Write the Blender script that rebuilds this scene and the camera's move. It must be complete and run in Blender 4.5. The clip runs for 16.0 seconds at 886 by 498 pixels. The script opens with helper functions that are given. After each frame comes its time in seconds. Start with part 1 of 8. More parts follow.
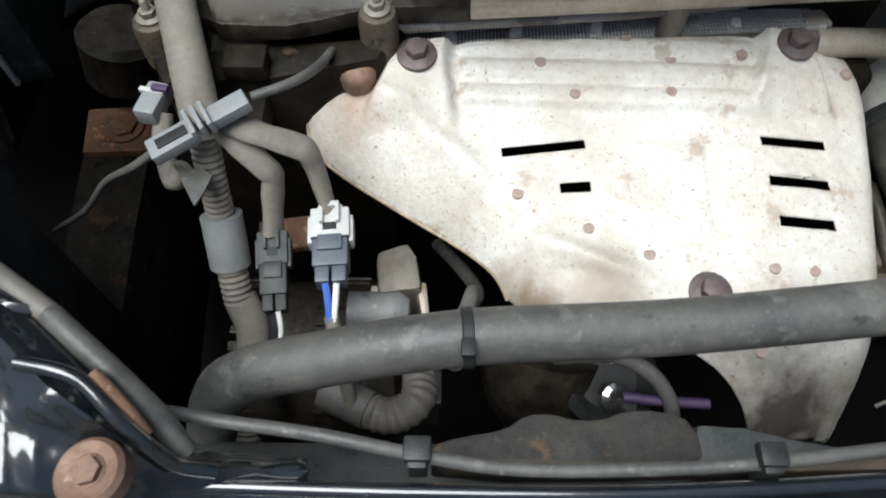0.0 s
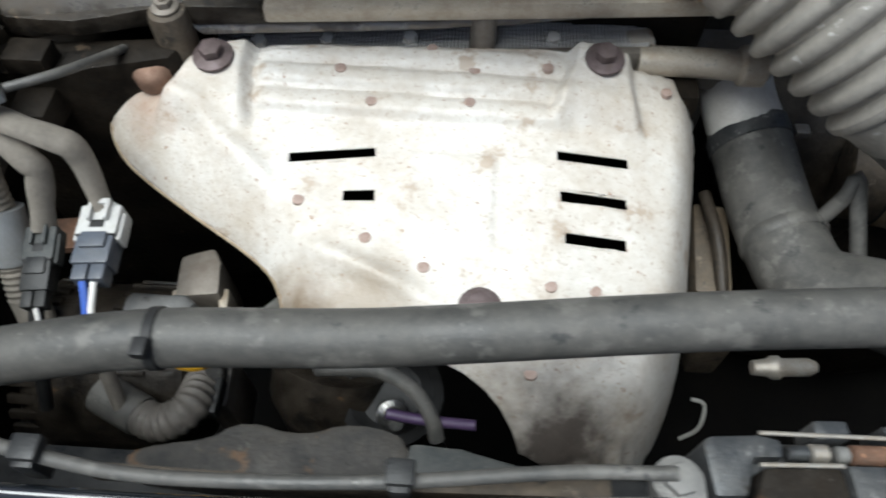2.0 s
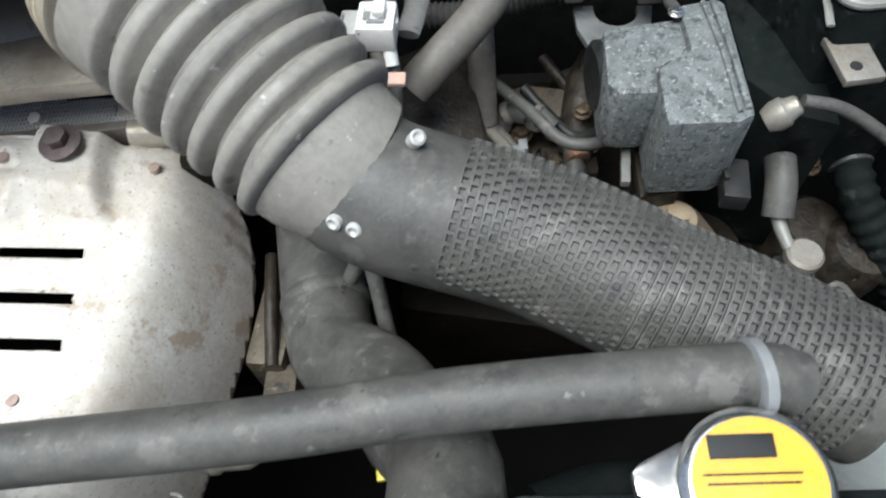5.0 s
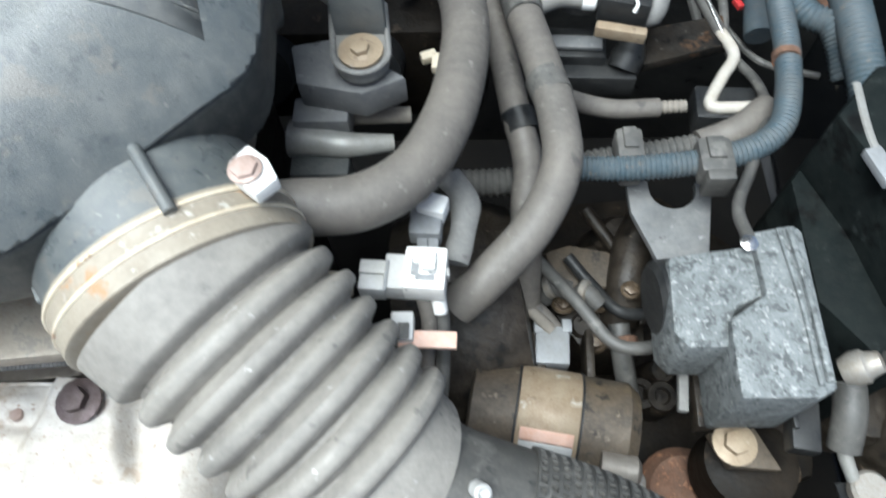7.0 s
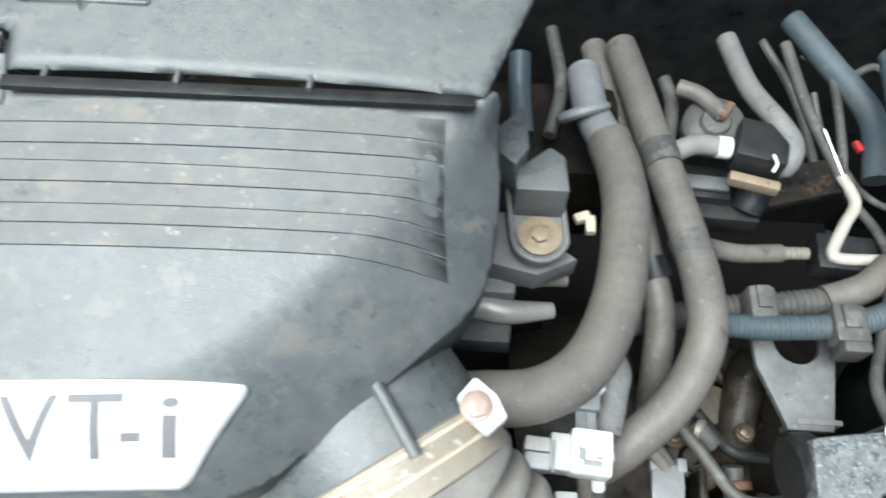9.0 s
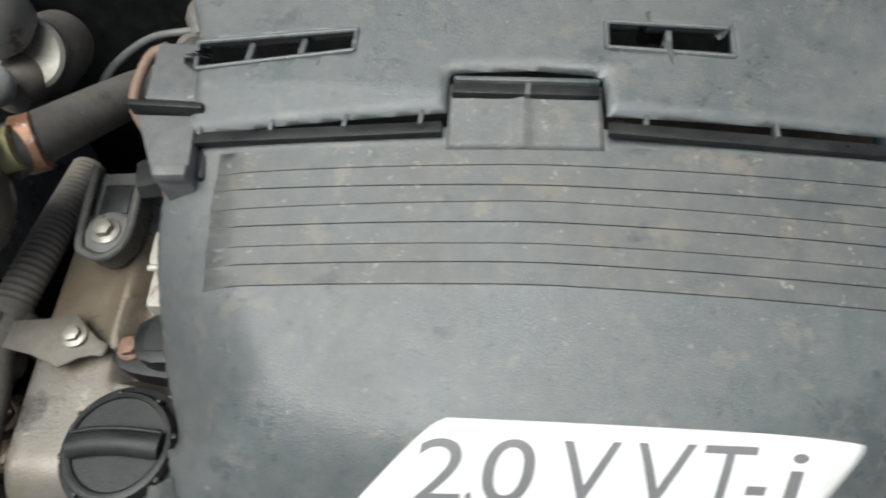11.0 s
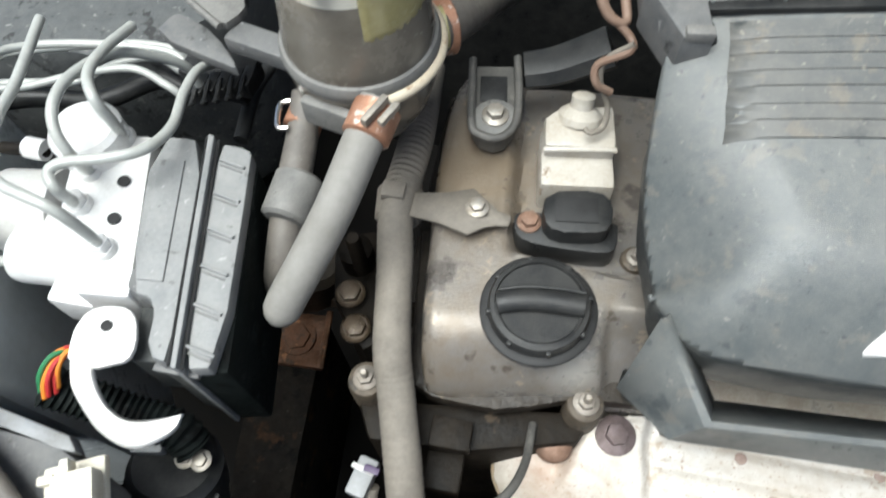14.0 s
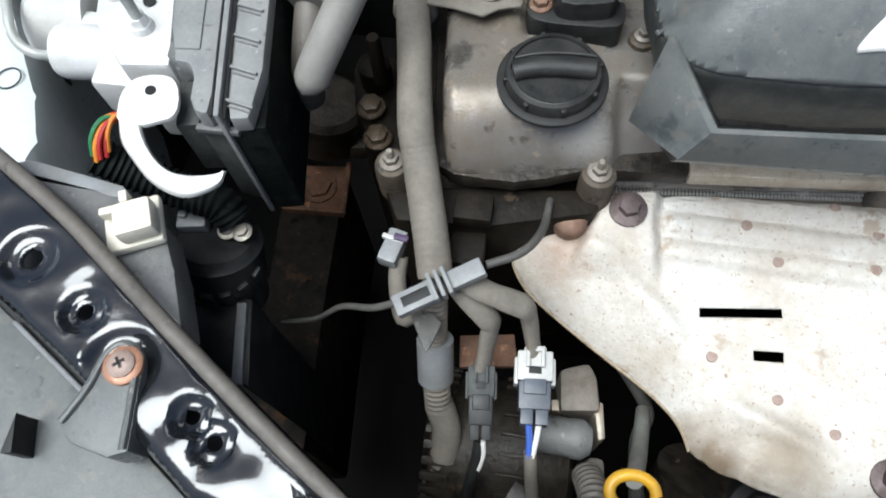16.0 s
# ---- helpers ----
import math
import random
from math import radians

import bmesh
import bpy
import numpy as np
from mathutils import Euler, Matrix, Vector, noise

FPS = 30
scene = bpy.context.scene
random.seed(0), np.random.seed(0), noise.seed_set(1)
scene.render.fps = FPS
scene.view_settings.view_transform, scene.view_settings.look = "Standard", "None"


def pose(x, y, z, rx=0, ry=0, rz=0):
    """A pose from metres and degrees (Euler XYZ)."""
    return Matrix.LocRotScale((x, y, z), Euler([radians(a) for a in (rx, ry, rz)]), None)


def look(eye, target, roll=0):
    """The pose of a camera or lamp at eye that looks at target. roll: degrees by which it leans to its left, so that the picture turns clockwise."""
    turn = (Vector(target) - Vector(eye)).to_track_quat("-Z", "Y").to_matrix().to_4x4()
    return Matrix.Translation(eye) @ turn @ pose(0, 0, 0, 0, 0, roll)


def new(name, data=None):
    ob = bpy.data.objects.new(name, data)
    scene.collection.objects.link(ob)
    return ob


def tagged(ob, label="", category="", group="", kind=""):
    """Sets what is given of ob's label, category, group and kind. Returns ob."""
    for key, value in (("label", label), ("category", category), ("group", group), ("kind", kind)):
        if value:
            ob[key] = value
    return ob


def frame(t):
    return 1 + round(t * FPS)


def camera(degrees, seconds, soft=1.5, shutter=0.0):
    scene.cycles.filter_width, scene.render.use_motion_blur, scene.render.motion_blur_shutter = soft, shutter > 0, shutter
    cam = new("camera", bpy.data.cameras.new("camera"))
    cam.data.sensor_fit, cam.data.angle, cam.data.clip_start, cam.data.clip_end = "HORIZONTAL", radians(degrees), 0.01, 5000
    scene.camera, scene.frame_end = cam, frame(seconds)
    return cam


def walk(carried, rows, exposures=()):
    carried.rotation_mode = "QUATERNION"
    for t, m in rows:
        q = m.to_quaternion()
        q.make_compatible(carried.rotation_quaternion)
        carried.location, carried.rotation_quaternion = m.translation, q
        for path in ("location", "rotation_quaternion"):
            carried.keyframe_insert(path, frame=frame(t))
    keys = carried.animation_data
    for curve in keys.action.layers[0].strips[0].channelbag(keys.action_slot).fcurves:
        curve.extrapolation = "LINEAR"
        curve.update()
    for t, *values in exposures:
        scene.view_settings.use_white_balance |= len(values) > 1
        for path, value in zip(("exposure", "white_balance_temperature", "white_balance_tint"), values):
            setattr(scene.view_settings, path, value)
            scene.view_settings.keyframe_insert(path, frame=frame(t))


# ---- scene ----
cam = camera(64.7, 16.0, soft=1.8, shutter=0.5)
PATH = [
    (0, (0.0092, -0.0083, 1.0579), (0.0061, 0.4162, 0.3099), 0.25),
    (0.5, (0.0162, -0.0017, 1.0570), (0.0205, 0.4389, 0.3185), 2.36),
    (1, (0.0269, -0.0047, 1.0542), (0.0302, 0.4414, 0.3191), 1.47),
    (1.5, (0.0696, -0.0064, 1.0506), (0.0788, 0.4396, 0.3153), 1.09),
    (2, (0.1432, -0.0058, 1.0434), (0.1174, 0.4448, 0.3113), 0.25),
    (2.5, (0.2051, -0.0059, 1.0427), (0.1641, 0.4403, 0.3086), -1.55),
    (3, (0.2773, 0.0024, 1.0389), (0.2524, 0.4400, 0.2989), -1.51),
    (3.5, (0.3357, 0.0123, 1.0387), (0.3118, 0.4482, 0.2978), -2.01),
    (4, (0.3879, 0.0218, 1.0372), (0.3486, 0.4692, 0.3038), -5.67),
    (4.2, (0.4058, 0.0254, 1.0369), (0.3613, 0.4809, 0.3088), -5.99),
    (6.3, (0.4589, 0.1544, 1.0790), (0.4537, 0.5628, 0.3222), -3.40),
    (6.5, (0.4489, 0.1729, 1.0844), (0.4381, 0.5777, 0.3257), -3.66),
    (7, (0.4200, 0.2169, 1.0993), (0.3894, 0.6124, 0.3362), -4.41),
    (7.5, (0.4019, 0.2506, 1.1134), (0.3855, 0.6437, 0.3486), -1.26),
    (8, (0.3883, 0.2810, 1.1252), (0.3816, 0.6765, 0.3615), -0.57),
    (8.2, (0.3815, 0.2918, 1.1353), (0.3731, 0.6834, 0.3695), -0.20),
    (10.3, (0.1920, 0.2958, 1.1646), (0.1111, 0.6929, 0.4062), -5.92),
    (10.5, (0.1697, 0.2933, 1.1622), (0.0923, 0.6969, 0.4067), -4.83),
    (11, (0.1187, 0.2834, 1.1702), (0.0342, 0.6908, 0.4175), -4.49),
    (11.5, (0.0802, 0.2767, 1.1760), (0.0044, 0.6814, 0.4210), -4.01),
    (12, (0.0338, 0.2687, 1.1804), (-0.0522, 0.6679, 0.4234), -4.39),
    (12.5, (-0.0008, 0.2616, 1.1868), (-0.0865, 0.6613, 0.4302), -3.71),
    (13, (-0.0433, 0.2464, 1.1868), (-0.1398, 0.6492, 0.4331), -3.72),
    (13.5, (-0.0642, 0.2221, 1.1865), (-0.1698, 0.6174, 0.4302), -4.71),
    (14, (-0.0783, 0.1886, 1.1760), (-0.1773, 0.5725, 0.4128), -4.09),
    (14.5, (-0.0895, 0.1589, 1.1684), (-0.1950, 0.5417, 0.4056), -5.14),
    (15, (-0.0956, 0.1336, 1.1651), (-0.1843, 0.5085, 0.3963), -3.04),
    (15.5, (-0.0773, 0.0970, 1.1548), (-0.1686, 0.4548, 0.3781), -5.46),
    (16, (-0.0692, 0.0780, 1.1499), (-0.1699, 0.4242, 0.3691), -7.84),
]
walk(cam, [(t, look(eye, target, roll)) for t, eye, target, roll in PATH],
     exposures=[(0.0, 0.58, 5950, 3), (3.0, 0.53, 5950, 3), (4.2, 0.62, 5950, 3), (6.5, 1.14, 5750, 2), (8.0, 1.26, 5700, 1), (10.5, 0.80, 6150, 2), (11.2, 0.38, 6200, 3), (12.4, 0.36, 6250, 3), (13.2, 0.75, 6150, 3), (14.2, 0.95, 6100, 3), (15.0, 0.83, 6000, 4), (16.0, 0.60, 5900, 4)])

# ---- daylight: bright overcast sky, broad soft sun from in front of the car ----
world = bpy.data.worlds.new("sky")
scene.world = world
world.use_nodes = True
wn = world.node_tree.nodes
sky = wn.new("ShaderNodeTexSky")
sky.sky_type = "NISHITA"
sky.sun_disc = False
sky.sun_elevation, sky.sun_rotation = radians(73), radians(225)
sky.air_density, sky.dust_density, sky.ozone_density = 0.7, 5.0, 0.3
wn["Background"].inputs["Strength"].default_value = 0.08
world.node_tree.links.new(sky.outputs["Color"], wn["Background"].inputs["Color"])
sun = new("sun", bpy.data.lights.new("sun", "SUN"))
sun.data.energy, sun.data.angle, sun.data.color = 3.0, radians(44), (1.0, 0.99, 0.97)
sun.matrix_world = look((-0.55, -0.55, 3.0), (0, 0, 0.5))


# ---- materials ----
RUST = (0.17, 0.07, 0.035)
DUST = (0.27, 0.25, 0.215)


def mat(name, c1, c2, rough=0.6, metal=0.0, scale=40.0, mix=0.5, spots=None, bump=0.15, bump_scale=500.0, coat=0.0, rough_var=0.15, speck=0.22, spec=0.5, stains_and_shade=()):
    """Two colours blended by coarse and fine noise, optional spots (colour, scale, threshold), fine relief."""
    m = bpy.data.materials.new(name)
    m.use_nodes = True
    nt = m.node_tree
    bsdf = nt.nodes["Principled BSDF"]
    geo = nt.nodes.new("ShaderNodeNewGeometry")

    def nz(sc, detail, rg=0.6):
        n = nt.nodes.new("ShaderNodeTexNoise")
        n.inputs["Scale"].default_value, n.inputs["Detail"].default_value, n.inputs["Roughness"].default_value = sc, detail, rg
        nt.links.new(geo.outputs["Position"], n.inputs["Vector"])
        return n.outputs["Fac"]

    def ramp(src, lo, hi):
        r = nt.nodes.new("ShaderNodeMapRange")
        r.inputs["From Min"].default_value, r.inputs["From Max"].default_value = lo, hi
        nt.links.new(src, r.inputs["Value"])
        return r.outputs["Result"]

    def blend(fac, a, b):
        x = nt.nodes.new("ShaderNodeMix")
        x.data_type = "RGBA"
        nt.links.new(fac, x.inputs["Factor"])
        for v, sock in ((a, x.inputs["A"]), (b, x.inputs["B"])):
            if isinstance(v, tuple):
                sock.default_value = (*v, 1)
            else:
                nt.links.new(v, sock)
        return x.outputs["Result"]

    big = nz(scale, 4)
    fine = nz(scale * 9, 3)
    add = nt.nodes.new("ShaderNodeMath")
    add.operation = "MULTIPLY_ADD"
    nt.links.new(fine, add.inputs[0])
    add.inputs[1].default_value = 0.45
    nt.links.new(big, add.inputs[2])
    lo = 0.95 - 0.5 * mix
    fac = ramp(add.outputs[0], lo - 0.28, lo + 0.22)
    col = blend(fac, c1, c2)
    for colour, sc, thr in spots or ():
        col = blend(ramp(nz(sc, 4, 0.65), thr, thr + 0.07), col, colour)
    for at, radius, colour in stains_and_shade:  # patches round a place: stains, painted shade, one paler spot
        sub = nt.nodes.new("ShaderNodeVectorMath")
        sub.operation = "DISTANCE"
        nt.links.new(geo.outputs["Position"], sub.inputs[0])
        sub.inputs[1].default_value = at
        wob = nt.nodes.new("ShaderNodeMath")
        wob.operation = "MULTIPLY_ADD"
        nt.links.new(nz(55, 5, 0.65), wob.inputs[0])
        wob.inputs[1].default_value = radius * 1.1
        nt.links.new(sub.outputs["Value"], wob.inputs[2])
        col = blend(ramp(wob.outputs[0], radius * 1.9, radius * 0.9), col, colour)
    if speck:  # fine dust specks and smears
        dust = ramp(nz(650, 5, 0.75), 0.56, 0.78)
        sm = ramp(nz(110, 6, 0.7), 0.42, 0.72)
        mul = nt.nodes.new("ShaderNodeMath")
        mul.operation = "MULTIPLY_ADD"
        nt.links.new(sm, mul.inputs[0])
        mul.inputs[1].default_value = 0.55
        nt.links.new(dust, mul.inputs[2])
        amt = nt.nodes.new("ShaderNodeMath")
        amt.operation = "MULTIPLY"
        amt.use_clamp = True
        nt.links.new(mul.outputs[0], amt.inputs[0])
        amt.inputs[1].default_value = speck
        col = blend(amt.outputs[0], col, DUST)
    nt.links.new(col, bsdf.inputs["Base Color"])
    rr = nt.nodes.new("ShaderNodeMapRange")
    rr.inputs["To Min"].default_value, rr.inputs["To Max"].default_value = max(0.03, rough - rough_var), min(1.0, rough + rough_var)
    nt.links.new(fac, rr.inputs["Value"])
    nt.links.new(rr.outputs["Result"], bsdf.inputs["Roughness"])
    bsdf.inputs["Metallic"].default_value = metal
    bsdf.inputs["Specular IOR Level"].default_value = spec
    bsdf.inputs["Coat Weight"].default_value = coat
    bsdf.inputs["Coat Roughness"].default_value = 0.05
    if bump:
        b = nt.nodes.new("ShaderNodeBump")
        b.inputs["Strength"].default_value, b.inputs["Distance"].default_value = bump, 0.001
        nt.links.new(nz(bump_scale, 3), b.inputs["Height"])
        nt.links.new(b.outputs["Normal"], bsdf.inputs["Normal"])
    return m


M_COVER = mat("grey_plastic_dusty", (0.061, 0.072, 0.075), (0.115, 0.121, 0.117), 0.34, scale=22, mix=0.5, bump=0.3, bump_scale=1500, speck=0.30, spec=0.6,
              spots=[((0.130, 0.126, 0.114), 75, 0.58), ((0.060, 0.068, 0.071), 45, 0.62), ((0.058, 0.066, 0.068), 160, 0.62), ((0.20, 0.195, 0.178), 230, 0.65)])
# Dark plastic; on the cover's side walls it stands for shade.
M_SIDE = mat("dark_plastic_and_shaded_side", (0.026, 0.030, 0.030), (0.050, 0.054, 0.053), 0.5, scale=40, mix=0.45, bump=0.3, bump_scale=900, speck=0.32, spec=0.3)
M_BAND = mat("brown_dusted_plastic", (0.058, 0.066, 0.069), (0.110, 0.110, 0.103), 0.38, scale=22, mix=0.5, bump=0.3, bump_scale=1500, speck=0.36, spec=0.55,
             spots=[((0.135, 0.122, 0.102), 70, 0.575), ((0.052, 0.057, 0.058), 40, 0.61), ((0.24, 0.225, 0.195), 240, 0.63)])
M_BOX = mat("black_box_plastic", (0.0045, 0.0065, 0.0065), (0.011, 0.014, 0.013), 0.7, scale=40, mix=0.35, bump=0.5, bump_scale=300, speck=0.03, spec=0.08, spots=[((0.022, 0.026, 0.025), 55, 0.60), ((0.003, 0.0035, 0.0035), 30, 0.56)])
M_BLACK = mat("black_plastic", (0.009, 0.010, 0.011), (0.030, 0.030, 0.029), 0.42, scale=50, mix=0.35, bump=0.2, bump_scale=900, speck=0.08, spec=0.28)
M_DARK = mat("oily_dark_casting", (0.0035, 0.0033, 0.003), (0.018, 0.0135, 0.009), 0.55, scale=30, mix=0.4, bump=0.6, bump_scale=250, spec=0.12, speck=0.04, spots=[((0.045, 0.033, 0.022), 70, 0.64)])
# First patch paints shade low on the shield's front; the others are stains.
M_SHIELD = mat("aluminised_steel_stained", (0.66, 0.64, 0.60), (0.45, 0.395, 0.325), 0.45, metal=0.0, scale=20, mix=0.40, speck=0.12,
               spots=[((0.38, 0.31, 0.24), 420, 0.60), ((0.30, 0.20, 0.14), 260, 0.63), ((0.40, 0.33, 0.26), 38, 0.60)], bump=0.4, bump_scale=350,
               stains_and_shade=[((*(0.197, 0.105), 0.672), 0.046, (0.05, 0.042, 0.036)), ((*(0.056, 0.154), 0.70), 0.03, (0.22, 0.17, 0.12)), ((*(0.094, 0.163), 0.715), 0.022, (0.30, 0.25, 0.19)), ((*(-0.038, 0.284), 0.725), 0.026, (0.34, 0.20, 0.12))])
M_CAST = mat("cast_aluminium_grimy", (0.26, 0.24, 0.21), (0.15, 0.125, 0.10), 0.5, metal=0.25, scale=24, mix=0.5,
             spots=[((0.06, 0.05, 0.04), 60, 0.66)], bump=0.3, bump_scale=600)
# Patches: brown stain on top, a paler one in front, a dark one.
M_VALVE = mat("oily_cast_aluminium", (0.200, 0.196, 0.190), (0.165, 0.134, 0.100), 0.30, metal=0.3, scale=14, mix=0.5,
              spots=[((0.075, 0.066, 0.058), 26, 0.58), ((0.28, 0.235, 0.18), 90, 0.62), ((0.09, 0.072, 0.055), 60, 0.62)], bump=0.25, bump_scale=700, speck=0.3, stains_and_shade=[((-0.118, 0.425, 0.815), 0.045, (0.185, 0.145, 0.100)), ((-0.040, 0.312, 0.800), 0.016, (0.33, 0.31, 0.28)), ((-0.065, 0.376, 0.816), 0.012, (0.075, 0.055, 0.038))])
M_GRIME = mat("grease_caked_casting", (0.009, 0.0075, 0.006), (0.034, 0.026, 0.018), 0.45, metal=0.1, scale=55, mix=0.45, spots=[((0.008, 0.007, 0.006), 40, 0.56), ((0.14, 0.105, 0.07), 90, 0.67), ((0.10, 0.055, 0.025), 60, 0.68)], bump=0.8, bump_scale=220, speck=0.09, spec=0.3)
M_OILY = mat("oil_soaked_steel", (0.045, 0.030, 0.018), (0.13, 0.095, 0.06), 0.28, metal=0.3, scale=60, mix=0.4, bump=0.4, bump_scale=400, speck=0.15)
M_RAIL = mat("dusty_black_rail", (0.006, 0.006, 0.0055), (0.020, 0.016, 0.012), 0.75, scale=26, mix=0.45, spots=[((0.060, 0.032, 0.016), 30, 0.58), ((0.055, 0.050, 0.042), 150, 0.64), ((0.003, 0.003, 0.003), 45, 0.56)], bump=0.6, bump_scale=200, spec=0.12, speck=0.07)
M_TANCAST = mat("brown_dusted_casting", (0.105, 0.078, 0.048), (0.045, 0.036, 0.027), 0.6, metal=0.1, scale=45, mix=0.5, spots=[((0.17, 0.14, 0.10), 90, 0.62), ((0.018, 0.015, 0.012), 60, 0.60)], bump=0.6, bump_scale=250, speck=0.12)
M_FLANGE = mat("machined_aluminium", (0.52, 0.48, 0.405), (0.33, 0.27, 0.20), 0.35, metal=0.25, scale=70, mix=0.45, bump=0.2, bump_scale=700, speck=0.15)
M_ALU = mat("bright_aluminium", (0.80, 0.80, 0.79), (0.62, 0.61, 0.58), 0.42, metal=0.25, scale=60, mix=0.35, bump=0.2, bump_scale=800, speck=0.12)
M_OUTLET = mat("pale_cast_aluminium", (0.70, 0.68, 0.63), (0.52, 0.49, 0.44), 0.5, scale=60, mix=0.4, bump=0.3, bump_scale=500, speck=0.15)
M_ROUGH = mat("sand_cast_aluminium", (0.215, 0.23, 0.228), (0.115, 0.123, 0.123), 0.65, metal=0.15, scale=90, mix=0.5, bump=0.8, bump_scale=420, speck=0.1, spots=[((0.070, 0.076, 0.076), 190, 0.53), ((0.31, 0.32, 0.31), 300, 0.58), ((0.05, 0.054, 0.054), 480, 0.62)])
M_GUN = mat("greasy_gunmetal", (0.026, 0.030, 0.034), (0.075, 0.076, 0.075), 0.42, metal=0.3, scale=80, mix=0.4, bump=0.3, spots=[((0.19, 0.19, 0.185), 110, 0.63), ((0.014, 0.013, 0.012), 90, 0.58), ((0.13, 0.07, 0.04), 60, 0.67)])
M_SLATE = mat("slate_blue_plastic", (0.085, 0.098, 0.125), (0.060, 0.068, 0.082), 0.4, scale=50, mix=0.4, bump=0.1, speck=0.15)
# Dust-caked brown, darkened further for the shade along the front.
M_SHROUD = mat("dust_caked_shaded_plastic", (0.036, 0.029, 0.020), (0.016, 0.0155, 0.0145), 0.6, scale=35, mix=0.5, spots=[((0.085, 0.046, 0.020), 50, 0.62), ((0.065, 0.060, 0.050), 130, 0.64)], bump=0.5, bump_scale=300, speck=0.08)
M_TAG = mat("yellow_tag", (0.80, 0.66, 0.03), (0.70, 0.55, 0.03), 0.4, scale=60, mix=0.3, bump=0.05, speck=0.05)
M_STEEL = mat("zinc_steel", (0.40, 0.38, 0.345), (0.24, 0.205, 0.16), 0.45, metal=0.5, scale=90, mix=0.4, bump=0.15)
M_PIPE = mat("coated_steel_pipe", (0.30, 0.30, 0.28), (0.20, 0.19, 0.17), 0.4, metal=0.2, scale=60, mix=0.4, bump=0.1)
M_RUST = mat("rusted_steel", (0.20, 0.10, 0.055), (0.10, 0.055, 0.035), 0.8, metal=0.1, scale=70, mix=0.5, spots=[((0.34, 0.17, 0.09), 120, 0.58)], bump=0.6)
M_CLAMP = mat("bright_rusty_clamp", (0.46, 0.25, 0.16), (0.27, 0.12, 0.065), 0.4, metal=0.3, scale=90, mix=0.45, spots=[((0.72, 0.62, 0.54), 110, 0.60)], bump=0.4)
M_ORUST = mat("orange_rust", (0.17, 0.070, 0.027), (0.075, 0.036, 0.018), 0.8, scale=60, mix=0.5, spots=[((0.27, 0.125, 0.055), 120, 0.61), ((0.03, 0.02, 0.014), 45, 0.60)], bump=0.6)
M_RIVET = mat("dull_rivet", (0.42, 0.33, 0.29), (0.30, 0.21, 0.17), 0.6, metal=0.2, scale=200, mix=0.5, bump=0.3)
M_STUD = mat("rusty_pink_steel", (0.26, 0.155, 0.105), (0.15, 0.085, 0.055), 0.6, metal=0.2, scale=90, mix=0.5, spots=[((0.34, 0.25, 0.19), 120, 0.62)], bump=0.4)
M_BOLT = mat("heat_tinted_bolt", (0.15, 0.115, 0.12), (0.09, 0.065, 0.06), 0.55, metal=0.4, scale=150, mix=0.5, bump=0.4)
M_RUBBER = mat("grey_rubber", (0.040, 0.040, 0.038), (0.086, 0.082, 0.074), 0.55, scale=30, mix=0.45, bump=0.25, bump_scale=500, speck=0.25, spots=[((0.115, 0.110, 0.10), 45, 0.57), ((0.16, 0.155, 0.14), 130, 0.65), ((0.026, 0.027, 0.027), 75, 0.62)])
M_HOSE = mat("dusty_rubber_hose", (0.150, 0.134, 0.115), (0.086, 0.078, 0.069), 0.58, scale=26, mix=0.42, bump=0.2, bump_scale=600, spots=[((0.19, 0.175, 0.155), 120, 0.63), ((0.060, 0.055, 0.050), 50, 0.63)])
M_PALE = mat("pale_dusty_hose", (0.25, 0.24, 0.22), (0.17, 0.16, 0.14), 0.6, scale=26, mix=0.35, bump=0.15)
M_LINE = mat("pale_brake_line", (0.46, 0.475, 0.45), (0.34, 0.345, 0.32), 0.4, metal=0.1, scale=60, mix=0.4, bump=0.1, speck=0.12)
M_ABS = mat("scuffed_black_plastic", (0.075, 0.078, 0.08), (0.15, 0.15, 0.147), 0.5, scale=34, mix=0.45, spots=[((0.24, 0.24, 0.235), 150, 0.63), ((0.035, 0.036, 0.037), 60, 0.62)], bump=0.3, bump_scale=700, speck=0.3)
M_BOXTOP = mat("pale_grey_box_plastic", (0.155, 0.162, 0.164), (0.245, 0.247, 0.242), 0.5, scale=45, mix=0.5, spots=[((0.36, 0.36, 0.35), 150, 0.64), ((0.10, 0.10, 0.10), 80, 0.63)], bump=0.3, bump_scale=700, speck=0.2)
M_PADDED = mat("speckled_sound_pad", (0.042, 0.046, 0.048), (0.095, 0.10, 0.10), 0.75, scale=60, mix=0.5, spots=[((0.17, 0.17, 0.165), 130, 0.61), ((0.022, 0.023, 0.024), 70, 0.58)], bump=0.6, bump_scale=250, speck=0.12)
M_SMOKE = mat("smoky_reservoir_plastic", (0.105, 0.095, 0.078), (0.175, 0.155, 0.125), 0.22, scale=20, mix=0.45, bump=0.05, speck=0.25)
M_LOOM = mat("taped_loom_dusty", (0.22, 0.195, 0.16), (0.14, 0.125, 0.105), 0.75, scale=40, mix=0.45, bump=0.35, bump_scale=600)
M_BELLOWS = mat("dusty_bellows_rubber", (0.31, 0.288, 0.252), (0.180, 0.168, 0.150), 0.58, scale=24, mix=0.45, bump=0.3, spots=[((0.48, 0.465, 0.435), 110, 0.65), ((0.12, 0.112, 0.102), 60, 0.64)])
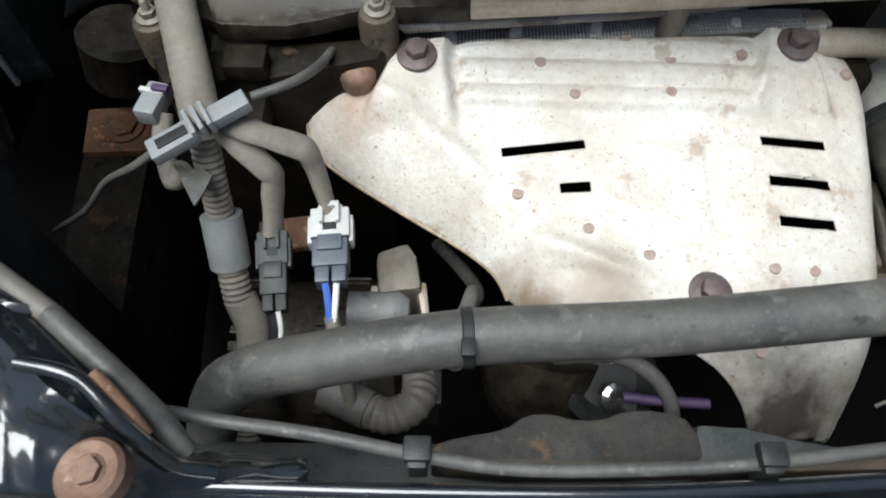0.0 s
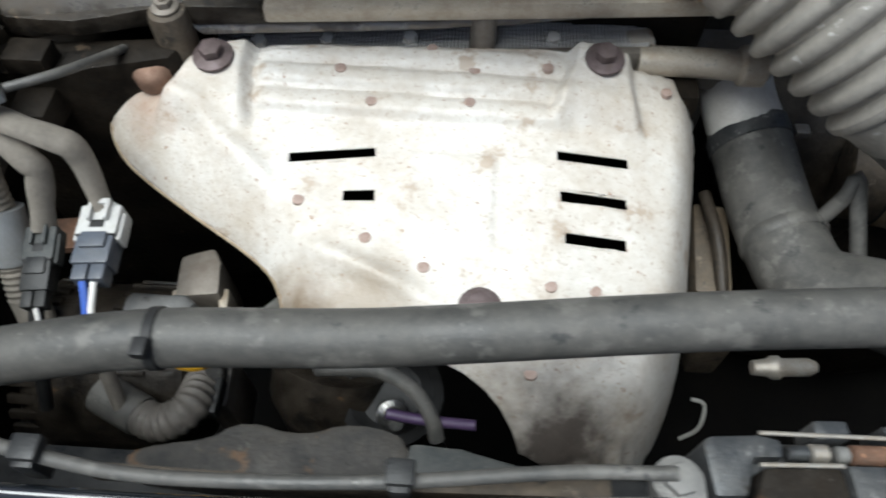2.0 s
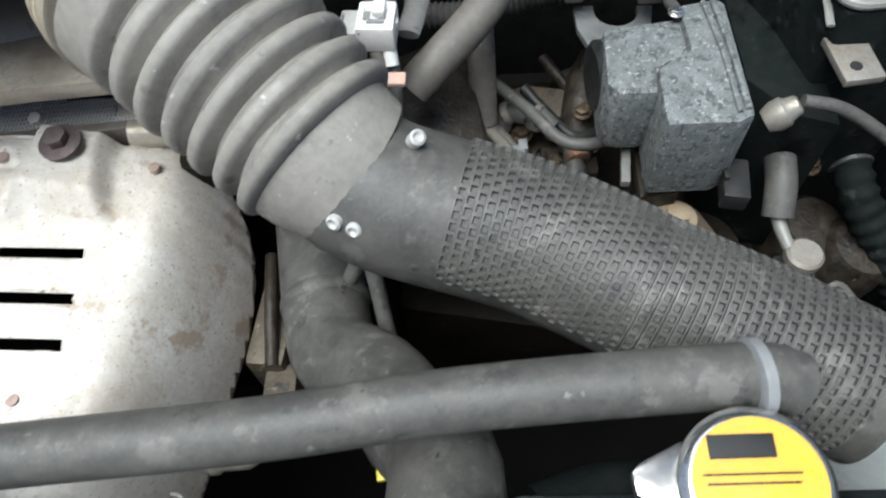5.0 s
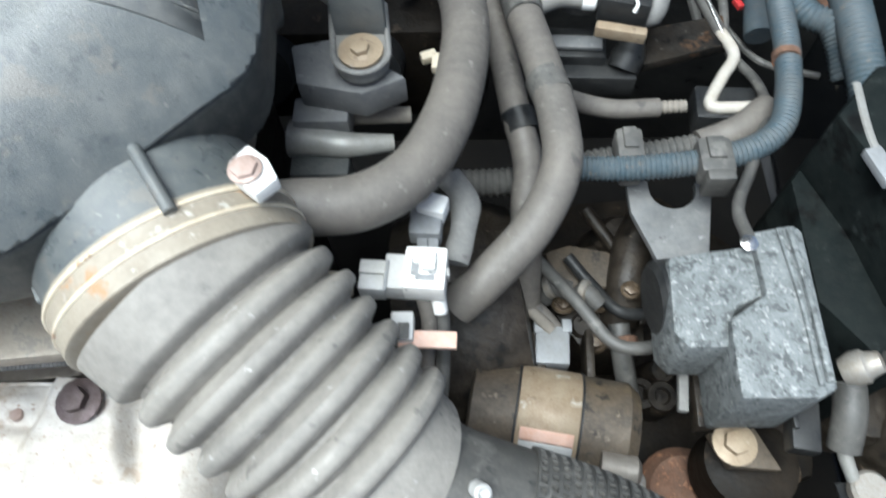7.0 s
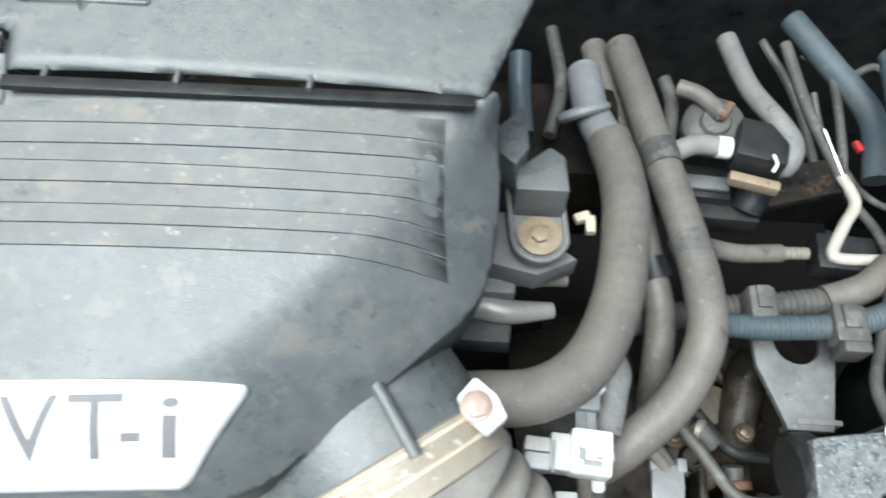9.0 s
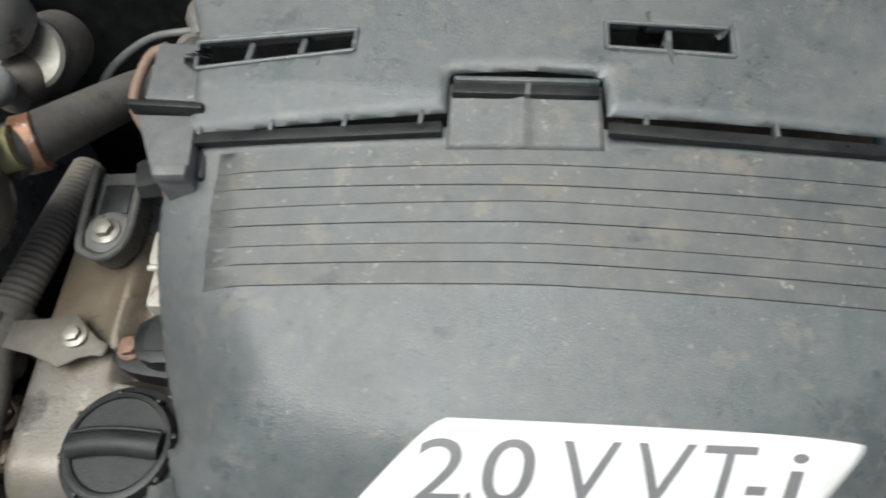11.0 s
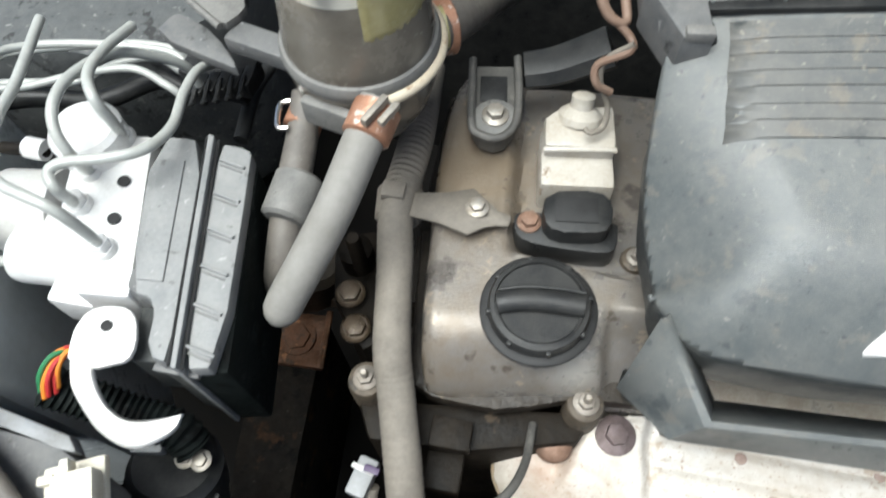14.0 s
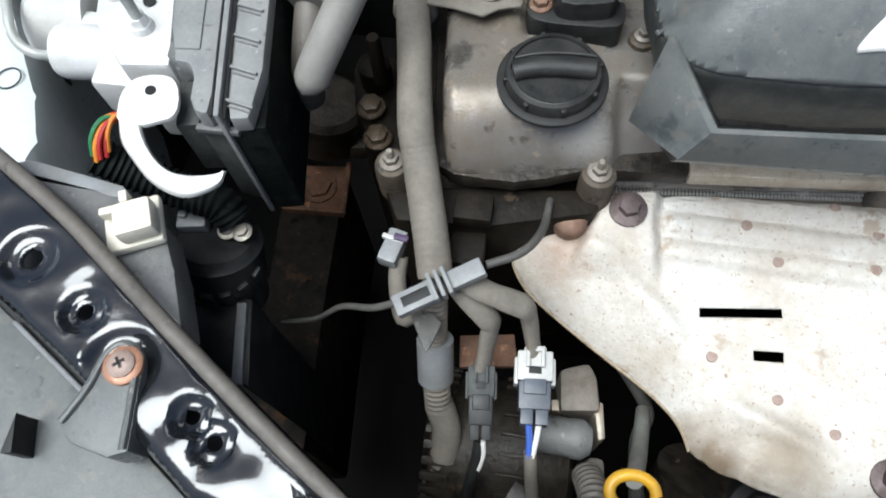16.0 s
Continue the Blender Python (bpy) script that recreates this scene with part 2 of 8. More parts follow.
M_PAINT = mat("black_car_paint", (0.004, 0.006, 0.009), (0.010, 0.011, 0.012), 0.16, scale=60, mix=0.3, spots=[((0.10, 0.088, 0.07), 60, 0.66)], bump=0.05, coat=1.0, speck=0.05, rough_var=0.08)
M_WHITE = mat("white_plastic", (0.82, 0.81, 0.78), (0.68, 0.66, 0.61), 0.4, scale=60, mix=0.3, bump=0.1, speck=0.12)
M_CREAM = mat("cream_plastic", (0.66, 0.60, 0.47), (0.50, 0.41, 0.29), 0.4, scale=60, mix=0.4, bump=0.1, spots=[((0.30, 0.18, 0.10), 70, 0.62)])
M_IVORY = mat("ivory_plastic", (0.74, 0.71, 0.61), (0.62, 0.57, 0.45), 0.4, scale=60, mix=0.35, bump=0.1, speck=0.1)
M_DIRTY = mat("dirty_white_plastic", (0.46, 0.44, 0.40), (0.34, 0.30, 0.24), 0.45, scale=50, mix=0.45, spots=[((0.20, 0.15, 0.10), 60, 0.62)], bump=0.15)
M_GREYP = mat("grey_plastic", (0.24, 0.25, 0.26), (0.17, 0.17, 0.165), 0.5, scale=50, mix=0.35, bump=0.15)
M_PALEP = mat("pale_grey_plastic", (0.50, 0.50, 0.49), (0.38, 0.37, 0.34), 0.5, scale=50, mix=0.35, bump=0.15)
M_BLUEG = mat("blue_grey_conduit", (0.050, 0.084, 0.106), (0.075, 0.084, 0.086), 0.5, scale=40, mix=0.45, bump=0.1, spots=[((0.12, 0.11, 0.095), 90, 0.62)])
M_YELLOW = mat("yellow_plastic", (0.75, 0.42, 0.02), (0.62, 0.33, 0.02), 0.4, scale=60, mix=0.3, bump=0.05)
M_LETTER = mat("grey_print", (0.20, 0.193, 0.193), (0.165, 0.16, 0.157), 0.5, scale=60, mix=0.4, bump=0, speck=0.1)
M_ORANGE = mat("orange_label", (0.60, 0.33, 0.22), (0.66, 0.48, 0.40), 0.6, scale=60, mix=0.4, bump=0.05)
M_RUSTBAND = mat("rust_streaked_rubber", (0.33, 0.29, 0.225), (0.24, 0.205, 0.155), 0.55, scale=60, mix=0.45, spots=[((0.34, 0.20, 0.10), 55, 0.60), ((0.46, 0.43, 0.37), 120, 0.63)], bump=0.2)
M_TAN = mat("rust_stained_tan_steel", (0.33, 0.265, 0.18), (0.22, 0.16, 0.10), 0.5, metal=0.15, scale=70, mix=0.45, spots=[((0.13, 0.085, 0.05), 120, 0.62), ((0.42, 0.38, 0.31), 60, 0.62)], bump=0.3)
M_DUSTY = mat("dusty_grey_plate", (0.20, 0.195, 0.18), (0.12, 0.118, 0.112), 0.6, scale=70, mix=0.45, spots=[((0.07, 0.068, 0.064), 110, 0.64)], bump=0.2)
M_BROWNW = mat("faded_brown_wire", (0.16, 0.09, 0.06), (0.22, 0.15, 0.11), 0.6, scale=120, mix=0.5, bump=0.1)
M_SCUFF = mat("scuffed_rusty_paint", (0.30, 0.29, 0.27), (0.20, 0.095, 0.05), 0.5, metal=0.3, scale=75, mix=0.5, spots=[((0.08, 0.08, 0.078), 100, 0.60)], bump=0.4)
M_CHROME = mat("bright_steel", (0.75, 0.74, 0.72), (0.55, 0.54, 0.5), 0.2, metal=0.95, scale=60, mix=0.3, bump=0.05, rough_var=0.08)
M_FLUID = mat("amber_reservoir_plastic", (0.40, 0.36, 0.19), (0.24, 0.205, 0.075), 0.25, scale=25, mix=0.4, bump=0.05, spots=[((0.15, 0.13, 0.075), 26, 0.56)])
M_CAPD = mat("slate_cap_plastic", (0.040, 0.048, 0.056), (0.068, 0.075, 0.082), 0.35, scale=40, mix=0.45, bump=0.2, bump_scale=900, speck=0.22, spec=0.55)
# Black for print, and for shade in holes drawn as flat discs.
M_INK = mat("dark_print_and_shade", (0.012, 0.012, 0.012), (0.03, 0.03, 0.03), 0.5, scale=60, bump=0, speck=0, spec=0.25)
M_RED = mat("red_wire", (0.45, 0.03, 0.03), (0.35, 0.03, 0.03), 0.4, bump=0, speck=0)
M_GREEN = mat("green_wire", (0.03, 0.20, 0.08), (0.03, 0.15, 0.06), 0.4, bump=0, speck=0)
M_OWIRE = mat("orange_wire", (0.70, 0.25, 0.03), (0.6, 0.2, 0.03), 0.4, bump=0, speck=0)
M_BLUEW = mat("blue_wire", (0.06, 0.13, 0.55), (0.06, 0.12, 0.4), 0.4, bump=0, speck=0)
M_PURPLE = mat("purple_wire", (0.06, 0.035, 0.09), (0.05, 0.03, 0.07), 0.5, bump=0, speck=0)
M_TANK = mat("translucent_white_tank", (0.62, 0.66, 0.66), (0.52, 0.55, 0.54), 0.35, scale=15, mix=0.35, bump=0.05)
# Near-black so that gaps down the bay read as deep shade.
M_FLOOR = mat("shade_black_floor", (0.004, 0.004, 0.004), (0.010, 0.009, 0.008), 0.9, scale=20, mix=0.4, bump=0.3, bump_scale=120, speck=0.0, spec=0.1)
M_GROUND = mat("asphalt", (0.045, 0.045, 0.045), (0.07, 0.068, 0.065), 0.9, scale=8, mix=0.5, bump=0.5, bump_scale=150)


# ---- geometry: every builder returns (vertices, faces) in world metres ----
def merge(*geos):
    vs, fs = [], []
    for v, f in geos:
        n = len(vs)
        vs += [tuple(p) for p in v]
        fs += [tuple(i + n for i in q) for q in f]
    return vs, fs


def from_bm(bm, m=None):
    if m is not None:
        bm.transform(m)
    bm.verts.index_update()
    g = ([tuple(v.co) for v in bm.verts], [tuple(v.index for v in f.verts) for f in bm.faces])
    bm.free()
    return g


def frame_to(p, d, up=(0, 0, 1)):
    """A matrix at p whose z axis points along d."""
    z = Vector(d).normalized()
    u = Vector(up)
    if abs(u.dot(z)) > 0.95:
        u = Vector((0, 1, 0))
    x = u.cross(z).normalized()
    y = z.cross(x)
    return Matrix(((x.x, y.x, z.x, p[0]), (x.y, y.y, z.y, p[1]), (x.z, y.z, z.z, p[2]), (0, 0, 0, 1)))


def box(c, s, bev=0.0015, rx=0, ry=0, rz=0, m=None):
    bm = bmesh.new()
    bmesh.ops.create_cube(bm, size=1, matrix=Matrix.Diagonal((*s, 1)))
    if bev:
        bmesh.ops.bevel(bm, geom=bm.edges[:], offset=min(bev, min(s) * 0.4), segments=2, profile=0.6, affect="EDGES")
    return from_bm(bm, (m or Matrix.Identity(4)) @ pose(*c, rx, ry, rz))


def prism(outline, z0, z1, bev=0.0015, m=None):
    """A polygon in plan, filled between two heights, its edges rounded."""
    bm = bmesh.new()
    low = [bm.verts.new((p[0], p[1], z0)) for p in outline]
    f = bm.faces.new(low)
    f.normal_update()
    if f.normal.z > 0:
        f.normal_flip()
    up = bmesh.ops.extrude_face_region(bm, geom=[f])
    bmesh.ops.translate(bm, verts=[v for v in up["geom"] if isinstance(v, bmesh.types.BMVert)], vec=(0, 0, z1 - z0))
    bmesh.ops.recalc_face_normals(bm, faces=bm.faces[:])
    if bev:
        bmesh.ops.bevel(bm, geom=bm.edges[:], offset=bev, segments=2, profile=0.6, affect="EDGES", clamp_overlap=True)
    return from_bm(bm, m)


def lathe(profile, p, d=(0, 0, 1), n=28):
    """Revolves (radius, height) pairs about the axis d at p."""
    m = frame_to(p, d)
    vs, fs = [], []
    for r, h in profile:
        for k in range(n):
            a = 2 * math.pi * k / n
            vs.append(tuple(m @ Vector((r * math.cos(a), r * math.sin(a), h))))
    for i in range(len(profile) - 1):
        for k in range(n):
            a, b = i * n + k, i * n + (k + 1) % n
            fs.append((a, b, b + n, a + n))
    fs.append(tuple(range(n))[::-1])
    fs.append(tuple((len(profile) - 1) * n + k for k in range(n)))
    return vs, fs


def curve(pts, step):
    """Points evenly spaced on a smooth line through pts."""
    p = [Vector(q) for q in pts]
    p = [2 * p[0] - p[1]] + p + [2 * p[-1] - p[-2]]
    fine = []
    for i in range(1, len(p) - 2):
        for k in range(24):
            t = k / 24
            a, b, c, d = p[i - 1:i + 3]
            fine.append(0.5 * (2 * b + (c - a) * t + (2 * a - 5 * b + 4 * c - d) * t * t + (3 * b - a - 3 * c + d) * t ** 3))
    fine.append(p[-2])
    s = [0.0]
    for a, b in zip(fine, fine[1:]):
        s.append(s[-1] + (b - a).length)
    n = max(2, round(s[-1] / step))
    out, j = [], 0
    for k in range(n + 1):
        w = s[-1] * k / n
        while j < len(s) - 2 and s[j + 1] < w:
            j += 1
        f = (w - s[j]) / max(1e-9, s[j + 1] - s[j])
        out.append(fine[j].lerp(fine[j + 1], min(1, f)))
    return out, s[-1]


def tube(pts, r, n=16, rib=None, r1=None, squash=1.0, shape=None, step=None, wobble=0.0, plain=0.0, fold=0.9):
    """A round bar along a smooth line. rib: (pitch, depth), left out over the plain first part; r1: radius at the end; shape: radius factor by way 0..1."""
    step = step or (rib[0] / 6 if rib else max(0.0025, r * 0.45))
    line, total = curve(pts, step)
    vs, fs = [], []
    ref = Vector((0, 0, 1))
    for i, q in enumerate(line):
        d = (line[min(i + 1, len(line) - 1)] - line[max(i - 1, 0)]).normalized()
        x = ref - d * ref.dot(d)
        if x.length < 1e-3:
            x = d.orthogonal()
        x.normalize()
        ref = x
        y = d.cross(x)
        w = i / (len(line) - 1)
        rad = r + ((r1 if r1 is not None else r) - r) * w
        if shape:
            rad *= shape(w)
        if rib and w * total > plain:
            rad -= rib[1] * (0.5 - 0.5 * math.cos(2 * math.pi * (w * total - plain) / rib[0])) ** fold
        if wobble:
            rad *= 1 + wobble * noise.noise(q * 60)
        for k in range(n):
            a = 2 * math.pi * k / n
            vs.append(tuple(q + (x * math.cos(a) * squash + y * math.sin(a)) * rad))
    for i in range(len(line) - 1):
        for k in range(n):
            a, b = i * n + k, i * n + (k + 1) % n
            fs.append((a, b, b + n, a + n))
    fs.append(tuple(range(n))[::-1])
    fs.append(tuple((len(line) - 1) * n + k for k in range(n)))
    return vs, fs


def loft(*lines):
    """A skin of quads between lines of equal length."""
    n = len(lines[0])
    vs = [tuple(p) for q in lines for p in q]
    fs = [(i * n + k, i * n + k + 1, (i + 1) * n + k + 1, (i + 1) * n + k) for i in range(len(lines) - 1) for k in range(n - 1)]
    return vs, fs


def hexhead(p, r, h, d=(0, 0, 1), washer=1.5):
    """A hexagon bolt head on a round flange."""
    flange = lathe([(r * washer, 0), (r * washer, h * 0.22), (r * 1.1, h * 0.4)], p, d, 20)
    m = frame_to(p, d)
    hx = [(r * math.cos(a), r * math.sin(a)) for a in [math.pi / 3 * k + 0.3 for k in range(6)]]
    return merge(flange, prism(hx, h * 0.3, h, r * 0.12, m))


def mesh_of(geo):
    me = bpy.data.meshes.new("mesh")
    me.from_pydata(geo[0], [], geo[1])
    bm = bmesh.new()
    bm.from_mesh(me)
    bmesh.ops.recalc_face_normals(bm, faces=bm.faces[:])
    bm.to_mesh(me)
    bm.free()
    me.polygons.foreach_set("use_smooth", [True] * len(me.polygons))
    me.set_sharp_from_angle(angle=radians(38))
    return me


def finish(ob, geo, material, thick=0.0):
    ob.data.materials.append(material)
    if thick:
        if sum(p.normal.z * p.area for p in ob.data.polygons) < 0:
            ob.data.flip_normals()
        s = ob.modifiers.new("thickness", "SOLIDIFY")
        s.thickness, s.offset = thick, -1
    return ob


def solid(name, geo, material, label, category, group="", kind="", thick=0.0):
    """A thing (or a piece of the setting) of one mesh."""
    ob = new(name, mesh_of(geo))
    finish(ob, geo, material, thick)
    return tagged(ob, label, category, group, kind)


def thing(name, base, label, category, group="", kind=""):
    """An empty at its base, to hold parts."""
    ob = new(name)
    ob.location = base
    ob.empty_display_size = 0.01
    return tagged(ob, label, category, group, kind)


def part(name, geo, material, parent, label="", thick=0.0):
    ob = new(name, mesh_of(geo))
    finish(ob, geo, material, thick)
    ob.parent = parent
    if parent.data is None:
        ob.matrix_parent_inverse = Matrix.Translation(-Vector(parent.location))
    return tagged(ob, label)


def sheet(outline, height, step, holes=(), edge=None):
    """A pressed skin: a fine net cut to an outline in plan, raised by height(x, y, distance to each side)."""
    o = np.array([p[:2] for p in outline], float)
    a, b = o, np.roll(o, -1, 0)
    x0, y0 = o.min(0)
    x1, y1 = o.max(0)
    nx, ny = int((x1 - x0) / step) + 2, int((y1 - y0) / step) + 2
    gx, gy = np.meshgrid(x0 + step * np.arange(nx), y0 + step * np.arange(ny), indexing="ij")
    q = np.stack([gx.ravel(), gy.ravel()], 1)

    def sides(q):
        ab = b - a
        t = np.clip(((q[:, None] - a) * ab).sum(-1) / (ab ** 2).sum(-1), 0, 1)
        near = a + t[..., None] * ab
        return np.linalg.norm(q[:, None] - near, axis=-1), near

    def within(q, pa, pb):
        cross = (pa[:, 1] > q[:, None, 1]) != (pb[:, 1] > q[:, None, 1])
        dy = np.where(pb[:, 1] == pa[:, 1], 1e-12, pb[:, 1] - pa[:, 1])
        xs = pa[:, 0] + (q[:, None, 1] - pa[:, 1]) * (pb[:, 0] - pa[:, 0]) / dy
        return ((cross & (q[:, None, 0] < xs)).sum(1) % 2) == 1

    inside = within(q, a, b)
    dist, near = sides(q)
    k = dist.argmin(1)
    moved = np.where(inside[:, None], q, near[np.arange(len(q)), k])
    idx = np.arange(nx * ny).reshape(nx, ny)
    quads = np.stack([idx[:-1, :-1], idx[1:, :-1], idx[1:, 1:], idx[:-1, 1:]], -1).reshape(-1, 4)
    keep = inside[quads].sum(1) >= 1
    mid = q[quads].mean(1)
    for h in holes:
        h = np.array([p[:2] for p in h], float)
        hn = np.roll(h, -1, 0)
        keep &= ~(within(mid, h, hn) & (inside[quads].sum(1) == 4))
        hb = hn - h
        t = np.clip(((moved[:, None] - h) * hb).sum(-1) / (hb ** 2).sum(-1), 0, 1)
        at = h + t[..., None] * hb
        gap = np.linalg.norm(moved[:, None] - at, axis=-1)
        g = gap.argmin(1)
        close = (gap[np.arange(len(q)), g] < step * 0.62) | within(q, h, hn)
        moved[close] = at[np.arange(len(q)), g][close]
    quads = quads[keep]
    dist, _ = sides(moved)
    z = np.array([height(float(p[0]), float(p[1]), d) for p, d in zip(moved, dist)])
    used = np.unique(quads)
    remap = -np.ones(len(q), int)
    remap[used] = np.arange(len(used))
    vs = [(float(moved[i, 0]), float(moved[i, 1]), float(z[i])) for i in used]
    fs = []
    for f in remap[quads]:
        f = [int(i) for i in f]
        f = [i for n, i in enumerate(f) if vs[i] != vs[f[n - 1]]]
        if len(f) > 2:
            fs.append(tuple(f))
    return vs, fs


def rounded(pts, rounds=2):
    """Cuts the corners of a closed outline; points may carry further values."""
    p = [Vector(q) for q in pts]
    for _ in range(rounds):
        p = [q for a, b in zip(p, p[1:] + p[:1]) for q in (a.lerp(b, 0.25), a.lerp(b, 0.75))]
    return [tuple(q) for q in p]


def rim_drop(x, y, rim):
    """The depth of the rolled rim near (x, y), blended from the values along the outline."""
    ws = [1 / ((x - p[0]) ** 2 + (y - p[1]) ** 2 + 1e-9) ** 2 for p in rim]
    return sum(w * p[2] for w, p in zip(ws, rim)) / sum(ws)


def step01(v, lo, hi):
    v = min(1, max(0, (v - lo) / (hi - lo)))
    return v * v * (3 - 2 * v)


# ---- the engine bay: floor, inner panels, bulkhead, ground ----
solid("ground", box((0.2, 0.3, -0.02), (400, 400, 0.04), 0), M_GROUND, "grey asphalt under the car", "ground", kind="structure")
solid("floor", box((0.120, 0.387, 0.284), (1.40, 0.86, 0.02), 0), M_FLOOR, "undertray closing the engine bay, near-black for depth shade", "undertray", kind="structure")
solid("wall_left", box((-0.585, 0.387, 0.533), (0.02, 0.86, 0.52), 0.004), M_PAINT, "black painted inner wing panel", "panel", kind="structure")
solid("wall_right", box((0.834, 0.387, 0.533), (0.02, 0.86, 0.52), 0.004), M_PAINT, "black painted inner wing panel", "panel", kind="structure")
solid("wall_bulkhead", box((0.120, 0.817, 0.585), (1.41, 0.02, 0.62), 0.004), M_BLACK, "dark bulkhead behind the engine", "panel", kind="structure")
solid("wall_front", box((0.120, 0.017, 0.516), (1.41, 0.02, 0.46), 0.004), M_BLACK, "dark panel below the bonnet slam rail", "panel", kind="structure")

# open bonnet over the bay, unseen; keeps off sky light from behind
hood = thing("wall_bonnet", (0.19, 0.80, 0.95), "underside of the open black bonnet above the bay", "bonnet", kind="structure")
part("skin", box((0.12, 0.69, 1.44), (1.42, 0.012, 1.02), 0.004, rx=3), M_PAINT, hood)

# engine block and cylinder head, mostly hidden
block = thing("engine_block", (0.069, 0.430, 0.292), "dark oily cast engine block and cylinder head", "engine")
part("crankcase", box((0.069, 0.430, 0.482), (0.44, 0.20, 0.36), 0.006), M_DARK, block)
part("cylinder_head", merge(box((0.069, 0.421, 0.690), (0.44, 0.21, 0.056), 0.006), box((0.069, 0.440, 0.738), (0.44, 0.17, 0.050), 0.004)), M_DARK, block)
part("side_lug", merge(box((0.316, 0.262, 0.600), (0.026, 0.075, 0.060), 0.005, rz=-6), box((0.322, 0.215, 0.585), (0.022, 0.030, 0.070), 0.004)), M_TANCAST, block, "brown dusty casting beside the radiator hose")
part("side_rib", tube([(0.312, 0.300, 0.640), (0.316, 0.262, 0.640), (0.318, 0.225, 0.628)], 0.0045, 10), M_GRIME, block)



# ---- exhaust heat shield ----
def shield_z(x, y):
    d = 0.172 - y
    return 0.719 - 0.19 * d - (5.81 * d * d if d > 0 else 0) - 2.2 * max(0, x - 0.17) ** 2


SHIELD = [(-0.026, 0.303), (0.012, 0.312), (0.134, 0.321), (0.204, 0.323), (0.240, 0.323), (0.264, 0.335), (0.281, 0.335), (0.295, 0.323), (0.302, 0.301), (0.301, 0.271),
          (0.298, 0.241), (0.293, 0.211), (0.288, 0.181), (0.281, 0.155), (0.271, 0.129), (0.254, 0.107), (0.227, 0.097), (0.180, 0.094),
          (0.171, 0.112), (0.153, 0.128), (0.127, 0.138), (0.088, 0.143), (0.047, 0.158), (0.039, 0.178), (0.026, 0.192), (0.006, 0.205), (-0.021, 0.221), (-0.050, 0.240), (-0.069, 0.255), (-0.079, 0.272),
          (-0.0725, 0.292), (-0.0625, 0.305), (-0.0515, 0.3055), (-0.041, 0.296)]
SHIELD_DROP = [0, 0, 0, 0, 0.003, 0.010, 0.014, 0.032, 0.058, 0.072, 0.075, 0.072, 0.074, 0.078, 0.08, 0.06, 0.01, 0,
               0, 0, 0, 0, 0.017, 0.021, 0.026, 0.026, 0.026, 0.028, 0.028, 0.022, 0.009, 0.008, 0.004, 0.003]
SHIELD_RIM = rounded([(*p, h) for p, h in zip(SHIELD, SHIELD_DROP)], 1)
SLOTS = [((0.0406, 0.2416), (0.0905, 0.2473), 0.0035), ((0.0738, 0.2201), (0.0925, 0.2211), 0.0037), ((0.1926, 0.2515), (0.2357, 0.2539), 0.0035), ((0.1946, 0.2270), (0.2345, 0.2285), 0.0036), ((0.1971, 0.2025), (0.2329, 0.2033), 0.0037)]
SHIELD_BOLTS = [(-0.009, 0.296), (0.220, 0.311), (0.153, 0.160)]
RIBS = [(0.308, 0.0052), (0.291, 0.0058), (0.2745, 0.0050)]


def slot_quad(a, b, w):
    n = Vector((a[1] - b[1], b[0] - a[0])).normalized() * w
    return [(a[0] + n.x, a[1] + n.y), (b[0] + n.x, b[1] + n.y), (b[0] - n.x, b[1] - n.y), (a[0] - n.x, a[1] - n.y)]


def shield_height(x, y, d):
    near = min(d)
    z = shield_z(x, y)
    for ry, up in RIBS:  # pressed steps between the upper bolts, each falling steeply towards the front
        v = y - ry + 0.02 * (x - 0.1)
        z += up * step01(v, -0.0075, -0.001) * (1 - step01(v, 0.004, 0.015)) * step01(x, 0.008, 0.022) * (1 - step01(x, 0.188, 0.204))
    if near < 0.04:  # the rim rolls down, by an amount that changes along the outline
        z -= rim_drop(x, y, SHIELD_RIM) * (1 - min(1, near / 0.038)) ** 2.0
    for bx, by in SHIELD_BOLTS[:2]:  # raised pads round the bolts
        w = 0.014 + 0.22 * max(0, by - y)
        z += 0.0105 * (1 - step01(abs(x - bx + 0.10 * (by - y)), w, w + 0.009)) * step01(y, by - 0.044, by - 0.022)
    z += 0.004 * math.exp(-(((x + 0.032) / 0.022) ** 2 + ((y - 0.262) / 0.03) ** 2))
    # ridge falling away from the left bolt, crease near the lower edge
    z += 0.0045 * math.exp(-((x * 0.62 + y * 0.78 - 0.196) / 0.008) ** 2) * step01(y, 0.19, 0.22) * (1 - step01(y, 0.262, 0.285)) * (1 - step01(x, 0.02, 0.04))
    z += 0.0045 * math.exp(-((x * 0.35 + y * 0.94 - 0.199) / 0.006) ** 2) * step01(x, 0.04, 0.07) * (1 - step01(x, 0.10, 0.14))
    # flat raised panel and shallow dents
    z += 0.0016 * step01(x, 0.105, 0.111) * (1 - step01(x, 0.155, 0.161)) * step01(y, 0.19, 0.196) * (1 - step01(y, 0.245, 0.251))
    z += 0.0012 * noise.noise(Vector((x * 35, y * 35, 3))) + 0.0004 * noise.noise(Vector((x * 150, y * 150, 5)))
    if near < 0.003:
        z -= 0.0012
    return z


shield = thing("heat_shield", (0.129, 0.241, 0.688), "pale stained aluminised steel exhaust heat shield with slots", "heat shield")
part("shell", sheet(SHIELD_RIM, shield_height, 0.0017, [slot_quad(*s) for s in SLOTS]), M_SHIELD, shield, "whitish pressed steel, dirty and speckled", thick=0.0012)
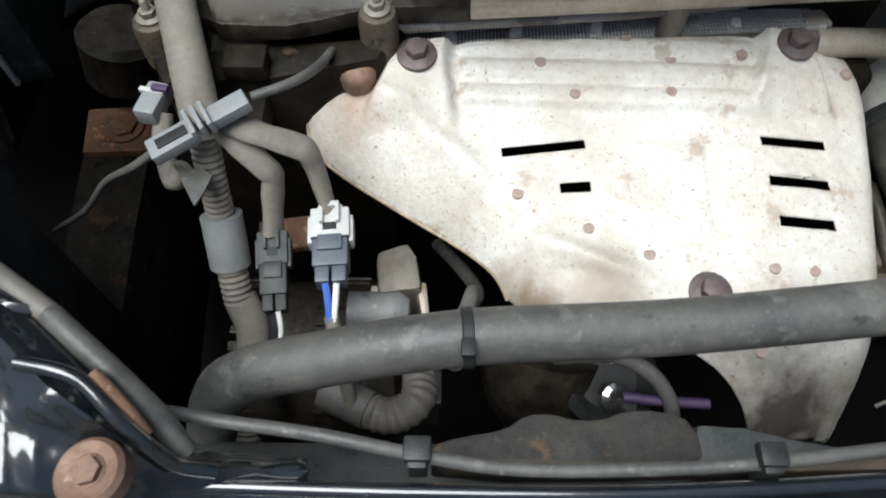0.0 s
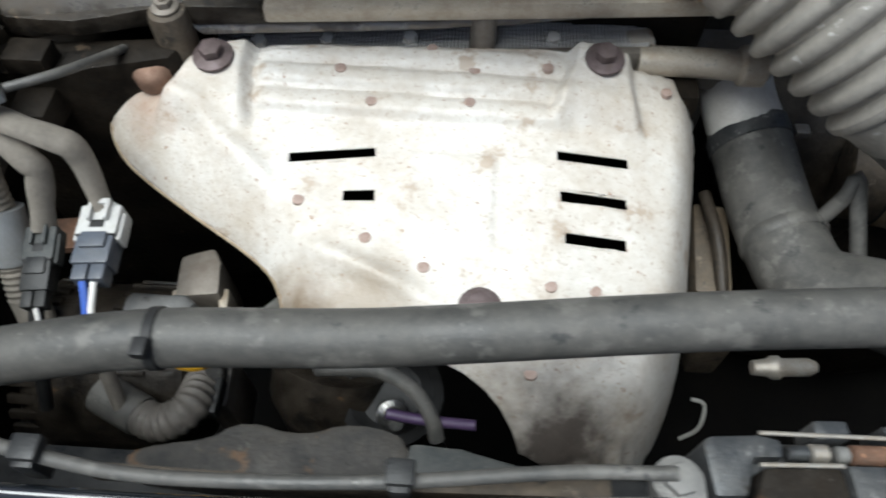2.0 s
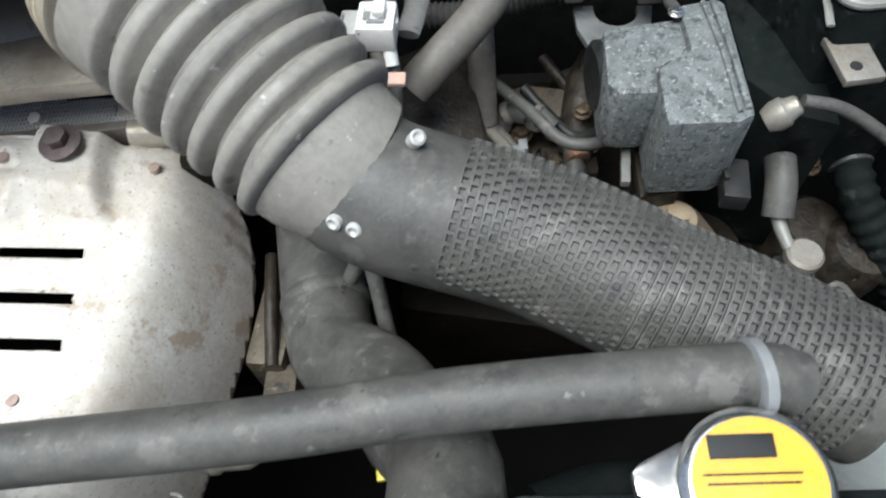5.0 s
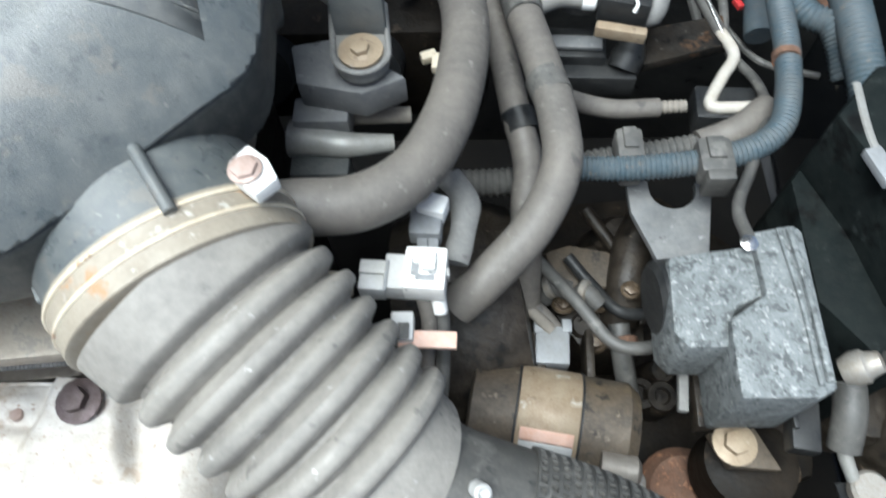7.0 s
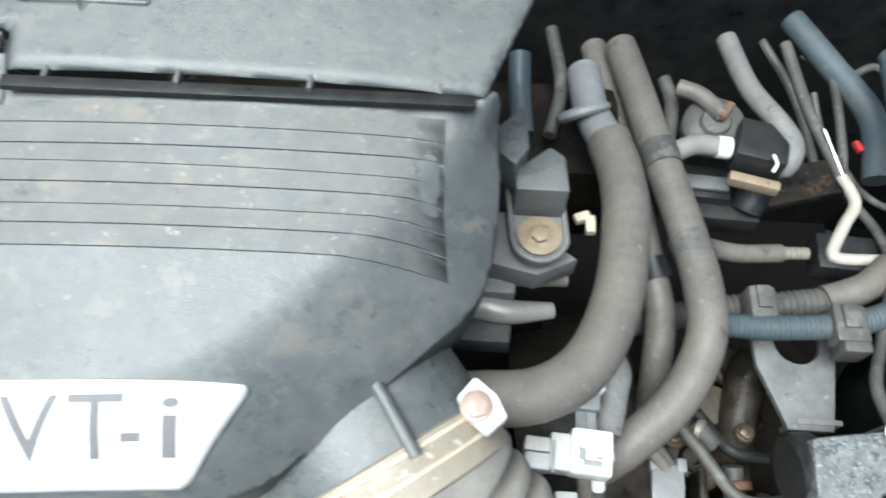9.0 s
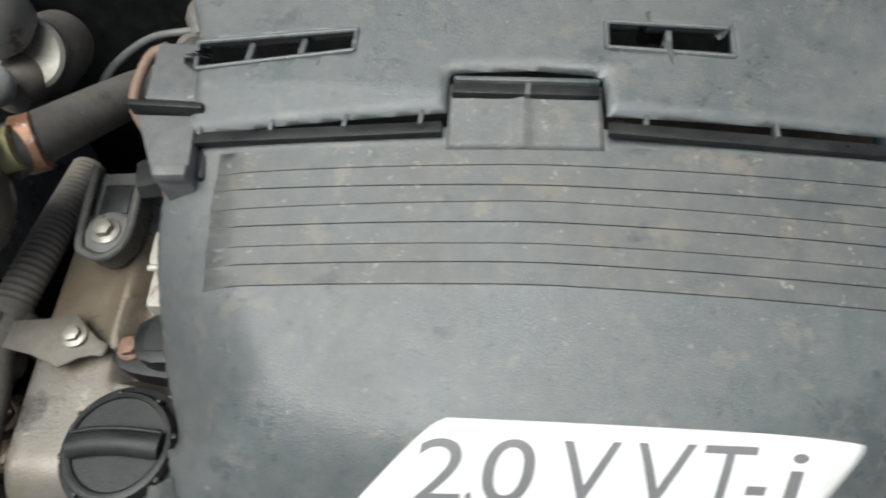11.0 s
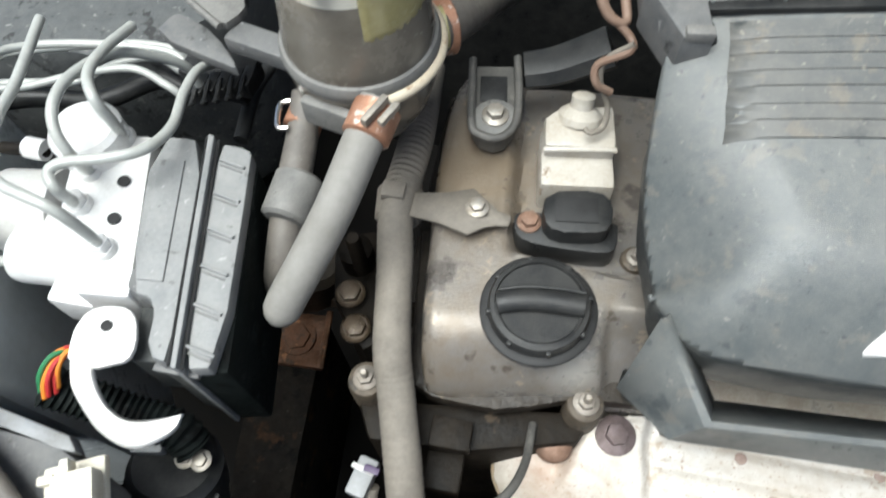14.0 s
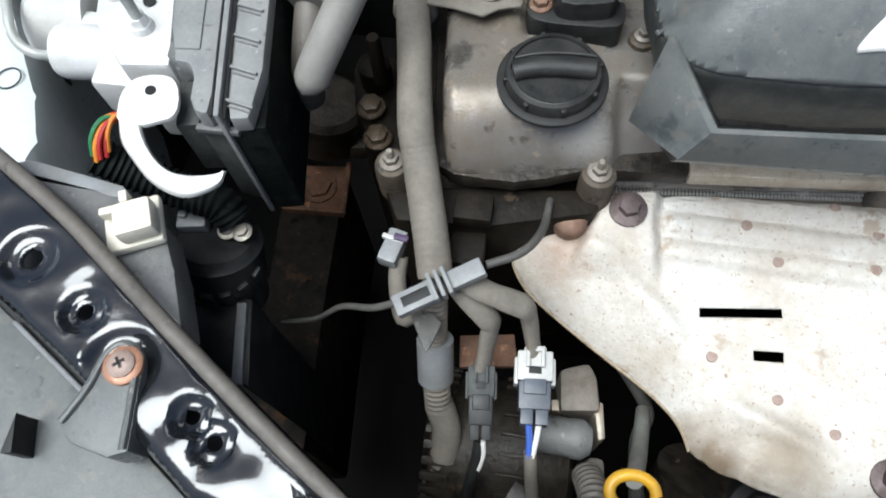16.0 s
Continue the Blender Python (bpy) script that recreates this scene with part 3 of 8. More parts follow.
part("rolled_edge", tube([(x, y, shield_height(x, y, [0.0] * 40) - 0.0006) for x, y, *_ in SHIELD_RIM if x < 0.046 and y < 0.302 and y > 0.159], 0.0012, 8, step=0.004), M_TAN, shield, "dirty rolled edge")
for sl in SLOTS:
    corners = [Vector((x, y, shield_height(x, y, [1] * 40) - 0.0004)) for x, y in slot_quad(*sl)]
    part("slot_lip", merge(*[tube([p, p.lerp(q, 0.5), q], 0.0007, 6) for p, q in zip(corners, corners[1:] + corners[:1])]), M_SHIELD, shield)
for bx, by in SHIELD_BOLTS:
    z = shield_height(bx, by, [1] * 40)
    part("bolt", hexhead((bx, by, z), 0.0068, 0.009, (0, -0.1, 1), 1.75), M_BOLT, shield, "purple-brown heat-tinted bolt with a broad washer")
for bx, by in [(0.065, 0.297), (0.144, 0.302), (0.085, 0.277), (0.142, 0.279), (0.118, 0.315), (0.089, 0.196), (0.122, 0.181), (0.190, 0.174), (0.214, 0.175), (0.050, 0.216), (0.181, 0.132), (0.187, 0.305), (0.263, 0.311)]:
    part("rivet", lathe([(0.0036, -0.002), (0.0034, 0.0004), (0.002, 0.0007), (0.0006, 0.0006)], (bx, by, shield_height(bx, by, [1] * 40)), (0, 0, 1), 14), M_RIVET, shield, "dull brown rivet")
part("stud", merge(lathe([(0.011, -0.008), (0.011, 0.001), (0.009, 0.004), (0.005, 0.0055)], (-0.044, 0.285, 0.751), (0, -0.2, 1), 22)), M_STUD, shield, "dull rusty round stud head")

# dark exhaust pipe below the shield, oxygen sensor
# ---- plastic engine cover ----
def cover_z(x, y):
    return 0.9185 + (y - 0.3345) * 0.27 - 0.407 * (x - 0.112) ** 2


COVER = [(-0.029, 0.432), (-0.030, 0.407), (-0.029, 0.389), (-0.025, 0.363), (-0.015, 0.339), (-0.018, 0.332), (-0.001, 0.307), (0.039, 0.304), (0.080, 0.303),
         (0.236, 0.322), (0.262, 0.336), (0.312, 0.386), (0.336, 0.411), (0.340, 0.445, 0.903), (0.337, 0.486), (0.337, 0.481), (0.327, 0.473), (0.114, 0.459), (-0.013, 0.449)]


COVER_DROP = [0.006, 0.013, 0.024, 0.037, 0.046, 0.036, 0.030, 0.030, 0.030, 0.030, 0.030, 0.030, 0.034, 0.022, 0.02, 0, 0, 0, 0]
COVER_RIM = rounded([(p[0], p[1], h) for p, h in zip(COVER, COVER_DROP)], 2)


def cover_height(x, y, d):
    near = float(np.sum(np.maximum(d, 1e-5) ** -7.0)) ** (-1 / 7)
    z = cover_z(x, y)
    if near < 0.06:
        h = rim_drop(x, y, COVER_RIM)
        z -= h * (1 - min(1, near / (0.016 + 0.62 * h))) ** 1.6
    return z


cover = thing("engine_cover", (0.146, 0.396, 0.817), "dusty grey plastic engine cover with ribbed bands and a white badge", "engine cover")
part("shell", sheet(COVER_RIM, cover_height, 0.0019), M_COVER, cover, thick=0.0025)
part("rim", loft([(-0.023, 0.304, 0.847), (-0.003, 0.277, 0.843), (0.099, 0.280, 0.843), (0.203, 0.274, 0.843), (0.225, 0.301, 0.843)],
                [(-0.026, 0.294, 0.850), (-0.001, 0.274, 0.850), (0.095, 0.277, 0.850), (0.206, 0.278, 0.850), (0.230, 0.301, 0.850)],
                [(-0.015, 0.317, 0.886), (0.009, 0.277, 0.870), (0.086, 0.282, 0.870), (0.202, 0.300, 0.870), (0.227, 0.316, 0.860)],
                [(-0.012, 0.318, 0.886), (0.012, 0.280, 0.870), (0.086, 0.285, 0.870), (0.200, 0.303, 0.870), (0.225, 0.320, 0.860)],
                [(-0.004, 0.335, 0.864), (0.019, 0.296, 0.851), (0.097, 0.300, 0.851), (0.201, 0.310, 0.851), (0.224, 0.325, 0.850)]), M_COVER, cover, "turned-up plastic front rim", thick=0.002)

# upright wall below the slanted corner, hung from the rim; its colour carries shade
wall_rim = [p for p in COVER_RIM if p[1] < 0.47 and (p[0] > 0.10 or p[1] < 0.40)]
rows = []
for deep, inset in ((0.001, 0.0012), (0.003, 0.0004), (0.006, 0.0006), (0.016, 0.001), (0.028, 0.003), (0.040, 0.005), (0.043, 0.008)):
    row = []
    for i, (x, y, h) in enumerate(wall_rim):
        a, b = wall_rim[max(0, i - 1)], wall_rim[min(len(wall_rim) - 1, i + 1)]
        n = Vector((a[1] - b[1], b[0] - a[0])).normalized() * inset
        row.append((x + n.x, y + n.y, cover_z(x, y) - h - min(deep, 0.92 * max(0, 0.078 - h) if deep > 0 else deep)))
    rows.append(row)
wall_ob = part("side_wall", loft(*rows), M_SIDE, cover, "upright side of the cover, dust-specked, darkened for shade", thick=0.0025)
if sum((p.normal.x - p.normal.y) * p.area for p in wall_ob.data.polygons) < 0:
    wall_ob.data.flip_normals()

def cover_at(x, y):
    ds = []
    for a, b in zip(COVER_RIM, COVER_RIM[1:] + COVER_RIM[:1]):
        ab, aq = Vector((b[0] - a[0], b[1] - a[1])), Vector((x - a[0], y - a[1]))
        t = min(1, max(0, aq.dot(ab) / max(1e-12, ab.length_squared)))
        ds.append((aq - ab * t).length)
    return cover_height(x, y, np.array(ds))


# overlapping bands across the upper part, bent in the middle
BAND_A = [(-0.004, 0.4407), (-0.003, 0.4317), (-0.003, 0.4247), (-0.003, 0.4167), (-0.002, 0.4097), (-0.002, 0.4017), (-0.001, 0.3947), (-0.001, 0.3867)]
BAND_B = [(0.122, 0.452), (0.123, 0.444), (0.124, 0.436), (0.125, 0.430), (0.126, 0.422), (0.127, 0.414), (0.128, 0.407), (0.129, 0.399)]
BAND_C = [(0.316, 0.465), (0.316, 0.456), (0.316, 0.448), (0.317, 0.440), (0.317, 0.433), (0.318, 0.425), (0.319, 0.418), (0.320, 0.410)]
for k in range(7):
    rows = []
    for f, up in ((0.0, 0.0), (0.010, 0.0007), (0.5, 0.0008), (0.985 - 0.02 * (k % 2), 0.0010), (0.992, 0.0002 - 0.0006 * (k % 2))):
        row = []
        for g in range(25):
            u = g / 24
            if u < 0.4:
                a = [Vector(q[k]).lerp(Vector(q[k + 1]), f) for q in (BAND_A, BAND_B)]
                q = a[0].lerp(a[1], u / 0.4)
            else:
                a = [Vector(q[k]).lerp(Vector(q[k + 1]), f) for q in (BAND_B, BAND_C)]
                q = a[0].lerp(a[1], (u - 0.4) / 0.6)
            row.append((q.x, q.y, cover_at(q.x, q.y) + up * (1 if 0 < g < 24 else 0.5)))
        rows.append(row)
    part("band", loft(*rows), M_BAND, cover, thick=0.0012)

# badge
b_top = [(0.099, 0.349), (0.253, 0.361)]
b_low = [(0.063, 0.311), (0.229, 0.327)]
rows = []
for k in range(25):
    f = k / 24
    ends = [Vector(b_top[i]).lerp(Vector(b_low[i]), f) for i in (0, 1)]
    trim = 0.0035 * (1 - math.sqrt(1 - max(0, 1 - min(k, 24 - k) / 4) ** 2))  # rounded corners
    ends = [ends[0].lerp(ends[1], trim / 0.2), ends[1].lerp(ends[0], trim / 0.2)]
    rows.append([(q.x, q.y, cover_at(q.x, q.y) + 0.0016) for q in [ends[0].lerp(ends[1], g / 40) for g in range(41)]])
badge = part("badge", loft(*rows), M_WHITE, cover, "white parallelogram badge with grey lettering", thick=0.0016)


def lettering(name, text, size, m, material, parent, shear=0.0, space=1.0, depth=0.0003):
    """Text as a mesh, its baseline's start at the origin of m."""
    c = bpy.data.curves.new(name, "FONT")
    c.body, c.size, c.extrude, c.shear, c.space_character = text, size, depth, shear, space
    tmp = new(name, c)
    me = bpy.data.meshes.new_from_object(tmp.evaluated_get(bpy.context.evaluated_depsgraph_get()))
    bpy.data.objects.remove(tmp)
    me.transform(m)
    me.materials.append(material)
    ob = new(name, me)
    ob.parent = parent
    return ob


pa, pb, pc = (0.091, 0.322), (0.225, 0.336), (0.095, 0.341)
xa = Vector((pb[0] - pa[0], pb[1] - pa[1], cover_z(*pb) - cover_z(*pa)))
cap_h = Vector((pc[0] - pa[0], pc[1] - pa[1], cover_z(*pc) - cover_z(*pa))).length
xn = xa.normalized()
yn = Vector((pc[0] - pa[0], pc[1] - pa[1], cover_z(*pc) - cover_z(*pa)))
yn = (yn - xn * yn.dot(xn)).normalized()
zn = xn.cross(yn)
tm = Matrix(((xn.x, yn.x, zn.x, pa[0]), (xn.y, yn.y, zn.y, pa[1]), (xn.z, yn.z, zn.z, cover_z(*pa) + 0.0024), (0, 0, 0, 1)))
word_parts = []
for ch, u0, u1 in (("2", 0.0, 0.128), (".", 0.141, 0.157), ("0", 0.174, 0.304), ("V", 0.362, 0.508), ("V", 0.548, 0.694), ("T", 0.716, 0.850), ("-", 0.846, 0.896), ("i", 0.944, 0.985)):
    me = lettering("lettering", ch, 1.0, Matrix.Identity(4), M_LETTER, badge, depth=0.0).data
    lo_x, hi_x = min(v.co.x for v in me.vertices), max(v.co.x for v in me.vertices)
    vs = [((v.co.x - lo_x) / (hi_x - lo_x) * (u1 - u0) + u0, v.co.y / 0.70) for v in me.vertices]
    word_parts.append(([tuple(tm @ Vector((u * xa.length * 1.03 + 0.22 * w * cap_h, w * cap_h, 0))) for u, w in vs], [tuple(p.vertices) for p in me.polygons]))
for ob in [o for o in bpy.data.objects if o.name.startswith("lettering")]:
    bpy.data.objects.remove(ob)
word = part("lettering", merge(*word_parts), M_LETTER, badge)
bm = bmesh.new()
bm.from_mesh(word.data)
bmesh.ops.triangulate(bm, faces=bm.faces[:])
for _ in range(2):
    bmesh.ops.subdivide_edges(bm, edges=[e for e in bm.edges if e.calc_length() > 0.003], cuts=2, use_grid_fill=True)
    bmesh.ops.triangulate(bm, faces=bm.faces[:])
bm.to_mesh(word.data)
bm.free()
for v in word.data.vertices:  # lay the letters on the curved badge
    v.co.z = cover_at(v.co.x, v.co.y) + 0.0021 + 0.5 * (v.co - Vector((pa[0], pa[1], cover_z(*pa) + 0.0024))).dot(zn)


# rear panel of the cover with its pockets
def panel_z(x, y):
    return cover_z(x, y) + 0.004 - 0.10 * max(0, y - 0.47)


PANEL = [(-0.021, 0.446), (0.088, 0.461), (0.087, 0.478), (0.121, 0.482), (0.147, 0.482), (0.150, 0.465), (0.331, 0.475),
         (0.353, 0.533), (0.344, 0.602), (0.017, 0.602), (-0.034, 0.514), (-0.024, 0.491), (-0.019, 0.459)]
POCKETS = [[(-0.023, 0.488), (0.046, 0.495), (0.046, 0.485), (-0.021, 0.475)], [(0.147, 0.506), (0.197, 0.509), (0.198, 0.496), (0.148, 0.494)], [(0.164, 0.529), (0.176, 0.530), (0.176, 0.523), (0.164, 0.522)]]
rear = part("rear_panel", sheet(PANEL, lambda x, y, d: panel_z(x, y) - 0.002 * (1 - min(1, min(d) / 0.004)) ** 2, 0.002, POCKETS), M_COVER, cover, thick=0.006)
for pk in POCKETS:
    rim = [Vector((x, y, panel_z(x, y) + 0.0002)) for x, y in pk]
    part("pocket_rim", merge(*[tube([p, p.lerp(q, 0.5), q], 0.0011, 8) for p, q in zip(rim, rim[1:] + rim[:1])]), M_COVER, cover, "worn pocket edge")
    # Pocket floor is black, putting the recess's shade into its colour.
    part("pocket", prism(pk, panel_z(*pk[0]) - 0.03, panel_z(*pk[0]) - 0.014, 0.0005), M_BLACK, cover, "black recess floor, shade in its colour")
    n = 3 if len(pk) == 4 and pk[1][0] - pk[0][0] > 0.06 else 2
    for k in range(1, n):
        f = k / n
        a = Vector(pk[0]).lerp(Vector(pk[1]), f)
        b = Vector(pk[3]).lerp(Vector(pk[2]), f)
        part("divider", box(((a.x + b.x) / 2, (a.y + b.y) / 2, panel_z(a.x, a.y) - 0.0085), (0.0025, (a - b).length, 0.012), 0.0004), M_COVER, cover)
# Black bars stand for the shaded groove before the rear panel.
for a, b in (((-0.022, 0.444), (0.087, 0.454)), ((0.150, 0.458), (0.328, 0.470))):
    m = Vector(((a[0] + b[0]) / 2, (a[1] + b[1]) / 2))
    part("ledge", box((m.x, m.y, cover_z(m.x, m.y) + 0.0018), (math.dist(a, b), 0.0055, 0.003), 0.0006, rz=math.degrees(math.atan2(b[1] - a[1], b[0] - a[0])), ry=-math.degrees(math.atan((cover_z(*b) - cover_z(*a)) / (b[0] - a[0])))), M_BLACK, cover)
    for k in range(4):
        q = m + (Vector(b) - m) * (k - 1.5) / 1.8
        part("fin", box((q.x, q.y + 0.0055, cover_z(q.x, q.y) + 0.003), (0.0018, 0.009, 0.0045), 0.0004), M_COVER, cover)
rows = []
for i in range(9):
    a, b = Vector((0.0890, 0.4470)).lerp(Vector((0.0875, 0.4735)), i / 8), Vector((0.1500, 0.4520)).lerp(Vector((0.1470, 0.4775)), i / 8)
    row = []
    for j in range(31):
        p = a.lerp(b, j / 30)
        row.append((p.x, p.y, cover_z(p.x, p.y) + 0.0010 + 0.0013 * math.exp(-((j / 30 - 0.48) / 0.045) ** 2) + 0.0003 * noise.noise(Vector((p.x * 120, p.y * 120, 1)))))
    rows.append(row)
part("notch_floor", loft(*rows), M_BAND, cover, "dust-browned recessed floor with a middle ridge", thick=0.003)
part("notch_bar", box((*(0.1175, 0.4725), cover_z(*(0.118, 0.4725)) + 0.0012), (0.058, 0.0050, 0.004), 0.0006, rz=4), M_BLACK, cover, "dark cross bar")
part("notch_edge", box((*(0.1175, 0.4760), cover_z(*(0.118, 0.476)) + 0.0022), (0.057, 0.0022, 0.004), 0.0006, rz=4), M_COVER, cover)
part("notch_rib", box((*(0.1185, 0.4725), cover_z(*(0.119, 0.4725)) + 0.0022), (0.0022, 0.0062, 0.004), 0.0006), M_COVER, cover)
latch = part("latch", prism([(-0.0447, 0.4920), (-0.0238, 0.4930), (-0.0180, 0.4607), (-0.0405, 0.4601)], 0.918, 0.949, 0.0015), M_ABS, cover, "grey plastic latch")
part("tongue", prism([(-0.0425, 0.4535), (-0.0165, 0.4555), (-0.0110, 0.4250), (-0.0250, 0.4230)], 0.920, 0.947, 0.0020), M_ABS, latch)
part("toe", box((-0.0180, 0.4265, 0.946), (0.013, 0.006, 0.006), 0.0015, rz=6), M_DUSTY, latch, "pale toe")
# Black wall paints the latch's shaded right side.
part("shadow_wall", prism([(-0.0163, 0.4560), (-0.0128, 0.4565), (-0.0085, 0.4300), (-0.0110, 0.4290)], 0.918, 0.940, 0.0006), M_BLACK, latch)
part("buckle", merge(box((-0.0288, 0.4562, 0.9485), (0.032, 0.0032, 0.007), 0.0008, rz=2), box((-0.0288, 0.4592, 0.9440), (0.030, 0.0030, 0.004), 0.0006, rz=2)), M_BLACK, latch, "dark buckle lip")


# ---- cylinder head front, valve cover and what is bolted to it ----
valve = thing("valve_cover", (0.069, 0.413, 0.757), "grimy cast aluminium valve cover", "valve cover")
VC = [(-0.143, 0.476, 0.817)[:2], (-0.138, 0.409, 0.817)[:2], (-0.128, 0.316, 0.813)[:2], (-0.123, 0.294, 0.808)[:2], (-0.107, 0.292, 0.808)[:2], (-0.042, 0.306, 0.808)[:2], (0.143, 0.3225), (0.292, 0.353), (0.292, 0.516), (-0.129, 0.516)]
part("casting", prism(VC, 0.765, (0.778), 0.003), M_GRIME, valve)
VC_RIM = rounded(VC, 2)


def valve_height(x, y, d):
    near = float(min(d))
    z = 0.8165
    front = 0.292 + 0.21 * max(0, x + 0.107)
    z -= 0.037 * (1 - min(1, max(0, y - front) / 0.040)) ** 1.9
    z -= 0.006 * (1 - min(1, near / 0.006)) ** 2
    # sunk well of the ignition coil, and the lower deck beyond the filler's shoulder
    z -= 0.0125 * step01(x + 0.10 * (y - 0.40), -0.091, -0.0835) * step01(y + 0.10 * (x + 0.09), 0.3745, 0.382)
    z += 0.0016 * math.exp(-((x + 0.10 * (y - 0.40) + 0.0945) / 0.003) ** 2) * step01(y, 0.385, 0.395)
    side = step01(x - 0.30 * max(0, 0.33 - y), -0.032, -0.022)
    z -= 0.014 * side * (1 - step01(y, 0.335, 0.352))
    return z + 0.0006 * noise.noise(Vector((x * 40, y * 40, 7)))


part("top", sheet(VC_RIM, valve_height, 0.003), M_VALVE, valve, "cast cover top rolling down to the front", thick=0.003)
part("flange", prism([(-0.134, 0.300), (-0.118, 0.293), (-0.099, 0.292), (-0.081, 0.292), (-0.062, 0.297), (-0.040, 0.305), (-0.025, 0.3075), (0.021, 0.3095), (0.021, 0.40), (-0.146, 0.40)], 0.768, 0.7795, 0.0025), M_GRIME, valve, "oil-caked flange")
part("long_flange", prism([(0.022, 0.3095), (0.143, 0.3195), (0.230, 0.327), (0.297, 0.333), (0.297, 0.533), (0.022, 0.533)], 0.768, 0.7795, 0.0025), M_FLANGE, valve, "bright machined flange")
for q, r in (((-0.031, 0.3045, 0.780), 0.0115), ((-0.158, 0.2965, 0.780), 0.0115), ((-0.014, 0.387, 0.808), 0.009), ((0.148, 0.329, 0.768), 0.0080)):
    lug = part("lug", lathe([(r, -0.03), (r, -0.005), (r * 0.9, -0.001), (r * 0.7, 0.0)], q, (0, 0, 1), 24), M_CAST if q[0] > 0.1 else M_TANCAST, valve)
    part("bolt", hexhead((q[0], q[1], q[2] + 0.0005), r * 0.44, 0.006), M_CAST, lug, "dull steel bolt")
    part("shank", lathe([(0.0024, 0), (0.0024, 0.012), (0.0016, 0.013)], q, (0, 0, 1), 12), M_STEEL, lug)

# strip of perforated insulation and studs below the valve cover
strip = thing("gasket_strip", (0.045, 0.318, 0.748), "grey perforated heat strip below the valve cover", "gasket")
part("plate", prism([(-0.022, 0.305), (0.255, 0.333), (0.255, 0.372), (-0.022, 0.352)], 0.722, 0.738, 0.002), M_CAST, strip, "oil-soaked steel strip")
dots = []
for k in range(120):
    bx = -0.018 + 0.270 * (k + 0.5) / 120
    for row in range(7):
        dots.append(box((bx, 0.3225 + 0.085 * (bx - 0.05) + row * 0.0034, 0.7385), (0.0014, 0.0022, 0.0022), 0))
tagged(part("bead_mesh", merge(*dots), M_ALU, strip, "rows of tiny bright beads"), kind="stuff")
for nq in ((0.010, 0.325, 0.738), (0.052, 0.329, 0.738), (0.103, 0.334, 0.738), (0.192, 0.340, 0.737)):
    part("nut", hexhead(nq, 0.0042, 0.007, (0, -0.3, 1), 1.2), M_OUTLET, strip, "pale steel nut")
part("square_nut", merge(box((0.247, 0.346, 0.734), (0.017, 0.013, 0.012), 0.002, rz=12), box((0.2395, 0.3405, 0.732), (0.010, 0.010, 0.010), 0.002, rz=30)), M_DIRTY, strip, "pale square nut")

oil = thing("oil_filler_cap", (-0.065, 0.341, 0.821), "round black plastic oil filler cap with a grip bar", "filler cap")
oc = Vector((-0.066, 0.341, 0.823))
cap = part("cap", lathe([(0.0280, -0.008), (0.0280, 0.001), (0.0268, 0.0032), (0.0245, 0.0036), (0.0240, 0.002), (0.001, 0.002)], oc, (0, 0, 1), 48), M_BLACK, oil)
part("grip", tube([oc + Vector((-0.0225, -0.0035, 0.0035)), oc + Vector((-0.012, -0.0005, 0.0048)), oc + Vector((0.004, 0.0016, 0.0052)), oc + Vector((0.0235, 0.0020, 0.0046))], 0.0066, 16, squash=0.8), M_BLACK, oil, "raised curved grip bar")
part("grip_edge", tube([oc + Vector((-0.0225, 0.0028, 0.0075)), oc + Vector((-0.010, 0.0058, 0.0088)), oc + Vector((0.006, 0.0078, 0.0090)), oc + Vector((0.0232, 0.0082, 0.0082))], 0.0011, 8), M_BLACK, oil)
part("dish_rim", tube([oc + Vector((0.0235 * math.cos(radians(a)), 0.0235 * math.sin(radians(a)), 0.0026)) for a in range(188, 360, 12)], 0.0012, 8), M_BLACK, oil)
for k in range(8):
    a = k * math.pi / 4 + 0.3
    part("nib", box((oc.x + 0.0278 * math.cos(a), oc.y + 0.0278 * math.sin(a), oc.z), (0.003, 0.003, 0.005), 0.001, rz=math.degrees(a)), M_BLACK, oil)
part("seal", lathe([(0.0325, -0.0075), (0.0325, -0.0052), (0.0312, -0.0044), (0.0275, -0.0044)], oc, (0, 0, 1), 48), M_INK, oil, "oily black rubber seal")

coil = thing("ignition_coil", (-0.050, 0.404, 0.817), "black plastic ignition coil with a rusty bolt", "ignition coil")
part("body", prism(rounded([(-0.0720, 0.4067), (-0.0410, 0.4125), (-0.0325, 0.4039), (-0.0331, 0.3873), (-0.0421, 0.3835), (-0.0637, 0.3807), (-0.0714, 0.3879)], 1), 0.803, 0.836, 0.0022), M_BLACK, coil)
part("foot", prism(rounded([(-0.0876, 0.3941), (-0.0851, 0.3985), (-0.0736, 0.3996), (-0.0281, 0.4038), (-0.0270, 0.3837), (-0.0331, 0.3790), (-0.0619, 0.3780), (-0.0796, 0.3796), (-0.0857, 0.3844)], 1), 0.802, 0.8225, 0.002), M_BLACK, coil)
part("label", box((-0.053, 0.3965, 0.8366), (0.024, 0.016, 0.0006), 0.0002, rz=6), M_INK, coil, "matt recessed top")
part("bolt", hexhead((-0.0783, 0.3919, 0.8225), 0.0052, 0.006, washer=1.35), M_STUD, coil, "rusty bolt head")

plug = thing("white_connector", (-0.058, 0.439, 0.821), "dirty off-white plastic connector block with a domed top", "connector")
part("body", prism([(-0.0800, 0.4530), (-0.0711, 0.4600), (-0.0389, 0.4660), (-0.0320, 0.4180), (-0.0755, 0.4130)], 0.800, 0.831, 0.004), M_DIRTY, plug)
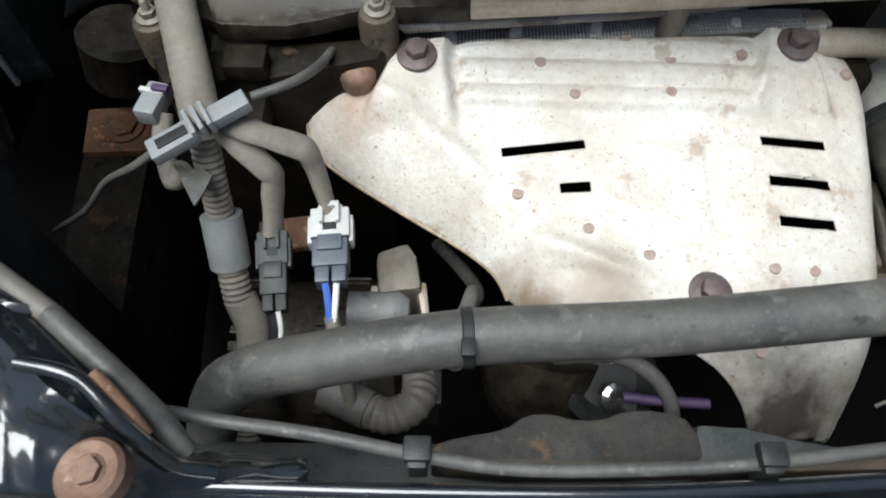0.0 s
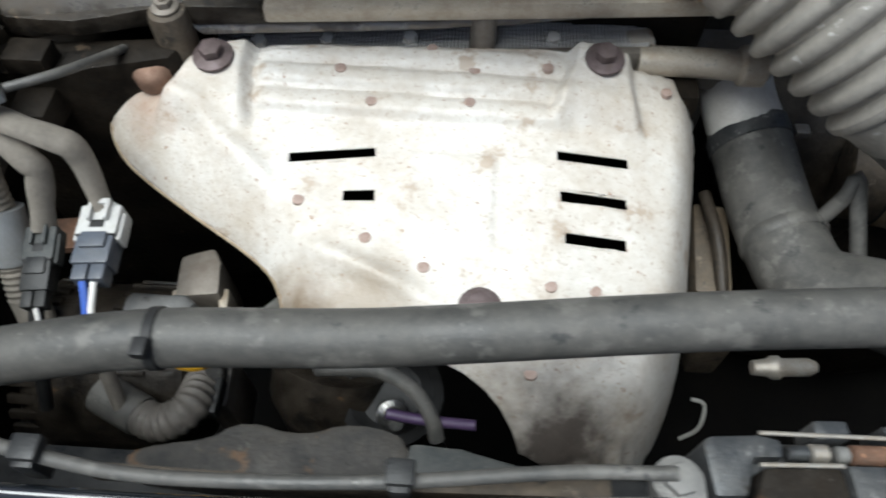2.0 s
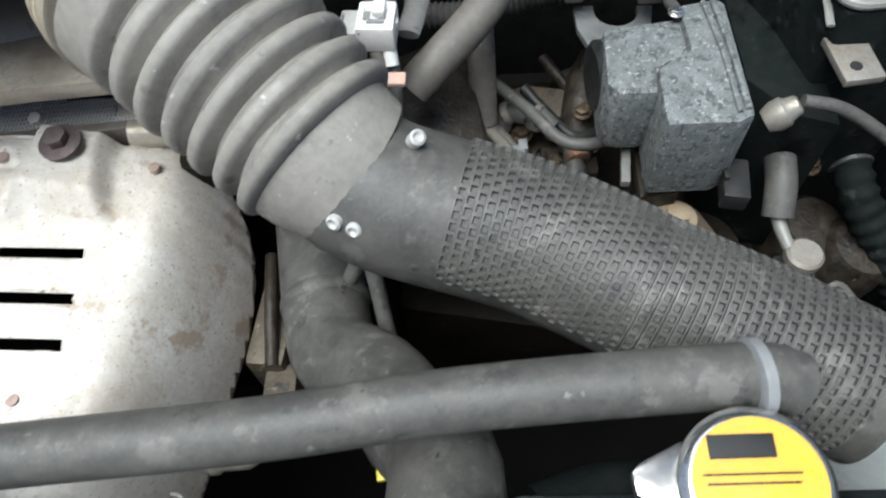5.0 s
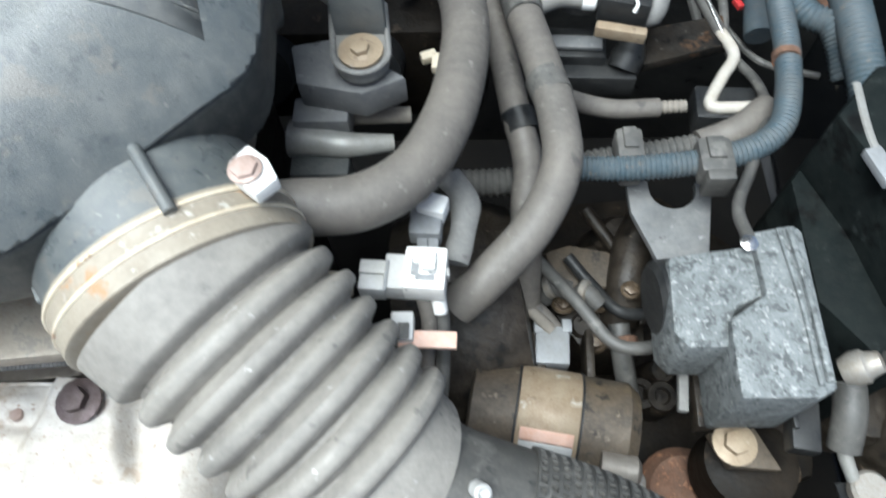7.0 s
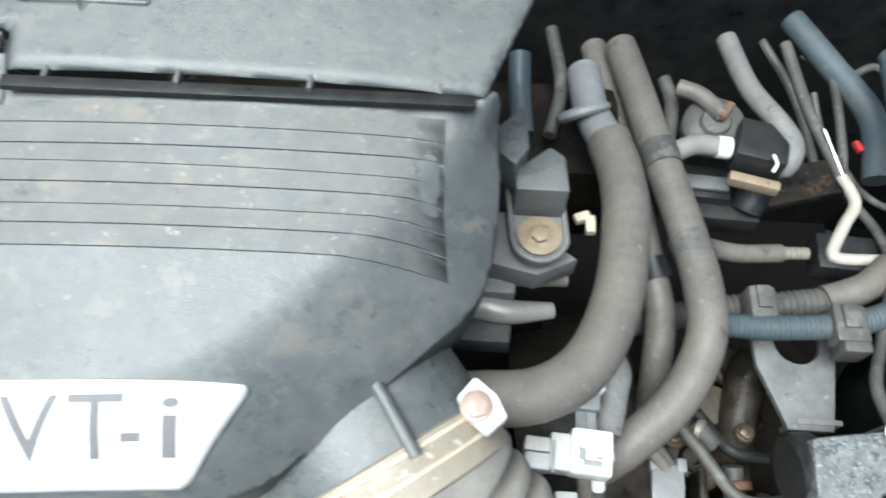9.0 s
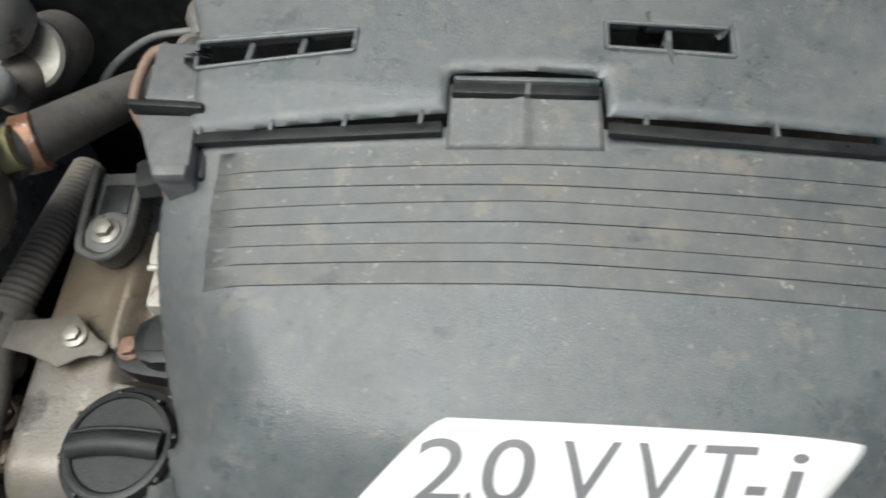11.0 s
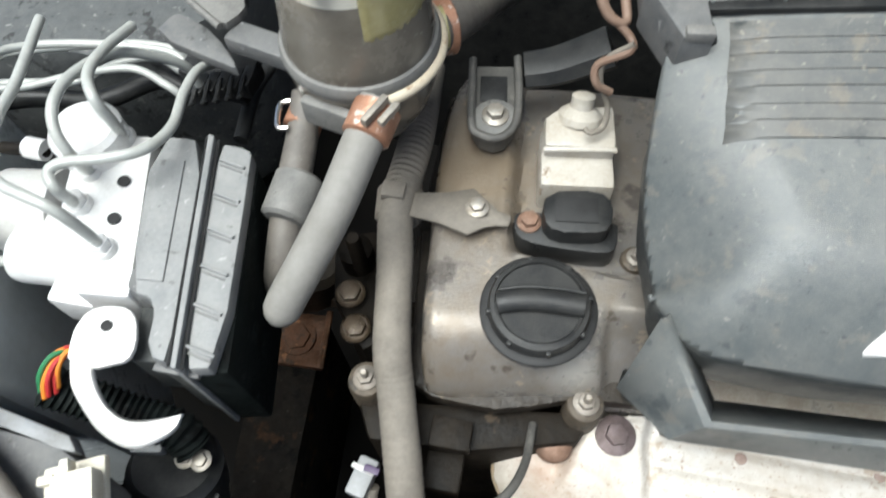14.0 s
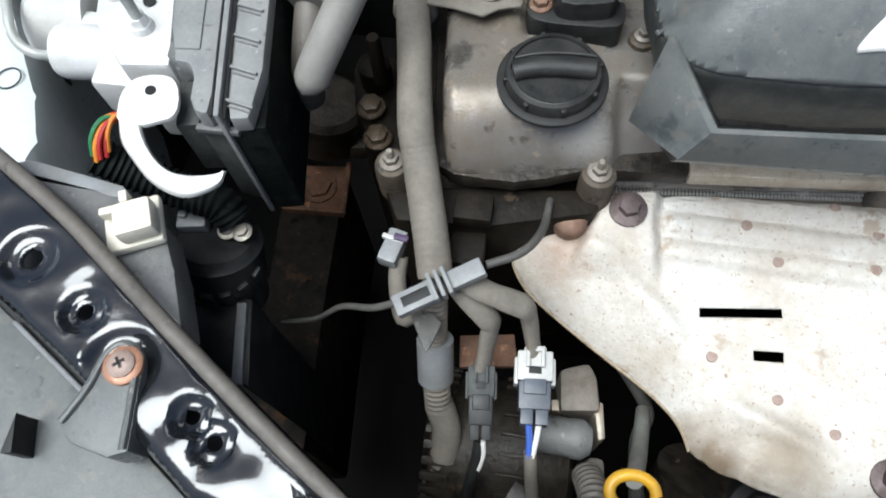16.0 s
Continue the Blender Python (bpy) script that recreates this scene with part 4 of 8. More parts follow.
part("hood", prism([(-0.0791, 0.4543), (-0.0711, 0.4623), (-0.0389, 0.4698), (-0.0345, 0.4380), (-0.0765, 0.4330)], 0.826, 0.842, 0.0045), M_DIRTY, plug, "rounded upper half")
part("front_lip", tube([(-0.0765, 0.4330, 0.838), (-0.056, 0.4358, 0.839), (-0.0348, 0.4385, 0.839)], 0.0018, 8), M_DIRTY, plug)
part("dome", lathe([(0.014, 0), (0.013, 0.004), (0.009, 0.007), (0.007, 0.008), (0.007, 0.015), (0.005, 0.016)], (-0.058, 0.4585, 0.838), (0, 0.5, 1), 24), M_DIRTY, plug)
loops = thing("wire_bundle", (-0.056, 0.472, 0.860), "faded brown wires looped beside the engine cover", "wire")
part("wire", tube([(-0.048, 0.501, 0.937), (-0.058, 0.496, 0.933), (-0.062, 0.477, 0.924), (-0.055, 0.468, 0.912), (-0.045, 0.469, 0.907), (-0.047, 0.481, 0.912)], 0.0026, 10), M_BROWNW, loops)
part("wire", tube([(-0.060, 0.477, 0.920), (-0.055, 0.470, 0.912), (-0.042, 0.464, 0.903), (-0.040, 0.458, 0.899), (-0.055, 0.458, 0.886), (-0.054, 0.453, 0.877), (-0.045, 0.455, 0.869)], 0.0022, 8), M_BROWNW, loops)
part("wire", tube([(-0.039, 0.459, 0.903), (-0.051, 0.459, 0.890), (-0.052, 0.456, 0.877), (-0.045, 0.453, 0.860), (-0.045, 0.445, 0.851), (-0.052, 0.439, 0.851), (-0.055, 0.442, 0.851)], 0.0016, 8), M_LOOM, loops)

tab = thing("hanger_bracket", (-0.113, 0.455, 0.830), "dark plastic hanger bracket bolted to the valve cover", "bracket")
HANGER = [(-0.1285, 0.4930), (-0.1010, 0.4970), (-0.0965, 0.4721), (-0.0952, 0.4503), (-0.1000, 0.4405), (-0.1067, 0.4369), (-0.1160, 0.4390), (-0.1214, 0.4461)]
part("plate", prism(HANGER, 0.821, 0.834, 0.0015), M_RUBBER, tab)
part("rim", tube([(*HANGER[0], 0.840), (*HANGER[7], 0.838), (*HANGER[6], 0.837), (*HANGER[5], 0.837), (*HANGER[4], 0.837), (*HANGER[3], 0.838), (*HANGER[2], 0.840), (*HANGER[1], 0.842)], 0.0026, 10), M_RUBBER, tab, "raised edge of the pocket")
# Black box on the plate paints the pocket's shade.
part("pocket", box((-0.1125, 0.476, 0.8342), (0.017, 0.020, 0.0016), 0.0006, rz=8), M_BLACK, tab, "black box giving the pocket its shade")
part("washer", lathe([(0.0135, 0), (0.0135, 0.003), (0.0118, 0.0042), (0.008, 0.0042)], (-0.1080, 0.4525, 0.834), (0, 0, 1), 28), M_DUSTY, tab)
part("bolt", hexhead((-0.1080, 0.4525, 0.838), 0.0055, 0.007, washer=1.5), M_STEEL, tab)
part("arm", tube([(-0.095, 0.486, 0.843), (-0.075, 0.490, 0.847), (-0.046, 0.497, 0.860)], 0.013, 8, r1=0.015, squash=0.7), M_BLACK, tab, "ribbed dark arm")

clampb = thing("loom_clamp", (-0.126, 0.395, 0.821), "bare steel plate with plastic clamp holding the loom", "bracket")
part("plate", loft([(-0.147, 0.3985, 0.826), (-0.130, 0.4015, 0.826), (-0.113, 0.4065, 0.827), (-0.103, 0.3985, 0.827), (-0.096, 0.3935, 0.827), (-0.089, 0.3915, 0.828)], [(-0.147, 0.391, 0.8255), (-0.130, 0.392, 0.824), (-0.114, 0.392, 0.826), (-0.104, 0.391, 0.825), (-0.097, 0.389, 0.826), (-0.089, 0.388, 0.828)], [(-0.147, 0.3835, 0.826), (-0.130, 0.3815, 0.826), (-0.112, 0.376, 0.827), (-0.103, 0.3825, 0.827), (-0.096, 0.3848, 0.827), (-0.090, 0.3845, 0.828)]), M_LOOM, clampb, "stained steel plate with a pinched tip", thick=0.002)
part("bolt", hexhead((-0.109, 0.394, 0.827), 0.0046, 0.005), M_STEEL, clampb)
part("band", lathe([(0.0125, -0.011), (0.0142, -0.009), (0.0142, 0.009), (0.0125, 0.011)], (-0.157, 0.396, 0.813), (0.12, -1, -0.1), 24), M_LOOM, clampb, "dusty plastic clamp band")
part("latch", box((-0.159, 0.396, 0.828), (0.014, 0.011, 0.008), 0.0015), M_LOOM, clampb)

# ---- wiring loom down the left of the engine ----
loom = thing("wiring_loom", (-0.132, 0.265, 0.688), "dusty corrugated and taped wiring loom with two connectors", "wiring loom")
part("conduit", tube([(-0.163, 0.516, 0.800), (-0.156, 0.445, 0.817), (-0.157, 0.403, 0.819)], 0.0112, 18, rib=(0.0040, 0.0009)), M_LOOM, loom, "ribbed plastic conduit")
part("taped_run", tube([(-0.156, 0.410, 0.819), (-0.156, 0.385, 0.819), (-0.151, 0.357, 0.813), (-0.143, 0.311, 0.807), (-0.138, 0.292, 0.795), (-0.127, 0.255, 0.781), (-0.120, 0.229, 0.768)], 0.0108, 18, wobble=0.03, rib=(0.0052, 0.00022)), M_LOOM, loom, "cloth-taped run")
part("conduit", tube([(-0.120, 0.226, 0.765), (-0.120, 0.214, 0.740), (-0.120, 0.204, 0.714)], 0.0082, 18, rib=(0.0040, 0.0009)), M_LOOM, loom, "ribbed plastic conduit")
part("sleeve", tube([(-0.120, 0.206, 0.718), (-0.118, 0.187, 0.692)], 0.0120, 20), M_GREYP, loom, "smooth grey plastic sleeve")
part("conduit", tube([(-0.118, 0.189, 0.697), (-0.115, 0.172, 0.675)], 0.0092, 18, rib=(0.0040, 0.0009)), M_LOOM, loom)
part("taped_run", tube([(-0.115, 0.174, 0.675), (-0.108, 0.160, 0.662), (-0.108, 0.143, 0.649)], 0.0102, 16, wobble=0.06), M_LOOM, loom)
part("conduit", tube([(-0.108, 0.146, 0.651), (-0.113, 0.126, 0.628), (-0.114, 0.096, 0.602)], 0.0095, 18, rib=(0.0040, 0.0009)), M_LOOM, loom)
part("branch", tube([(-0.109, 0.226, 0.770), (-0.095, 0.217, 0.761), (-0.087, 0.212, 0.755), (-0.084, 0.211, 0.750), (-0.085, 0.207, 0.743), (-0.087, 0.191, 0.722)], 0.0072, 12, wobble=0.2, squash=0.62, step=0.0022), M_LOOM, loom, "flattened taped branch")
part("branch", tube([(-0.105, 0.227, 0.774), (-0.086, 0.222, 0.770), (-0.070, 0.220, 0.764), (-0.065, 0.220, 0.759), (-0.062, 0.217, 0.747), (-0.056, 0.203, 0.724)], 0.0074, 12, wobble=0.2, squash=0.62, step=0.0022), M_LOOM, loom, "flattened taped branch")


def two_part_plug(a, b, wide, first, second, parent):
    """A plug and socket in line from a to b."""
    a, b = Vector(a), Vector(b)
    m = frame_to(a, b - a, (0, 0, 1))
    n = (b - a).length
    def blk(x, y, w, sx, sy, sl, bev=0.0012):
        return box((x * wide, y * wide, w * n), (sx * wide, sy * wide, sl * n), bev, m=m)
    p = part("connector", merge(blk(0, 0, 0.24, 0.96, 0.72, 0.40), blk(0, 0, 0.06, 0.62, 0.60, 0.16), blk(0.50, 0, 0.30, 0.12, 0.44, 0.36, 0.0008), blk(-0.50, 0, 0.30, 0.12, 0.44, 0.36, 0.0008)), first, parent)
    part("latch", merge(blk(0.20, 0.42, 0.14, 0.10, 0.20, 0.26, 0.0006), blk(-0.20, 0.42, 0.14, 0.10, 0.20, 0.26, 0.0006), blk(0, 0.44, 0.03, 0.50, 0.16, 0.07, 0.0006)), first, p)
    # Black tile gives the latch window its shade.
    part("window", blk(0, 0.365, 0.30, 0.34, 0.02, 0.10, 0.0003), M_INK, p, "black tile for the latch window")
    part("socket", merge(blk(0, 0, 0.60, 0.86, 0.66, 0.42), blk(0, 0.36, 0.52, 0.60, 0.12, 0.20, 0.0007), blk(-0.20, 0, 0.90, 0.34, 0.50, 0.20, 0.0008), blk(0.20, 0, 0.90, 0.34, 0.50, 0.20, 0.0008)), second, p)
    part("seam", blk(0, 0.02, 0.445, 0.92, 0.70, 0.018, 0.0003), M_INK, p)

two_part_plug((-0.088, 0.1945, 0.719), (-0.083, 0.149, 0.709), 0.0175, M_SIDE, M_BLACK, loom)
two_part_plug((-0.056, 0.206, 0.722), (-0.052, 0.160, 0.7205), 0.0225, M_PALEP, M_SLATE, loom)
part("wire", tube([(-0.083, 0.149, 0.708), (-0.084, 0.137, 0.696), (-0.090, 0.113, 0.655)], 0.0040, 10), M_BLACK, loom)
part("wire", tube([(-0.081, 0.148, 0.712), (-0.080, 0.141, 0.705), (-0.082, 0.133, 0.695)], 0.0015, 8), M_WHITE, loom)
part("wire", tube([(-0.052, 0.146, 0.711), (-0.050, 0.136, 0.700), (-0.044, 0.112, 0.660)], 0.0042, 10), M_LOOM, loom)
part("wire", tube([(-0.055, 0.160, 0.723), (-0.0535, 0.152, 0.718), (-0.0525, 0.143, 0.711)], 0.0021, 8), M_BLUEW, loom)
part("wire", tube([(-0.049, 0.160, 0.723), (-0.0495, 0.152, 0.718), (-0.0505, 0.143, 0.711)], 0.0018, 8), M_WHITE, loom)
holder = thing("cable_holder", (-0.119, 0.226, 0.757), "grey plastic cable holder clipped across the loom", "cable holder")
ha, hb = Vector((-0.138, 0.203, 0.778)), Vector((-0.091, 0.231, 0.787))
hm = frame_to(ha, hb - ha)
hn = (hb - ha).length
part("channel", merge(box((0, 0, hn * 0.22), (0.013, 0.007, hn * 0.44), 0.001, m=hm), box((0, 0.001, hn * 0.78), (0.011, 0.007, hn * 0.42), 0.001, m=hm)), M_GREYP, holder)
part("groove", box((0, 0.0038, hn * 0.24), (0.006, 0.0012, hn * 0.30), 0.0003, m=hm), M_INK, holder)
for k in (0.44, 0.52, 0.60):
    part("clip", box((0, 0.004, hn * k), (0.017, 0.008, 0.0026), 0.0008, m=hm), M_GREYP, holder)
part("flap", prism([(-0.132, 0.206, 0.761)[:2], (-0.120, 0.210, 0.761)[:2], (-0.113, 0.204, 0.761)[:2], (-0.116, 0.192, 0.761)[:2], (-0.119, 0.185, 0.761)[:2]], (0.757), (0.759), 0.0006), M_RUBBER, holder, "loose flap of tape")
part("cable", tube([(-0.058, 0.292, 0.761), (-0.061, 0.263, 0.778), (-0.071, 0.243, 0.787), (-0.090, 0.232, 0.788)], 0.0026, 10), M_RUBBER, holder, "thin grey cable")
part("cable", tube([(-0.138, 0.208, 0.774), (-0.155, 0.207, 0.761), (-0.179, 0.212, 0.740), (-0.201, 0.210, 0.714), (-0.232, 0.212, 0.688)], 0.0024, 10, r1=0.0016), M_RUBBER, holder, "thin grey cable")
side_plug = thing("loose_connector", (-0.152, 0.252, 0.748), "pale grey connector on a taped tail beside the loom", "connector")
part("shell", box((-0.148, 0.243, 0.770), (0.012, 0.022, 0.011), 0.002, rz=-12), M_GREYP, side_plug)
part("rim", box((-0.148, 0.247, 0.775), (0.014, 0.003, 0.003), 0.0006, rz=-12), M_PALEP, side_plug)
part("tail", tube([(-0.144, 0.240, 0.765), (-0.144, 0.227, 0.757), (-0.138, 0.208, 0.748), (-0.130, 0.210, 0.757)], 0.0055, 10), M_LOOM, side_plug)
part("pin", box((-0.143, 0.247, 0.777), (0.009, 0.004, 0.004), 0.0008, rz=-10), M_PURPLE, side_plug)

# ---- alternator ----
alt = thing("alternator", (-0.063, 0.174, 0.516), "grimy aluminium alternator with cooling slots", "alternator")
ac = Vector((-0.068, 0.160, 0.602))
part("body", lathe([(0.028, -0.058), (0.05, -0.052), (0.056, -0.04), (0.056, 0.03), (0.05, 0.045), (0.03, 0.052)], ac, (1, 0.05, 0), 40), M_GRIME, alt)
for k in range(22):
    a = radians(-20 + k * 11)
    part("fin", box((ac.x - 0.046, ac.y + 0.0555 * math.cos(a), ac.z + 0.0555 * math.sin(a)), (0.018, 0.004, 0.006), 0.001, rx=math.degrees(a)), M_GRIME, alt)
for k in range(9):
    a = radians(30 + k * 14)
    part("slot_rib", box((ac.x + 0.012, ac.y + 0.057 * math.cos(a), ac.z + 0.057 * math.sin(a)), (0.03, 0.003, 0.003), 0.0008, rx=math.degrees(a)), M_GRIME, alt)
part("top_housing", prism([(-0.036, 0.213, 0.666)[:2], (-0.015, 0.221, 0.666)[:2], (-0.009, 0.210, 0.666)[:2], (-0.005, 0.187, 0.666)[:2], (-0.033, 0.183, 0.666)[:2]], (0.602), (0.664), 0.005), M_CAST, alt, "bright cast end housing")
part("rim", prism([(-0.039, 0.193, 0.658)[:2], (-0.003, 0.196, 0.658)[:2], (-0.000, 0.171, 0.658)[:2], (-0.005, 0.169, 0.658)[:2], (-0.008, 0.187, 0.658)[:2], (-0.038, 0.185, 0.658)[:2]], (0.602), (0.655), 0.002), M_FLANGE, alt, "bright machined rim")
part("side_housing", prism([(-0.009, 0.161, 0.636)[:2], (0.003, 0.161, 0.636)[:2], (0.006, 0.126, 0.636)[:2], (-0.010, 0.126, 0.636)[:2]], (0.568), (0.635), 0.004), M_CAST, alt)
part("plug", lathe([(0.0125, 0), (0.0125, 0.022), (0.0132, 0.024), (0.0132, 0.030), (0.009, 0.036), (0.003, 0.037)], (-0.048, 0.165, 0.675), (1, -0.02, 0), 24), M_ABS, alt, "smooth grey round plug")
solid("rusty_tab", prism([(-0.107, 0.220, 0.688)[:2], (-0.070, 0.226, 0.688)[:2], (-0.065, 0.204, 0.688)[:2], (-0.104, 0.198, 0.688)[:2]], (0.682), (0.688), 0.001), M_RUST, "rusty steel tab above the alternator", "bracket")

# ---- intake hose ----
intake = thing("intake_hose", (0.373, 0.289, 0.748), "ribbed grey rubber air intake hose with a honeycomb sleeve", "hose")
ring_c, ring_d = Vector((0.294, 0.350, 0.827)), Vector((0.55, -0.80, -0.20)).normalized()
part("bellows", tube([ring_c + ring_d * 0.006, (0.331, 0.315, 0.807), (0.377, 0.276, 0.781)], 0.0558, 44, rib=(0.0150, 0.0082), r1=0.0485, plain=0.019, wobble=0.035, fold=2.4, step=0.0016), M_BELLOWS, intake)
part("collar", tube([(0.368, 0.283, 0.782), (0.381, 0.273, 0.777), (0.388, 0.271, 0.770)], 0.0455, 36, r1=0.0415), M_BELLOWS, intake, "smooth rubber cuff")
SL = [(0.382, 0.275, 0.771), (0.404, 0.259, 0.764), (0.477, 0.237, 0.753), (0.536, 0.206, 0.746), (0.570, 0.190, 0.741), (0.625, 0.163, 0.731)]
part("sleeve", tube(SL, 0.0388, 36, r1=0.0345), M_RUBBER, intake)
# honeycomb relief: staggered pits in a raised lattice round the sleeve
line, total = curve(SL, 0.0049)
cells = []
ROUND = 0.136
for i in range(14, len(line) - 3):
    d = (line[i + 1] - line[i - 1]).normalized()
    x = Vector((0, 0, 1)) - d * d.z
    x.normalize()
    y = d.cross(x)
    r = 0.0388 + (0.0345 - 0.0388) * i / (len(line) - 1)
    for k in range(-11, 11):
        a0 = (k + 0.5 * (i % 2)) * ROUND
        vs = []
        for wide, deep, up in ((0.5, 0.5, 0.0001), (0.5, 0.5, 0.0017), (0.34, 0.30, 0.0019), (0.30, 0.25, -0.0016)):
            for sa_, sd_ in ((-1, -1), (1, -1), (1, 1), (-1, 1)):
                a = a0 + sa_ * wide * ROUND
                vs.append(tuple(line[i] + d * (sd_ * deep * 0.0049) + (x * math.cos(a) + y * math.sin(a)) * (r + up)))
        fs = [(12, 13, 14, 15)]
        for lv in (0, 4, 8):
            fs += [(lv + j, lv + (j + 1) % 4, lv + 4 + (j + 1) % 4, lv + 4 + j) for j in range(4)]
        cells.append((vs, fs))
tagged(part("honeycomb", merge(*cells), M_RUBBER, intake, "honeycomb of small pits"), kind="stuff")
for q in ((0.425, 0.259, 0.806), (0.395, 0.227, 0.782), (0.386, 0.230, 0.784)):
    out = (Vector(q) - Vector((0.408, 0.279, 0.763))).normalized()
    part("rivet", lathe([(0.0038, -0.006), (0.0038, 0.001), (0.0026, 0.0018), (0.0012, 0.0002)], q, out, 18), M_PALEP, intake, "pale plastic rivet")
elbow = thing("throttle_elbow", ring_c, "smooth blue-grey plastic elbow beside the engine cover", "intake elbow")
part("dome", lathe([(0.010, -0.0700), (0.034, -0.0675), (0.0445, -0.0610), (0.0505, -0.0500), (0.0535, -0.0360), (0.0546, -0.0180), (0.0546, 0.006)], ring_c, ring_d, 44), M_COVER, elbow)
part("leg", tube([ring_c - ring_d * 0.035, ring_c - ring_d * 0.060 + Vector((-0.01, 0.02, -0.010)), ring_c - ring_d * 0.080 + Vector((-0.01, 0.06, -0.030))], 0.040, 30), M_COVER, elbow)
side = ring_d.cross(Vector((0, 0, 1))).normalized()
top = side.cross(ring_d)
part("rib", tube([ring_c + ring_d * s + top * r - side * 0.012 for s, r in ((-0.060, 0.034), (-0.050, 0.0445), (-0.036, 0.0525), (-0.018, 0.0560), (0.002, 0.0570))], 0.0028, 10), M_COVER, elbow)
for q in ((0.313, 0.390, 0.860), (0.249, 0.333, 0.847)):
    part("ear", box(q, (0.016, 0.010, 0.006), 0.0015, rz=-58), M_COVER, elbow)
part("band", lathe([(0.0545, -0.004), (0.0562, -0.003), (0.0566, 0.006), (0.0562, 0.0175), (0.0545, 0.0185)], ring_c, ring_d, 48), M_RUSTBAND, elbow, "rust-stained rubber cuff")
for k in (-0.0015, 0.0075):
    part("ring", lathe([(0.0560, 0), (0.0572, 0.0006), (0.0574, 0.0013), (0.0572, 0.0020), (0.0560, 0.0026)], ring_c + ring_d * k, ring_d, 48), M_CREAM, elbow, "bright wire clamp ring")
tabw = part("clamp_tab", prism([(0.326, 0.372, 0.877)[:2], (0.333, 0.381, 0.877)[:2], (0.342, 0.374, 0.877)[:2], (0.347, 0.365, 0.877)[:2], (0.339, 0.357, 0.877)[:2], (0.329, 0.365, 0.877)[:2]], (0.867), (0.875), 0.0015), M_WHITE, elbow, "white painted clamp tab")
part("screw", hexhead((0.334, 0.368, 0.876), 0.0055, 0.003, washer=1.25), M_RIVET, tabw, "pinkish rusty clamp screw")

# ---- hoses across the front ----
rod = thing("front_hose", (0.037, 0.108, 0.774), "long dark grey rubber hose across the front", "hose")
part("hose", tube([(-0.118, 0.083, 0.671), (-0.096, 0.089, 0.740), (-0.080, 0.094, 0.761), (-0.046, 0.099, 0.770), (0.019, 0.107, 0.778), (0.110, 0.113, 0.778), (0.243, 0.126, 0.783), (0.362, 0.135, 0.787), (0.444, 0.144, 0.791), (0.544, 0.149, 0.795), (0.566, 0.147, 0.791)], 0.0124, 22), M_RUBBER, rod)
part("clip", merge(lathe([(0.0124, -0.0026), (0.0134, -0.002), (0.0134, 0.002), (0.0124, 0.0026)], (0.019, 0.107, 0.778), (1, 0.06, 0), 24), box((0.019, 0.097, 0.791), (0.006, 0.008, 0.005), 0.001)), M_INK, rod, "black hose clip")
part("clamp", lathe([(0.0128, -0.003), (0.0152, -0.002), (0.0152, 0.002), (0.0128, 0.003)], (0.550, 0.148, 0.795), (1, 0.1, 0), 28), M_GREYP, rod, "grey spring clamp")

rad = thing("radiator_hose", (0.332, 0.292, 0.688), "thick dark rubber radiator hose with spring clamps", "hose")
part("hose", tube([(0.340, 0.344, 0.664), (0.344, 0.323, 0.658), (0.349, 0.288, 0.652), (0.355, 0.254, 0.651), (0.365, 0.220, 0.655), (0.394, 0.194, 0.679), (0.417, 0.159, 0.705), (0.433, 0.133, 0.724), (0.429, 0.065, 0.757)], 0.0275, 30, r1=0.0262), M_RUBBER, rad)
part("joint", lathe([(0.0275, -0.006), (0.0288, -0.003), (0.0288, 0.001), (0.0275, 0.003)], (0.355, 0.256, 0.651), (0.2, -1, 0), 32), M_RUBBER, rad)
part("outlet", tube([(0.325, 0.374, 0.692), (0.332, 0.357, 0.675), (0.341, 0.338, 0.662)], 0.0245, 24, r1=0.0265), M_OUTLET, rad, "pale aluminium water outlet")
part("flange", prism([(0.288, 0.353), (0.344, 0.353), (0.344, 0.387), (0.288, 0.387)], (0.688), (0.714), 0.003), M_CAST, rad)
part("band", lathe([(0.0278, -0.006), (0.0290, -0.005), (0.0290, 0.005), (0.0278, 0.006)], (0.342, 0.334, 0.660), (0.2, -0.95, -0.2), 30), M_GUN, rad, "grimy clamp band")
part("ear", box((0.373, 0.334, 0.673), (0.010, 0.009, 0.006), 0.0015), M_STEEL, rad)
for q in ((0.440, 0.106, 0.738), (0.435, 0.083, 0.746)):
    part("band", lathe([(0.0268, -0.004), (0.0285, -0.003), (0.0285, 0.003), (0.0268, 0.004)], q, (0.05, -1, 0.12), 28), M_RUBBER, rad)
part("label", box((0.435, 0.093, 0.768), (0.009, 0.010, 0.002), 0.0005), M_WHITE, rad, "scrap of white paint")
part("label", box((0.433, 0.077, 0.776), (0.009, 0.008, 0.002), 0.0005), M_WHITE, rad, "scrap of white paint")
part("clamp_ear", merge(tube([(0.450, 0.100, 0.761), (0.459, 0.100, 0.765), (0.461, 0.093, 0.765), (0.458, 0.085, 0.765), (0.451, 0.085, 0.761)], 0.0013, 8)), M_STEEL, rad, "wire clamp ears")
